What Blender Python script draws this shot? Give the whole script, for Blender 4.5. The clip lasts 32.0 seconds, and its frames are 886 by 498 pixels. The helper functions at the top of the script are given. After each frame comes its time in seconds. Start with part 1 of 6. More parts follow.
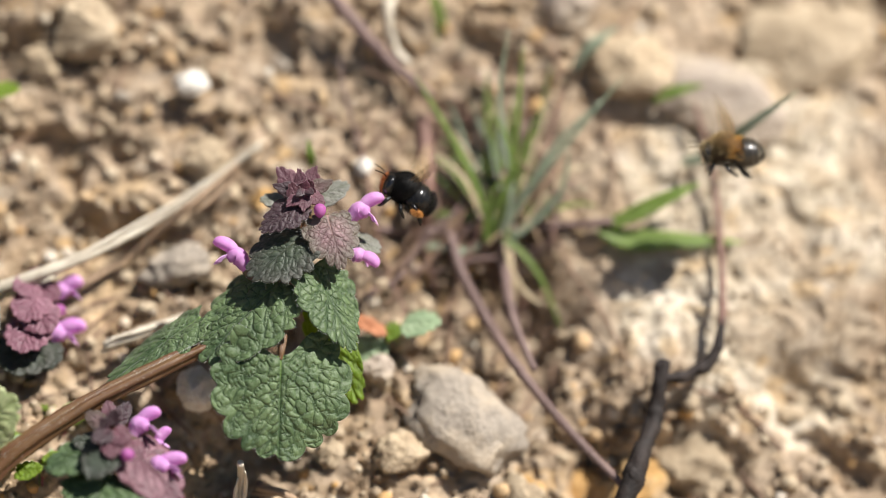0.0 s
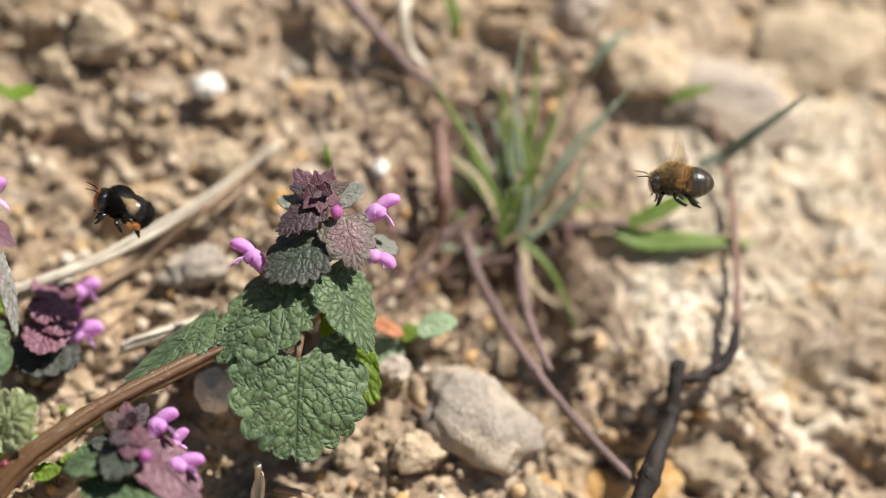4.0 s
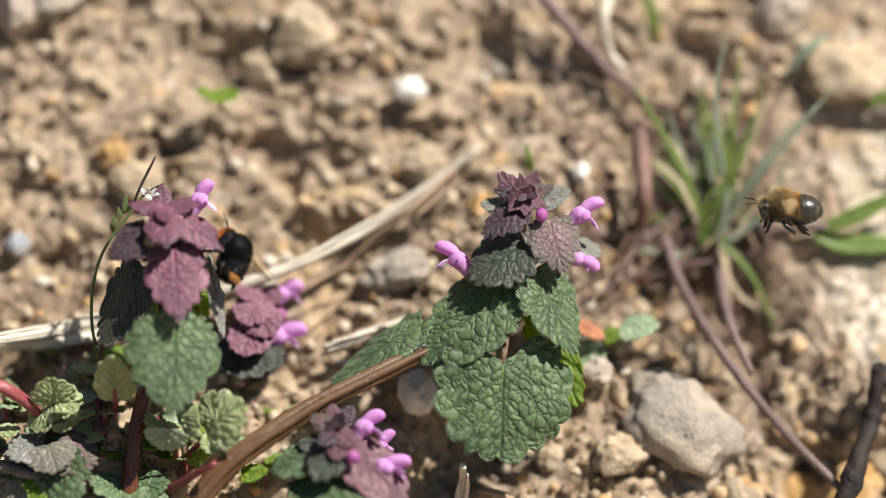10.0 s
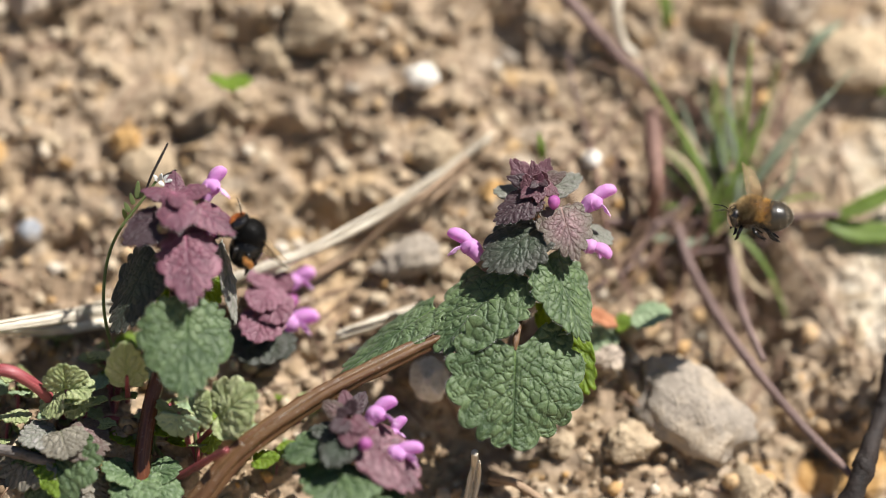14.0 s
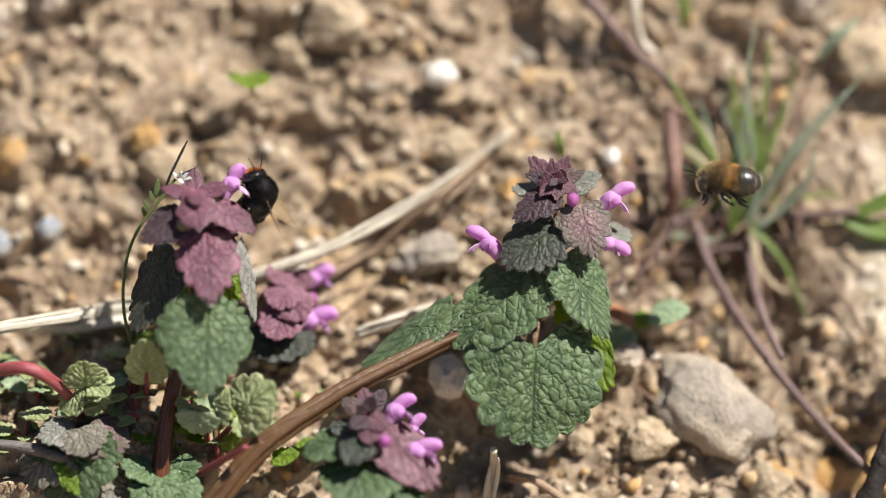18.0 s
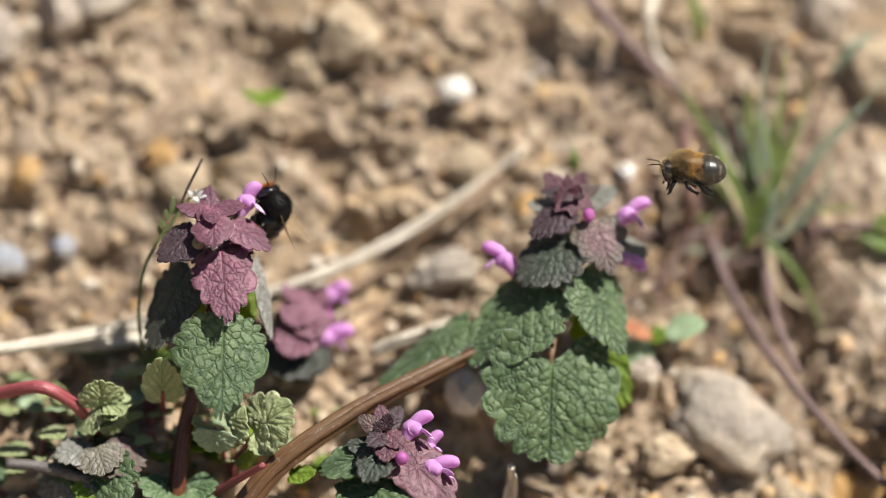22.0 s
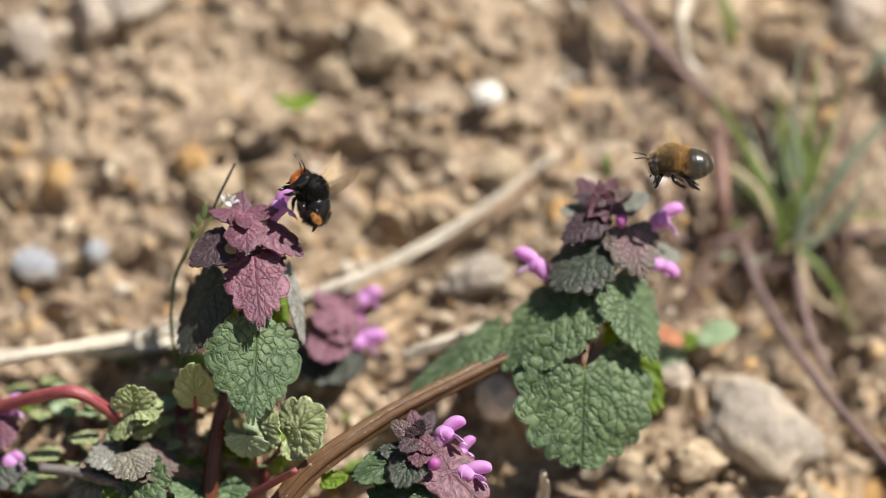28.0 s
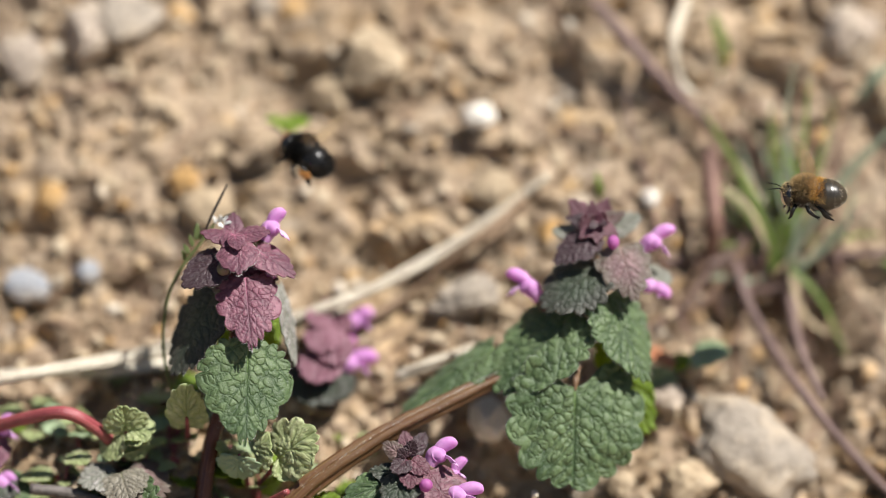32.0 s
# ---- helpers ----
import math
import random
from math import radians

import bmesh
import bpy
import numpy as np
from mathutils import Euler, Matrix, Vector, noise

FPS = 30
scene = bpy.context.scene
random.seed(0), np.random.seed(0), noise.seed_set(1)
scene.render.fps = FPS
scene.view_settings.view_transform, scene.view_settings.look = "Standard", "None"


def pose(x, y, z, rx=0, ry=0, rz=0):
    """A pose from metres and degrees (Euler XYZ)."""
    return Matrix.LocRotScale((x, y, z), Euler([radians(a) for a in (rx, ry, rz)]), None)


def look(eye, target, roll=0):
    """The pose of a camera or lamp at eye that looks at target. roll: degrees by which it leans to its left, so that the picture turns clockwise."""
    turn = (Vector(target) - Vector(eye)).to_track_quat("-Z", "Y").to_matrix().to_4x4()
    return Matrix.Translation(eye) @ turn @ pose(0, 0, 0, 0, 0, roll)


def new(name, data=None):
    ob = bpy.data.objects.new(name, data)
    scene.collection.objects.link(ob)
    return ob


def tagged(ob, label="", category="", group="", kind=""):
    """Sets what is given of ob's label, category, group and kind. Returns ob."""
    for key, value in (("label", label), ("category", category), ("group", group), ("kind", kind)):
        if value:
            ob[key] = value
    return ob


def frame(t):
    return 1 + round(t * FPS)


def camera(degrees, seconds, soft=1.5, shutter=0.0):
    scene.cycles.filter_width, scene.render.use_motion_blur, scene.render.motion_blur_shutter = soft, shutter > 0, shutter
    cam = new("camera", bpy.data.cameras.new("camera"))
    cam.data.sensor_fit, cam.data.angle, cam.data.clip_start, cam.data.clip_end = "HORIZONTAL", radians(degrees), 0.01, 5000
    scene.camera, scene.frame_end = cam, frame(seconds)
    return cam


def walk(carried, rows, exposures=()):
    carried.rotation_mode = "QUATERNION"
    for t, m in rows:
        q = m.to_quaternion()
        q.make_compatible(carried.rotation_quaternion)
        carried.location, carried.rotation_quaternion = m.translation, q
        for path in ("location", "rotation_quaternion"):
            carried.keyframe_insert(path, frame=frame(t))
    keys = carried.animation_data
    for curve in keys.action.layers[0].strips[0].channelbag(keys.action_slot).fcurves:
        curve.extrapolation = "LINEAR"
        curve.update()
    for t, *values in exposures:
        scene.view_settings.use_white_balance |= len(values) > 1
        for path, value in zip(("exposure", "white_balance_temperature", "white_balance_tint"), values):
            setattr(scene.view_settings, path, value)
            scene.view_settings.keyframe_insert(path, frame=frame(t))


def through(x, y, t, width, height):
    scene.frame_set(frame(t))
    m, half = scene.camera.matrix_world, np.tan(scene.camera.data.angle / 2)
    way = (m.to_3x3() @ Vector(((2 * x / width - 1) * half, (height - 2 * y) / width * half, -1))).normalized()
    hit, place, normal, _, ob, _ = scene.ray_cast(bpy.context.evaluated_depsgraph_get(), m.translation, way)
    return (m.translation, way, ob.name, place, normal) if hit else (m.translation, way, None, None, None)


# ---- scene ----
FOV = 12.84
cam = camera(FOV, 32.0, soft=0.8, shutter=0.5)
# a close-up lens wide open: only a thin slice round the flowers is sharp
cam.data.dof.use_dof = True
# the point that the lens is focused on: first the bent-stemmed plant, later the nearer mauve one
focus_point = new("focus_point")
focus_point.empty_display_size = 0.002
cam.data.dof.focus_object = focus_point
cam.data.dof.aperture_fstop = 2.85

SLOPE = 45.0
# the bank's own frame: x along it, y up the slope, z off the soil
BANK = pose(0, 0, 0, SLOPE, 0, 0)
# the middle pose: 0.7772 m off the bank, looking at it at 76 degrees
EYE_OFF, STEEP = 0.7772, 76.0
VIEW = BANK @ pose(0, 0, EYE_OFF, 90 - STEEP, 0, 0)
LEAN = SLOPE - STEEP
# seconds, moved right, up and back (m), tilted up, turned left, rolled (degrees)
PATH = [
    (0.0, 0.02749, 0.00036, -0.00565, 0.0172, -1.3126, -0.140),
    (0.5, 0.02780, 0.00042, -0.00544, 0.0201, -1.3274, -0.141),
    (1.0, 0.02792, 0.00068, -0.00511, 0.0326, -1.3329, -0.137),
    (1.5, 0.02782, 0.00071, -0.00473, 0.0337, -1.3282, -0.149),
    (2.0, 0.02763, 0.00071, -0.00439, 0.0338, -1.3191, -0.177),
    (2.5, 0.02723, 0.00072, -0.00414, 0.0345, -1.3001, -0.198),
    (4.5, 0.02416, 0.00061, -0.00283, 0.0291, -1.1536, -0.267),
    (5.0, 0.02184, 0.00089, -0.00269, 0.0427, -1.0428, -0.270),
    (5.5, 0.01850, 0.00120, -0.00252, 0.0575, -0.8833, -0.281),
    (6.0, 0.01432, 0.00160, -0.00227, 0.0765, -0.6839, -0.296),
    (6.5, 0.00937, 0.00168, -0.00191, 0.0801, -0.4472, -0.301),
    (7.0, 0.00508, 0.00170, -0.00147, 0.0812, -0.2427, -0.283),
    (7.5, 0.00328, 0.00162, -0.00102, 0.0772, -0.1565, -0.254),
    (8.0, 0.00290, 0.00178, -0.00061, 0.0850, -0.1384, -0.228),
    (8.5, 0.00245, 0.00176, -0.00029, 0.0842, -0.1169, -0.204),
    (9.0, 0.00192, 0.00167, -0.00010, 0.0799, -0.0916, -0.188),
    (9.5, 0.00144, 0.00134, -0.00004, 0.0640, -0.0689, -0.171),
    (10.0, 0.00103, 0.00092, -0.00005, 0.0440, -0.0492, -0.142),
    (10.5, 0.00078, 0.00076, -0.00007, 0.0361, -0.0371, -0.105),
    (11.0, 0.00054, 0.00050, -0.00005, 0.0237, -0.0259, -0.068),
    (11.5, 0.00025, 0.00022, -0.00002, 0.0103, -0.0118, -0.035),
    (12.0, -0.00000, 0.00000, 0.00003, 0.0000, 0.0000, -0.012),
    (12.5, -0.00018, -0.00011, 0.00005, -0.0054, 0.0085, -0.005),
    (13.0, -0.00029, -0.00031, 0.00004, -0.0147, 0.0137, -0.012),
    (13.5, -0.00038, -0.00051, -0.00003, -0.0244, 0.0180, -0.024),
    (14.0, -0.00044, -0.00065, -0.00010, -0.0312, 0.0210, -0.028),
    (14.5, -0.00049, -0.00082, -0.00012, -0.0390, 0.0232, -0.023),
    (16.5, -0.00116, -0.00096, 0.00085, -0.0458, 0.0555, -0.039),
    (17.0, -0.00137, -0.00093, 0.00093, -0.0446, 0.0653, -0.030),
    (17.5, -0.00174, -0.00077, 0.00104, -0.0367, 0.0832, -0.031),
    (18.0, -0.00271, -0.00095, 0.00116, -0.0452, 0.1295, -0.046),
    (18.5, -0.00347, -0.00080, 0.00125, -0.0381, 0.1658, -0.063),
    (19.0, -0.00377, -0.00076, 0.00128, -0.0364, 0.1801, -0.081),
    (19.5, -0.00390, -0.00056, 0.00125, -0.0269, 0.1862, -0.108),
    (20.0, -0.00388, -0.00044, 0.00111, -0.0209, 0.1853, -0.144),
    (20.5, -0.00383, -0.00006, 0.00085, -0.0027, 0.1830, -0.187),
    (21.0, -0.00394, 0.00038, 0.00050, 0.0183, 0.1881, -0.244),
    (21.5, -0.00428, 0.00067, 0.00018, 0.0318, 0.2044, -0.320),
    (22.0, -0.00460, 0.00103, -0.00003, 0.0492, 0.2198, -0.394),
    (22.5, -0.00511, 0.00108, -0.00015, 0.0515, 0.2441, -0.446),
    (23.0, -0.00569, 0.00098, -0.00022, 0.0470, 0.2719, -0.473),
    (23.5, -0.00632, 0.00091, -0.00027, 0.0435, 0.3018, -0.481),
    (24.0, -0.00669, 0.00081, -0.00034, 0.0387, 0.3192, -0.473),
    (24.5, -0.00696, 0.00077, -0.00045, 0.0370, 0.3321, -0.450),
    (25.0, -0.00714, 0.00077, -0.00058, 0.0368, 0.3407, -0.428),
    (25.5, -0.00733, 0.00072, -0.00070, 0.0343, 0.3502, -0.421),
    (27.5, -0.00825, 0.00144, -0.00031, 0.0688, 0.3940, -0.316),
    (28.0, -0.00848, 0.00169, -0.00037, 0.0806, 0.4050, -0.300),
    (28.5, -0.00856, 0.00184, -0.00041, 0.0879, 0.4089, -0.298),
    (29.0, -0.00858, 0.00196, -0.00042, 0.0934, 0.4098, -0.299),
    (29.5, -0.00849, 0.00214, -0.00040, 0.1024, 0.4052, -0.286),
    (30.0, -0.00814, 0.00251, -0.00034, 0.1200, 0.3887, -0.274),
    (30.5, -0.00764, 0.00285, -0.00022, 0.1359, 0.3649, -0.274),
    (31.0, -0.00759, 0.00329, -0.00007, 0.1572, 0.3624, -0.270),
    (31.5, -0.00752, 0.00374, 0.00003, 0.1784, 0.3589, -0.259),
    (32.0, -0.00751, 0.00421, 0.00007, 0.2009, 0.3588, -0.254),
]


def seen_from(x, y, z, tilt, turn, roll):
    return VIEW @ pose(x, y, z, tilt, turn, roll)


walk(cam, [(t, seen_from(*row)) for t, *row in PATH])

# ---- light ----
SUN = Vector((0.480, -0.010, 0.880)).normalized()
world = bpy.data.worlds.new("sky")
scene.world = world
world.use_nodes = True
wn = world.node_tree.nodes
sky = wn.new("ShaderNodeTexSky")
sky.sky_type = "NISHITA"
sky.sun_disc = False
sky.sun_elevation = math.asin(SUN.z)
sky.sun_rotation = math.atan2(SUN.x, SUN.y)
wn["Background"].inputs[1].default_value = 0.052
world.node_tree.links.new(sky.outputs[0], wn["Background"].inputs[0])
lamp = new("sun", bpy.data.lights.new("sun", "SUN"))
lamp.data.energy = 6.2
lamp.data.angle = radians(0.55)
lamp.data.color = (1.0, 0.965, 0.92)
lamp.matrix_world = look(SUN * 3.0, (0, 0.14, 0.14))
scene.view_settings.exposure = 0.50


# ---- materials ----
class Nodes:
    """A short way to write a node tree."""

    def __init__(self, name):
        self.mat = bpy.data.materials.new(name)
        self.mat.use_nodes = True
        self.tree = self.mat.node_tree
        self.bsdf = self.tree.nodes["Principled BSDF"]
        self.out = self.tree.nodes["Material Output"]

    def add(self, kind, **values):
        node = self.tree.nodes.new("ShaderNode" + kind)
        for key, value in values.items():
            if key.startswith("_"):
                continue
            node.inputs[key.replace("_", " ")].default_value = value
        return node

    def link(self, a, b):
        self.tree.links.new(a, b)

    def coords(self, which="Object"):
        return self.add("TexCoord").outputs[which]

    def noise(self, scale, detail=4.0, rough=0.6, vector=None, distortion=0.0):
        node = self.add("TexNoise", Scale=scale, Detail=detail, Roughness=rough, Distortion=distortion)
        if vector is not None:
            self.link(vector, node.inputs["Vector"])
        return node.outputs["Fac"]

    def voronoi(self, scale, vector=None, feature="F1", out="Distance"):
        node = self.add("TexVoronoi", Scale=scale)
        node.feature = feature
        if vector is not None:
            self.link(vector, node.inputs["Vector"])
        return node.outputs[out]

    def ramp(self, fac, stops):
        node = self.add("ValToRGB")
        ramp = node.color_ramp
        while len(ramp.elements) < len(stops):
            ramp.elements.new(0.5)
        for element, (at, colour) in zip(ramp.elements, stops):
            element.position = at
            element.color = (*colour, 1) if len(colour) == 3 else colour
        self.link(fac, node.inputs["Fac"])
        return node.outputs["Color"]

    def mix(self, fac, a, b, blend="MIX"):
        node = self.add("MixRGB")
        node.blend_type = blend
        for slot, value in (("Fac", fac), ("Color1", a), ("Color2", b)):
            if isinstance(value, (int, float)):
                node.inputs[slot].default_value = value
            elif isinstance(value, tuple):
                node.inputs[slot].default_value = (*value, 1)
            else:
                self.link(value, node.inputs[slot])
        return node.outputs["Color"]

    def math(self, op, a, b=0.0):
        node = self.add("Math")
        node.operation = op
        for i, value in enumerate((a, b)):
            if isinstance(value, (int, float)):
                node.inputs[i].default_value = value
            else:
                self.link(value, node.inputs[i])
        return node.outputs[0]

    def bump(self, height, strength, distance, below=None):
        node = self.add("Bump", Strength=strength, Distance=distance)
        self.link(height, node.inputs["Height"])
        if below is not None:
            self.link(below, node.inputs["Normal"])
        return node.outputs["Normal"]

    def finish(self, colour, rough=0.6, normal=None, spec=0.5, through=None, amount=0.0, sheen=0.0, metal=0.0):
        b = self.bsdf
        if isinstance(colour, tuple):
            b.inputs["Base Color"].default_value = (*colour, 1)
        else:
            self.link(colour, b.inputs["Base Color"])
        if isinstance(rough, (int, float)):
            b.inputs["Roughness"].default_value = rough
        else:
            self.link(rough, b.inputs["Roughness"])
        b.inputs["Specular IOR Level"].default_value = spec
        b.inputs["Metallic"].default_value = metal
        b.inputs["Sheen Weight"].default_value = sheen
        b.inputs["Sheen Roughness"].default_value = 0.4
        if normal is not None:
            self.link(normal, b.inputs["Normal"])
        if amount > 0:
            glow = self.add("BsdfTranslucent")
            if isinstance(through, tuple):
                glow.inputs["Color"].default_value = (*through, 1)
            else:
                self.link(through, glow.inputs["Color"])
            if normal is not None:
                self.link(normal, glow.inputs["Normal"])
            both = self.add("MixShader", Fac=amount)
            self.link(b.outputs[0], both.inputs[1])
            self.link(glow.outputs[0], both.inputs[2])
            self.link(both.outputs[0], self.out.inputs["Surface"])
        return self.mat


# the bare pale clay: middle along and up the bank, half sizes
CLAY = (0.1075, 0.2060, 0.031, 0.031)


def soil_material():
    n = Nodes("soil")
    c = n.coords()
    big = n.noise(22, 3, 0.55, c)
    mid = n.noise(120, 5, 0.65, c)
    fine = n.noise(900, 4, 0.7, c)
    tan = n.ramp(mid, [(0.30, (0.20, 0.140, 0.092)), (0.43, (0.325, 0.243, 0.166)), (0.57, (0.39, 0.300, 0.212)), (0.76, (0.45, 0.36, 0.268))])
    warm = n.mix(n.ramp(big, [(0.52, (0, 0, 0)), (0.68, (0.6, 0.6, 0.6))]), tan, (0.44, 0.30, 0.15))
    # pale dry clay further along the bank
    split = n.add("SeparateXYZ")
    n.link(c, split.inputs[0])
    du = n.math("DIVIDE", n.math("SUBTRACT", split.outputs["X"], CLAY[0]), CLAY[2])
    ds = n.math("DIVIDE", n.math("SUBTRACT", split.outputs["Y"], CLAY[1] * math.cos(radians(SLOPE))), CLAY[3])
    far = n.math("ADD", n.math("POWER", n.math("ABSOLUTE", du), 2.0), n.math("POWER", n.math("ABSOLUTE", ds), 2.0))
    ragged = n.math("ADD", far, n.math("MULTIPLY", n.math("SUBTRACT", n.noise(45, 4, 0.6, c), 0.5), 2.6))
    pale_at = n.ramp(ragged, [(0.55, (1, 1, 1)), (1.25 / 1.3, (0, 0, 0))])
    clay = n.ramp(mid, [(0.28, (0.33, 0.255, 0.17)), (0.45, (0.50, 0.42, 0.31)), (0.65, (0.61, 0.53, 0.42))])
    colour = n.mix(pale_at, warm, clay)
    worn = n.noise(17, 4, 0.6, c)
    colour = n.mix(n.ramp(worn, [(0.50, (0, 0, 0)), (0.66, (0.75, 0.75, 0.75))]), colour, (0.21, 0.145, 0.092))
    # a ragged darker brown patch by the foot of the grass
    dark_u = n.math("DIVIDE", n.math("SUBTRACT", split.outputs["X"], 0.044), 0.030)
    dark_s = n.math("DIVIDE", n.math("SUBTRACT", split.outputs["Y"], 0.190 * math.cos(radians(SLOPE))), 0.019)
    near = n.math("ADD", n.math("POWER", n.math("ABSOLUTE", dark_u), 2.0), n.math("POWER", n.math("ABSOLUTE", dark_s), 2.0))
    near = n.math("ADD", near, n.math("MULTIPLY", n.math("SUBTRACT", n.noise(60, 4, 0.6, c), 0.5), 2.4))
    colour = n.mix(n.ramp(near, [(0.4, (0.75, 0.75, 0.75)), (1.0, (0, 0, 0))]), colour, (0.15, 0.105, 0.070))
    # single grains and bits: ochre, grey, dark humus
    bits = n.add("TexVoronoi", Scale=230.0)
    n.link(n.mix(0.02, c, n.add("TexNoise", Scale=160.0).outputs["Color"]), bits.inputs["Vector"])
    sort = n.add("SeparateXYZ")
    n.link(bits.outputs["Color"], sort.inputs[0])
    bit = n.ramp(sort.outputs["X"], [(0.0, (0.10, 0.07, 0.045)), (0.25, (0.24, 0.17, 0.11)), (0.5, (0.42, 0.33, 0.23)), (0.75, (0.43, 0.27, 0.11)), (1.0, (0.52, 0.46, 0.38))])
    colour = n.mix(n.ramp(sort.outputs["Y"], [(0.45, (0, 0, 0)), (0.9, (0.6, 0.6, 0.6))]), colour, bit)
    colour = n.mix(0.45, colour, n.ramp(n.noise(420, 4, 0.75, c), [(0.34, (0.18, 0.18, 0.18)), (0.66, (0.82, 0.82, 0.82))]), "OVERLAY")
    normal = n.bump(fine, 0.9, 0.0008, n.bump(mid, 0.5, 0.002))
    return n.finish(colour, 0.95, normal, 0.15)


def crumb_material():
    n = Nodes("crumbs")
    c = n.coords()
    island = n.add("NewGeometry").outputs["Random Per Island"]
    base = n.ramp(island, [(0.0, (0.15, 0.10, 0.06)), (0.3, (0.28, 0.21, 0.14)), (0.6, (0.40, 0.315, 0.215)), (0.8, (0.47, 0.385, 0.275)), (0.9, (0.44, 0.26, 0.10)), (1.0, (0.58, 0.52, 0.43))])
    fine = n.noise(700, 4, 0.7, c)
    colour = n.mix(0.4, base, n.ramp(fine, [(0.3, (0.2, 0.2, 0.2)), (0.7, (0.8, 0.8, 0.8))]), "OVERLAY")
    return n.finish(colour, 0.95, n.bump(fine, 0.6, 0.0007), 0.15)


def stone_material(name, dark, light, scale=160, rough=0.85, dusty=True):
    n = Nodes(name)
    c = n.coords()
    lot = n.add("ObjectInfo").outputs["Random"]
    mid = n.noise(scale, 5, 0.65, c)
    fine = n.noise(scale * 6, 4, 0.7, c)
    colour = n.ramp(mid, [(0.3, dark), (0.7, light)])
    colour = n.mix(0.3, colour, n.ramp(lot, [(0, (0.3, 0.3, 0.3)), (1, (0.75, 0.72, 0.68))]), "OVERLAY")
    colour = n.mix(0.3, colour, n.ramp(fine, [(0.3, (0.2, 0.2, 0.2)), (0.7, (0.8, 0.8, 0.8))]), "OVERLAY")
    dust = n.ramp(n.noise(scale * 0.5, 4, 0.65, c), [(0.45, (0, 0, 0)), (0.62, (0.6, 0.6, 0.6))])
    if dusty:
        colour = n.mix(dust, colour, (0.42, 0.33, 0.23))
    return n.finish(colour, rough, n.bump(fine, 0.7, 0.0007, n.bump(mid, 0.8, 0.0022)), 0.2)


def leaf_material(name, deep, light, vein, through, amount=0.22, tip=None, hair=0.30, puffy=0.0005):
    """A blistered, softly hairy nettle leaf; its UVs are metres along and across the blade, "veins" holds ribs, net and the way along."""
    n = Nodes(name)
    pith = tuple(0.5 * x + 0.5 * y for x, y in zip(light, through))
    uv = n.coords("UV")
    fleck = n.noise(3800, 3, 0.7, uv)
    patch = n.noise(130, 4, 0.6, uv)
    blotch = n.noise(420, 3, 0.6, uv)
    base = n.mix(n.ramp(patch, [(0.35, (0, 0, 0)), (0.68, (1, 1, 1))]), deep, light)
    base = n.mix(0.45, base, n.ramp(blotch, [(0.3, (0.28, 0.28, 0.28)), (0.7, (0.74, 0.74, 0.74))]), "OVERLAY")
    if tip is not None:
        attr = n.add("Attribute")
        attr.attribute_name = "outer"
        base = n.mix(n.ramp(n.math("ADD", attr.outputs["Fac"], n.math("MULTIPLY", n.math("SUBTRACT", patch, 0.5), 0.5)), [(0.35, (0, 0, 0)), (0.85, (1, 1, 1))]), base, tip)
    lines = n.add("Attribute")
    lines.attribute_name = "veins"
    part = n.add("SeparateXYZ")
    n.link(lines.outputs["Vector"], part.inputs[0])
    rib, net, way = part.outputs["X"], part.outputs["Y"], part.outputs["Z"]
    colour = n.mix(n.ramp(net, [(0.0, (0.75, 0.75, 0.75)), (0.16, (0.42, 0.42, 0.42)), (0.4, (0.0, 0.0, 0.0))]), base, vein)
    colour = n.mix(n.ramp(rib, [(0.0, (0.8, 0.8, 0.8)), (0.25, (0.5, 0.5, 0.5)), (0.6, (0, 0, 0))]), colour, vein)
    # the ribs pale towards the stalk
    colour = n.mix(n.math("MULTIPLY", n.ramp(rib, [(0.0, (0.9, 0.9, 0.9)), (0.22, (0, 0, 0))]), n.ramp(way, [(0.06, (1, 1, 1)), (0.5, (0.05, 0.05, 0.05))])), colour, pith)
    colour = n.mix(n.math("MULTIPLY", n.ramp(fleck, [(0.58, (0, 0, 0)), (0.72, (1, 1, 1))]), hair), colour, (0.50, 0.51, 0.41))
    lesser = n.voronoi(1800, uv)
    fold = n.math("SUBTRACT", 1.0, n.math("POWER", lesser, 2.0))
    deepen = n.math("MINIMUM", n.ramp(net, [(0.0, (0, 0, 0)), (0.5, (1, 1, 1))]), n.ramp(rib, [(0.0, (0, 0, 0)), (0.5, (1, 1, 1))]))
    normal = n.bump(fleck, 0.5, 0.00020, n.bump(fold, 0.4, 0.00018, n.bump(deepen, 0.6, puffy * 0.6)))
    return n.finish(colour, 0.46, normal, 0.42, through, amount, 0.12)


def plain_material(name, a, b, scale, rough=0.6, bump=0.3, spec=0.4, through=None, amount=0.0, stretch=(1, 1, 1), sheen=0.0, depth=0.0003):
    n = Nodes(name)
    place = n.add("Mapping")
    place.inputs["Scale"].default_value = stretch
    n.link(n.coords(), place.inputs["Vector"])
    grain = n.noise(scale, 5, 0.65, place.outputs[0])
    lot = n.add("ObjectInfo").outputs["Random"]
    colour = n.mix(n.ramp(grain, [(0.3, (0, 0, 0)), (0.7, (1, 1, 1))]), a, b)
    colour = n.mix(0.2, colour, n.ramp(lot, [(0, (0.35, 0.35, 0.35)), (1, (0.65, 0.65, 0.65))]), "OVERLAY")
    return n.finish(colour, rough, n.bump(grain, bump, depth), spec, through, amount, sheen)


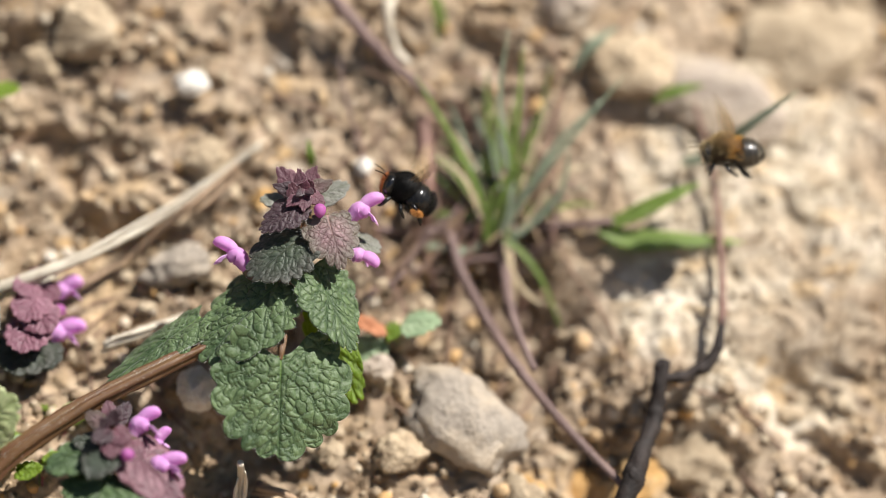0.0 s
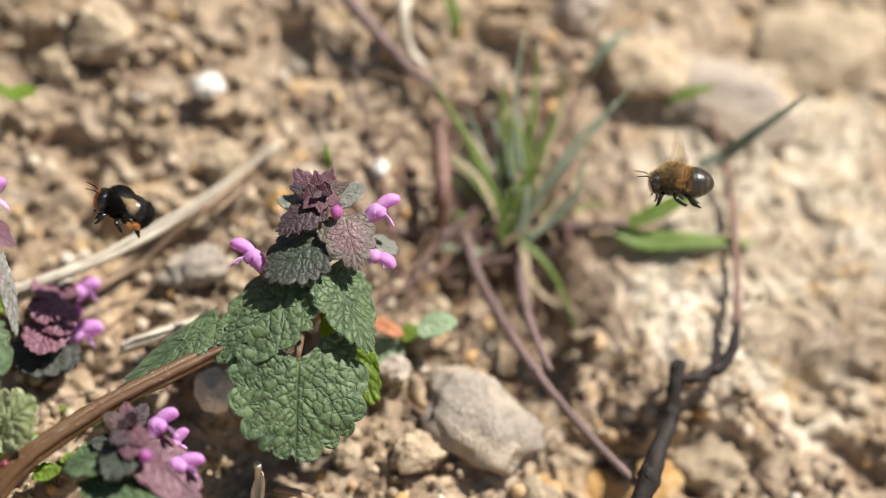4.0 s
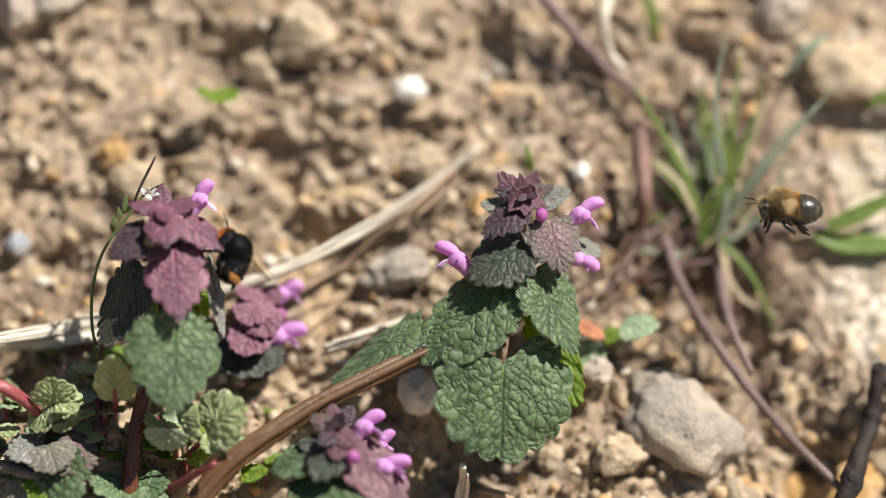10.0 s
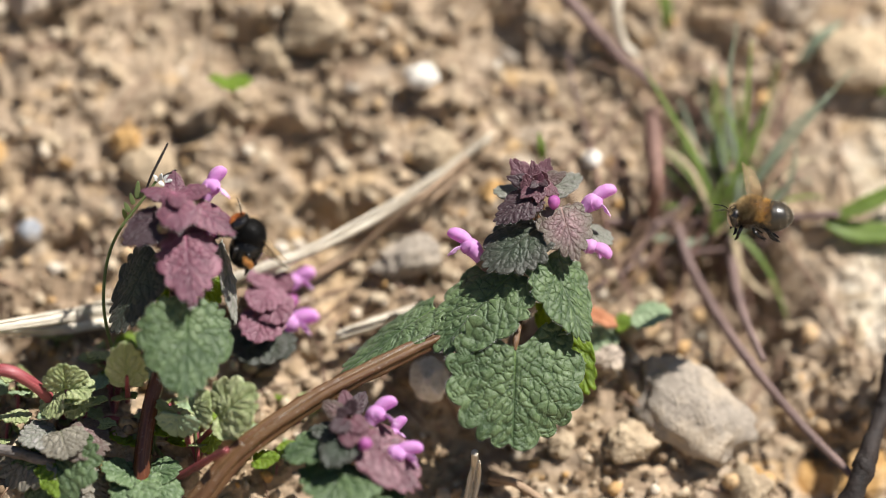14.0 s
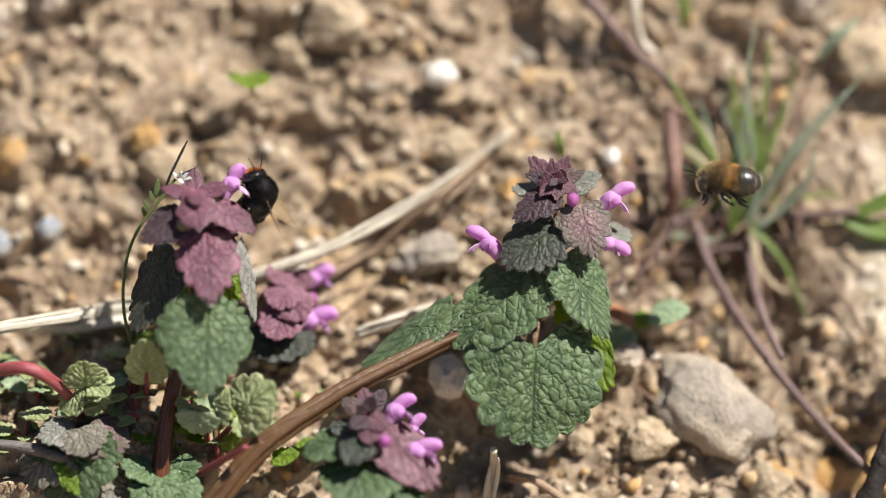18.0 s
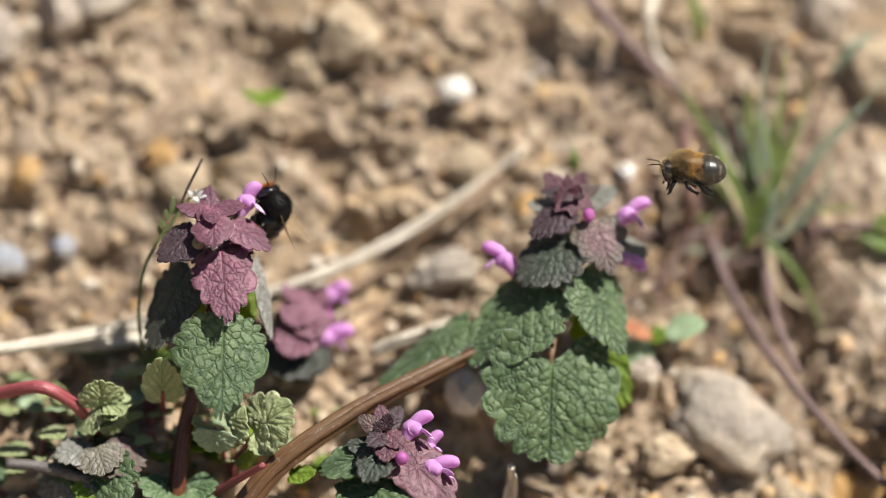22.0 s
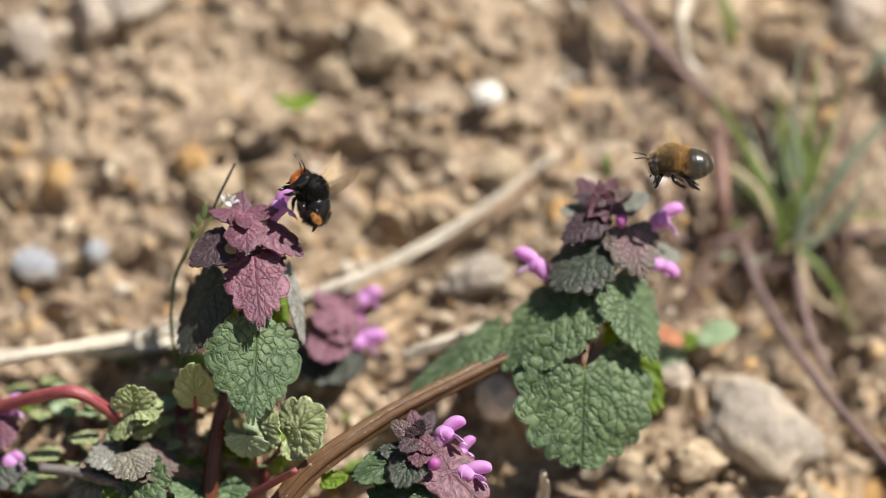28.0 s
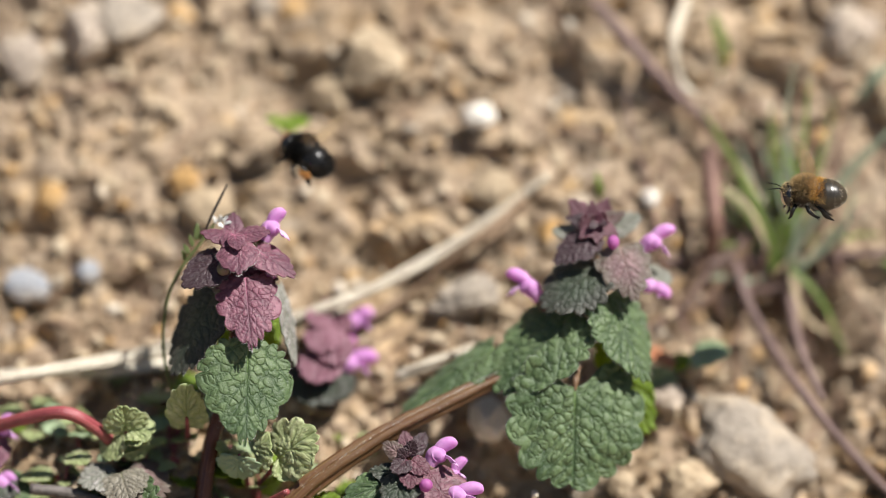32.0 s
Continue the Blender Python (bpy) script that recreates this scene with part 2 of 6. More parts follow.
def stalk_material(name, a, b, fleck, rough=0.45, through=None, amount=0.0, specks=0.25):
    """A stalk with streaks along it; its UVs are the share round it and metres along it."""
    n = Nodes(name)
    uv = n.coords("UV")
    place = n.add("Mapping")
    place.inputs["Scale"].default_value = (24, 55, 1)
    n.link(uv, place.inputs["Vector"])
    streak = n.noise(1.0, 5, 0.65, place.outputs[0])
    blotch = n.noise(260, 4, 0.6, n.coords())
    speck = n.noise(2600, 2, 0.6, n.coords())
    lot = n.add("ObjectInfo").outputs["Random"]
    colour = n.mix(n.ramp(streak, [(0.32, (0, 0, 0)), (0.68, (1, 1, 1))]), a, b)
    colour = n.mix(0.28, colour, n.ramp(blotch, [(0.3, (0.2, 0.2, 0.2)), (0.7, (0.8, 0.8, 0.8))]), "OVERLAY")
    colour = n.mix(0.2, colour, n.ramp(lot, [(0, (0.35, 0.35, 0.35)), (1, (0.65, 0.65, 0.65))]), "OVERLAY")
    colour = n.mix(n.math("MULTIPLY", n.ramp(speck, [(0.66, (0, 0, 0)), (0.72, (1, 1, 1))]), specks), colour, fleck)
    normal = n.bump(speck, 0.3, 0.00015, n.bump(streak, 0.6, 0.0004))
    return n.finish(colour, rough, normal, 0.5, through, amount)


M = {}
M["soil"] = soil_material()
M["crumbs"] = crumb_material()
M["stone_grey"] = stone_material("grey_stone", (0.25, 0.212, 0.172), (0.36, 0.315, 0.26))
M["stone_tan"] = stone_material("tan_stone", (0.27, 0.20, 0.13), (0.50, 0.40, 0.27))
M["stone_ochre"] = stone_material("ochre_stone", (0.34, 0.19, 0.065), (0.52, 0.34, 0.15))
M["stone_white"] = stone_material("white_stone", (0.58, 0.53, 0.46), (0.80, 0.77, 0.71), dusty=False)
M["stone_blue"] = stone_material("blue_grey_stone", (0.20, 0.21, 0.23), (0.38, 0.39, 0.41))
M["stone_pink"] = stone_material("pinkish_stone", (0.31, 0.25, 0.20), (0.44, 0.375, 0.31))
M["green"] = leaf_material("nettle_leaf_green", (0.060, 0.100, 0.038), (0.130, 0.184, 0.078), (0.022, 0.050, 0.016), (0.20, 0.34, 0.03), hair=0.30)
M["fresh"] = leaf_material("nettle_leaf_fresh", (0.098, 0.150, 0.065), (0.19, 0.255, 0.125), (0.045, 0.09, 0.03), (0.24, 0.40, 0.05), hair=0.35)
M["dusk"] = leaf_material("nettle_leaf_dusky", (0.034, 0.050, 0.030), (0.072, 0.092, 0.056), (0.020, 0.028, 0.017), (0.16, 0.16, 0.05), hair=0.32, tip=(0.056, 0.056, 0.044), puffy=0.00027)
M["purple"] = leaf_material("nettle_leaf_purple", (0.13, 0.048, 0.066), (0.25, 0.125, 0.145), (0.06, 0.018, 0.028), (0.36, 0.07, 0.11), hair=0.38, puffy=0.00027)
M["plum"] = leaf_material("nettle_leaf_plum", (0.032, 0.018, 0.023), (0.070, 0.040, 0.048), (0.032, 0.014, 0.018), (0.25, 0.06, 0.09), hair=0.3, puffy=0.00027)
M["mauve"] = leaf_material("nettle_leaf_mauve", (0.152, 0.050, 0.076), (0.29, 0.128, 0.165), (0.060, 0.018, 0.034), (0.6, 0.15, 0.28), hair=0.4, puffy=0.00027)
M["rose"] = leaf_material("nettle_leaf_rose", (0.20, 0.085, 0.115), (0.34, 0.17, 0.215), (0.11, 0.035, 0.055), (0.6, 0.2, 0.3), hair=0.4, puffy=0.00027)
M["blush"] = leaf_material("nettle_leaf_blushed", (0.175, 0.095, 0.105), (0.29, 0.185, 0.18), (0.085, 0.05, 0.045), (0.3, 0.12, 0.08), tip=(0.125, 0.105, 0.078), hair=0.35, puffy=0.00027)
M["lime"] = leaf_material("nettle_leaf_young", (0.15, 0.24, 0.025), (0.26, 0.37, 0.05), (0.12, 0.18, 0.02), (0.52, 0.66, 0.04), amount=0.5, hair=0.1)
M["pale"] = leaf_material("nettle_leaf_silvery", (0.20, 0.185, 0.165), (0.34, 0.32, 0.295), (0.13, 0.14, 0.10), (0.25, 0.3, 0.12), hair=0.45, puffy=0.00027)
M["sage"] = leaf_material("nettle_leaf_sage", (0.165, 0.150, 0.115), (0.29, 0.262, 0.205), (0.10, 0.085, 0.06), (0.25, 0.3, 0.1), hair=0.45, puffy=0.00027)
M["seedling"] = leaf_material("seedling_leaf", (0.34, 0.37, 0.18), (0.52, 0.54, 0.32), (0.23, 0.29, 0.11), (0.42, 0.52, 0.08), amount=0.3, hair=0.12)
M["petal"] = plain_material("nettle_petal", (0.50, 0.20, 0.49), (0.70, 0.40, 0.67), 500, 0.6, 0.15, 0.25, (0.78, 0.27, 0.74), 0.35, sheen=0.2)
M["petal_pale"] = plain_material("nettle_lip", (0.62, 0.33, 0.62), (0.80, 0.58, 0.80), 700, 0.6, 0.2, 0.25, (0.82, 0.45, 0.80), 0.35, sheen=0.2)
M["petal_deep"] = plain_material("nettle_petal_deep", (0.32, 0.07, 0.25), (0.50, 0.17, 0.42), 500, 0.5, 0.15, 0.3, (0.6, 0.08, 0.5), 0.3)
M["calyx"] = plain_material("calyx", (0.12, 0.05, 0.06), (0.16, 0.15, 0.07), 600, 0.6)
M["stem"] = stalk_material("nettle_stem", (0.085, 0.027, 0.017), (0.17, 0.105, 0.040), (0.60, 0.52, 0.42), 0.42, (0.4, 0.12, 0.03), 0.10, 0.8)
M["stem_dark"] = stalk_material("nettle_stem_dark", (0.055, 0.016, 0.009), (0.15, 0.052, 0.022), (0.5, 0.4, 0.3), 0.26, (0.4, 0.08, 0.03), 0.04)
M["red_stem"] = stalk_material("red_stem", (0.16, 0.022, 0.032), (0.33, 0.085, 0.085), (0.5, 0.4, 0.35), 0.32)
M["straw"] = stalk_material("dry_straw", (0.42, 0.355, 0.26), (0.70, 0.635, 0.52), (0.3, 0.22, 0.14), 0.6)
M["brown_straw"] = stalk_material("brown_straw", (0.20, 0.125, 0.075), (0.40, 0.28, 0.175), (0.5, 0.4, 0.28), 0.7)
M["rootlet"] = plain_material("dead_root", (0.10, 0.055, 0.038), (0.26, 0.17, 0.11), 240, 0.8, 0.6)
M["vine"] = stalk_material("vine_bark", (0.095, 0.056, 0.050), (0.21, 0.140, 0.120), (0.45, 0.36, 0.32), 0.7)
M["twig"] = plain_material("dark_twig_bark", (0.008, 0.006, 0.005), (0.030, 0.020, 0.016), 300, 0.75, 0.8, depth=0.0008)
M["bark_grey"] = plain_material("weathered_bark", (0.045, 0.038, 0.034), (0.17, 0.15, 0.135), 260, 0.8, 0.9, stretch=(1, 3, 3), depth=0.0008)
M["twig_red"] = plain_material("reddish_twig_bark", (0.12, 0.062, 0.048), (0.25, 0.145, 0.11), 300, 0.7, 0.6)
M["grass"] = plain_material("grass_blade", (0.12, 0.180, 0.035), (0.24, 0.31, 0.09), 220, 0.45, 0.2, 0.5, (0.40, 0.58, 0.05), 0.4)
M["grass_grey"] = plain_material("grass_blade_greyish", (0.19, 0.23, 0.15), (0.31, 0.35, 0.25), 220, 0.5, 0.2, 0.5, (0.25, 0.35, 0.12), 0.25)
M["grass_dry"] = plain_material("grass_blade_dry", (0.34, 0.26, 0.15), (0.50, 0.41, 0.27), 220, 0.6)
M["round_leaf"] = plain_material("round_leaf", (0.22, 0.30, 0.17), (0.36, 0.44, 0.27), 260, 0.45, 0.3, 0.5, (0.25, 0.4, 0.06), 0.25)
M["dead_leaf"] = plain_material("dead_leaf", (0.22, 0.075, 0.03), (0.40, 0.17, 0.08), 260, 0.7, 0.6)
M["white_petal"] = plain_material("white_petal", (0.72, 0.72, 0.70), (0.85, 0.85, 0.82), 300, 0.6, 0.2, 0.3, (0.8, 0.8, 0.75), 0.3)
M["cress"] = plain_material("cress_green", (0.10, 0.13, 0.05), (0.17, 0.21, 0.08), 300, 0.5, 0.2, 0.4, (0.25, 0.4, 0.05), 0.3)
M["cuticle"] = plain_material("bee_cuticle_black", (0.004, 0.004, 0.004), (0.012, 0.011, 0.010), 900, 0.24, 0.2, 0.3, depth=0.0001)
M["fur_black"] = plain_material("bee_hair_black", (0.003, 0.0028, 0.0025), (0.008, 0.007, 0.006), 900, 0.55, spec=0.15)
M["fur_orange"] = plain_material("bee_hair_orange", (0.34, 0.14, 0.03), (0.56, 0.27, 0.07), 900, 0.6)
M["fur_brown"] = plain_material("bee_hair_tawny", (0.33, 0.23, 0.10), (0.52, 0.38, 0.18), 900, 0.6)
M["fur_umber"] = plain_material("bee_hair_umber", (0.035, 0.024, 0.013), (0.12, 0.075, 0.036), 900, 0.6)
M["fur_gold"] = plain_material("bee_hair_gold", (0.50, 0.27, 0.06), (0.70, 0.42, 0.12), 900, 0.6)
M["fur_pale"] = plain_material("bee_hair_pale", (0.40, 0.34, 0.24), (0.60, 0.54, 0.42), 900, 0.6)
M["face_pale"] = plain_material("bee_face_cream", (0.55, 0.42, 0.28), (0.72, 0.6, 0.42), 900, 0.5)
M["face_rust"] = plain_material("bee_face_rust", (0.32, 0.085, 0.018), (0.50, 0.16, 0.035), 900, 0.6)
M["eye"] = plain_material("bee_eye", (0.006, 0.006, 0.006), (0.012, 0.012, 0.014), 2000, 0.12, 0.1, 0.6, depth=0.00005)
M["chitin_grey"] = plain_material("bee_abdomen_dark", (0.012, 0.010, 0.007), (0.035, 0.028, 0.018), 900, 0.3, 0.2, 0.6, depth=0.0001)


def wing_material():
    n = Nodes("bee_wing_membrane")
    n.finish((0.34, 0.24, 0.13), 0.2, n.bump(n.noise(900, 3, 0.6, n.coords()), 0.5, 0.0002), 0.6)
    clear = n.add("BsdfTransparent")
    both = n.add("MixShader", Fac=0.45)
    n.link(clear.outputs[0], both.inputs[1])
    n.link(n.bsdf.outputs[0], both.inputs[2])
    n.link(both.outputs[0], n.out.inputs["Surface"])
    return n.mat


M["wing"] = wing_material()


# ---- mesh tools ----
MM = 0.001


def link_mesh(name, verts, faces, material, parent=None, label="", smooth=True, uvs=None, outer=None, veins=None):
    """ONE mesh object; verts in metres in the parent's frame."""
    me = bpy.data.meshes.new(name)
    me.from_pydata([tuple(v) for v in verts], [], [tuple(f) for f in faces])
    if uvs is not None:
        layer = me.uv_layers.new(name="UVMap")
        loops = np.empty(len(me.loops), dtype=np.int32)
        me.loops.foreach_get("vertex_index", loops)
        layer.data.foreach_set("uv", np.asarray(uvs, dtype=np.float32)[loops].ravel())
    if outer is not None:
        attr = me.attributes.new("outer", "FLOAT", "POINT")
        attr.data.foreach_set("value", np.asarray(outer, dtype=np.float32))
    if veins is not None:
        attr = me.attributes.new("veins", "FLOAT_VECTOR", "POINT")
        attr.data.foreach_set("vector", np.asarray(veins, dtype=np.float32).ravel())
    if smooth:
        me.polygons.foreach_set("use_smooth", [True] * len(me.polygons))
    me.materials.append(material)
    me.update()
    ob = new(name, me)
    if parent is not None:
        ob.parent = parent
    if label:
        tagged(ob, label)
    return ob


def value_noise(x, y, seed=0):
    xi, yi = np.floor(x), np.floor(y)
    fx, fy = x - xi, y - yi
    fx, fy = fx * fx * (3 - 2 * fx), fy * fy * (3 - 2 * fy)

    def lot(a, b):
        v = np.sin(a * 127.1 + b * 311.7 + seed * 74.7) * 43758.5453
        return v - np.floor(v)

    top = lot(xi, yi) * (1 - fx) + lot(xi + 1, yi) * fx
    low = lot(xi, yi + 1) * (1 - fx) + lot(xi + 1, yi + 1) * fx
    return top * (1 - fy) + low * fy


def bump_at(u, s, cx, cy, rx, ry, height):
    return height * np.exp(-((u - cx) / rx) ** 2 - ((s - cy) / ry) ** 2)


def clods(x, y, seed):
    """Rounded lumps with sharp creases between them, 0 to 1; each lump has its own height."""
    xi, yi = np.floor(x), np.floor(y)
    best, lift = np.full(np.shape(x), 9.0), np.zeros(np.shape(x))
    for i in (-1, 0, 1):
        for j in (-1, 0, 1):
            a, b = xi + i, yi + j
            p = np.sin(a * 127.1 + b * 311.7 + seed * 17.3) * 43758.5453
            q = np.sin(a * 269.5 + b * 183.3 + seed * 31.7) * 28001.8384
            d = (a + (p - np.floor(p)) - x) ** 2 + (b + (q - np.floor(q)) - y) ** 2
            own = np.sin(a * 91.7 + b * 57.3 + seed) * 9631.77
            near = d < best
            best, lift = np.where(near, d, best), np.where(near, own - np.floor(own), lift)
    return np.sqrt(np.clip(1 - best * 0.95, 0, 1)) * (0.35 + 0.65 * lift)


def soil_height(u, s):
    """Height of the soil above the bank's plane, in metres."""
    u, s = np.asarray(u, dtype=float), np.asarray(s, dtype=float)
    wu = u + 0.010 * (value_noise(u * 150, s * 150, 21) - 0.5)
    ws = s + 0.010 * (value_noise(u * 150, s * 150 + 9, 22) - 0.5)
    h = 0.0040 * (value_noise(u * 30, s * 30, 3) - 0.5)
    bare = np.clip(1.5 - ((u - CLAY[0]) / 0.050) ** 2 - ((s - CLAY[1]) / 0.043) ** 2, 0, 1)
    rough = 0.45 + 1.1 * value_noise(u * 48 + 3, s * 48, 41)
    h = h + (0.0020 - 0.0008 * bare) * rough * (clods(wu * 62, ws * 74, 2) - 0.5)
    h = h + (0.0030 - 0.0010 * bare) * rough * (clods(wu * 125, ws * 150, 5) - 0.5)
    h = h + (0.0020 - 0.0006 * bare) * (clods(wu * 270, ws * 290, 7) - 0.5)
    h = h + 0.0016 * (value_noise(wu * 330, ws * 330, 9) - 0.5)
    h = h + 0.0009 * (value_noise(u * 800, s * 800, 8) - 0.5)
    # scattered deep hollows between the clods
    h = h - 0.0044 * np.clip((value_noise(wu * 95, ws * 110, 31) - 0.66) * 4, 0, 1) * (1 - 0.6 * bare)
    h = h + bump_at(u, s, 0.0437, 0.2165, 0.0085, 0.011, -0.006)
    h = h + bump_at(u, s, 0.0620, 0.1820, 0.010, 0.013, -0.008)
    h = h + bump_at(u, s, 0.110, 0.185, 0.030, 0.030, 0.004)
    h = h + bump_at(u, s, -0.078, 0.146, 0.046, 0.021, 0.013)
    for cu, cs, ru, rs, deep in ((0.047, 0.186, 0.012, 0.010, 0.006), (0.076, 0.150, 0.012, 0.009, 0.010), (0.096, 0.151, 0.010, 0.007, 0.010), (0.116, 0.166, 0.008, 0.008, 0.009), (-0.020, 0.196, 0.010, 0.006, 0.008), (-0.045, 0.236, 0.012, 0.007, 0.009), (0.010, 0.152, 0.012, 0.006, 0.008)):
        h = h - bump_at(u, s, cu, cs, ru, rs, deep)
    h = h - 0.07 * np.clip(u - 0.02, 0, 0.12) + bump_at(u, s, 0.056, 0.200, 0.024, 0.034, -0.004)
    return h - 0.0005


def on_bank(u, s, n=0.0):
    """A point of the bank, n metres above the soil, in the world."""
    return BANK @ Vector((u, s, float(soil_height(u, s)) + n))


def build_ground():
    fine_u = np.arange(-0.19, 0.19, 0.0007)
    fine_s = np.arange(0.105, 0.290, 0.0007)
    grow = 0.004 * (1.16 ** np.arange(1, 62) - 1) / 0.16
    us = np.concatenate([-0.19 - grow[::-1], fine_u, 0.19 + grow])
    ss = np.concatenate([0.105 - grow[::-1], fine_s, 0.29 + grow])
    # slope along the way up: level ground, the bank, level ground again
    turn = np.radians(SLOPE) * np.clip((ss + 0.45) / 0.5, 0, 1) * np.clip((1.2 - ss) / 0.5, 0, 1)
    mid = np.argmin(np.abs(ss - 0.195))
    step = np.diff(ss)
    y = np.concatenate([[0], np.cumsum(step * np.cos((turn[1:] + turn[:-1]) / 2))])
    z = np.concatenate([[0], np.cumsum(step * np.sin((turn[1:] + turn[:-1]) / 2))])
    y += ss[mid] * math.cos(radians(SLOPE)) - y[mid]
    z += ss[mid] * math.sin(radians(SLOPE)) - z[mid]
    gu, gs = np.meshgrid(us, ss)
    away = np.hypot(np.clip(np.abs(gu) - 0.18, 0, None), np.clip(np.abs(gs - 0.197) - 0.09, 0, None))
    h = soil_height(gu, gs) * np.exp(-away / 0.06) + 0.02 * (1 - np.exp(-away / 0.5)) * (value_noise(gu * 3, gs * 3, 5) - 0.5)
    verts = np.stack([gu, y[:, None] - np.sin(turn)[:, None] * h, z[:, None] + np.cos(turn)[:, None] * h], -1).reshape(-1, 3)
    rows, cols = gu.shape
    i = np.arange(rows * cols).reshape(rows, cols)
    quads = np.stack([i[:-1, :-1], i[:-1, 1:], i[1:, 1:], i[1:, :-1]], -1).reshape(-1, 4)
    me = bpy.data.meshes.new("ground")
    me.vertices.add(len(verts))
    me.vertices.foreach_set("co", verts.ravel())
    me.loops.add(quads.size)
    me.loops.foreach_set("vertex_index", quads.ravel())
    me.polygons.add(len(quads))
    me.polygons.foreach_set("loop_start", np.arange(len(quads)) * 4)
    me.polygons.foreach_set("use_smooth", np.ones(len(quads), dtype=bool))
    me.update(calc_edges=True)
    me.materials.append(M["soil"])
    tagged(new("ground", me), "dry crumbly tan soil of a sunlit bank", "soil", kind="structure")


def ball(rings=10, segs=16):
    """Unit ball: vertices and faces."""
    verts = [(0, 0, 1)]
    for r in range(1, rings):
        a = math.pi * r / rings
        verts += [(math.sin(a) * math.cos(2 * math.pi * k / segs), math.sin(a) * math.sin(2 * math.pi * k / segs), math.cos(a)) for k in range(segs)]
    verts.append((0, 0, -1))
    faces = [(0, 1 + k, 1 + (k + 1) % segs) for k in range(segs)]
    for r in range(rings - 2):
        a, b = 1 + r * segs, 1 + (r + 1) * segs
        faces += [(a + k, b + k, b + (k + 1) % segs, a + (k + 1) % segs) for k in range(segs)]
    a, last = 1 + (rings - 2) * segs, len(verts) - 1
    faces += [(a + k, last, a + (k + 1) % segs) for k in range(segs)]
    return np.array(verts), faces


def ico(level):
    bm = bmesh.new()
    bmesh.ops.create_icosphere(bm, subdivisions=level, radius=1)
    verts = np.array([v.co[:] for v in bm.verts])
    faces = [[v.index for v in f.verts] for f in bm.faces]
    bm.free()
    return verts, faces


def rough_ball(verts, seed, amount=0.25, cuts=5):
    """A lumpy stone: noise and a few flat cuts."""
    rng = np.random.RandomState(seed)
    out = []
    planes = rng.normal(size=(cuts, 3))
    planes /= np.linalg.norm(planes, axis=1)[:, None]
    depth = rng.uniform(0.55, 0.85, cuts)
    for v in verts:
        p = Vector(v) * (1 + amount * noise.fractal(Vector(v) * 1.3 + Vector((seed * 3.1, seed, 0)), 0.8, 2.0, 4))
        for q, d in zip(planes, depth):
            over = p.dot(Vector(q)) - d
            if over > 0:
                p -= Vector(q) * over * 0.85
        out.append(p[:])
    return np.array(out)


def stone(name, u, s, size, material, label, seed, category="stone", turn=0.0, sink=0.22, group="", level=4, cuts=5, rough=1.0):
    verts, faces = ico(level)
    verts = rough_ball(verts, seed, 0.10 + 0.24 * rough, cuts)
    verts = np.array([v * (1 + rough * (0.12 * noise.noise(Vector(v) * 3.0 + Vector((seed, 0, 0))) + 0.07 * noise.noise(Vector(v) * 8.0) + 0.035 * noise.noise(Vector(v) * 19.0))) for v in verts]) * (np.array(size) * 0.54 * MM)
    ob = link_mesh(name, verts, faces, M[material])
    n = size[2] * MM * (0.5 - sink)
    ob.matrix_world = Matrix.Translation(on_bank(u, s, n)) @ pose(0, 0, 0, SLOPE, 0, 0) @ pose(0, 0, 0, 0, 0, turn)
    return tagged(ob, label, category, group)


def catmull(points, per=8):
    pts = [Vector(p) for p in points]
    pts = [pts[0] * 2 - pts[1]] + pts + [pts[-1] * 2 - pts[-2]]
    out = []
    for i in range(1, len(pts) - 2):
        a, b, c, d = pts[i - 1:i + 3]
        for k in range(per):
            t = k / per
            out.append(0.5 * ((2 * b) + (c - a) * t + (2 * a - 5 * b + 4 * c - d) * t * t + (3 * b - a - 3 * c + d) * t ** 3))
    out.append(pts[-2])
    return out


def tube_mesh(points, radii, sides=10, per=8, ridge=0.0, wobble=0.0, seed=0):
    """A stalk through points (mm), its radii given at even steps; ridge makes it four-angled."""
    line = catmull(points, per)
    count = len(line)
    rad = np.interp(np.linspace(0, 1, count), np.linspace(0, 1, len(radii)), radii)
    verts, faces = [], []
    side, gone, uvs = None, 0.0, []
    for i, p in enumerate(line):
        along = (line[min(i + 1, count - 1)] - line[max(i - 1, 0)]).normalized()
        if side is None:
            side = along.orthogonal().normalized()
        side = (side - along * side.dot(along)).normalized()
        other = along.cross(side)
        if i:
            gone += (p - line[i - 1]).length * MM
        for k in range(sides):
            uvs.append((min(k, sides - k) / sides, gone))
            a = 2 * math.pi * k / sides
            r = rad[i] * (1 + ridge * abs(math.cos(2 * a)) - ridge * 0.5)
            if wobble:
                r *= 1 + wobble * noise.noise(Vector((p.x * 0.4 + seed, p.y * 0.4, p.z * 0.4 + a)))
            verts.append((p + side * (r * math.cos(a)) + other * (r * math.sin(a))) * MM)
    for i in range(count - 1):
        for k in range(sides):
            a, b = i * sides + k, i * sides + (k + 1) % sides
            faces.append((a, b, b + sides, a + sides))
    faces.append(tuple(range(sides))[::-1])
    faces.append(tuple((count - 1) * sides + k for k in range(sides)))
    return verts, faces, uvs


def tube(name, points, radii, material, parent=None, label="", **more):
    verts, faces, uvs = tube_mesh(points, radii, **more)
    return link_mesh(name, verts, faces, M[material], parent, label, uvs=uvs)


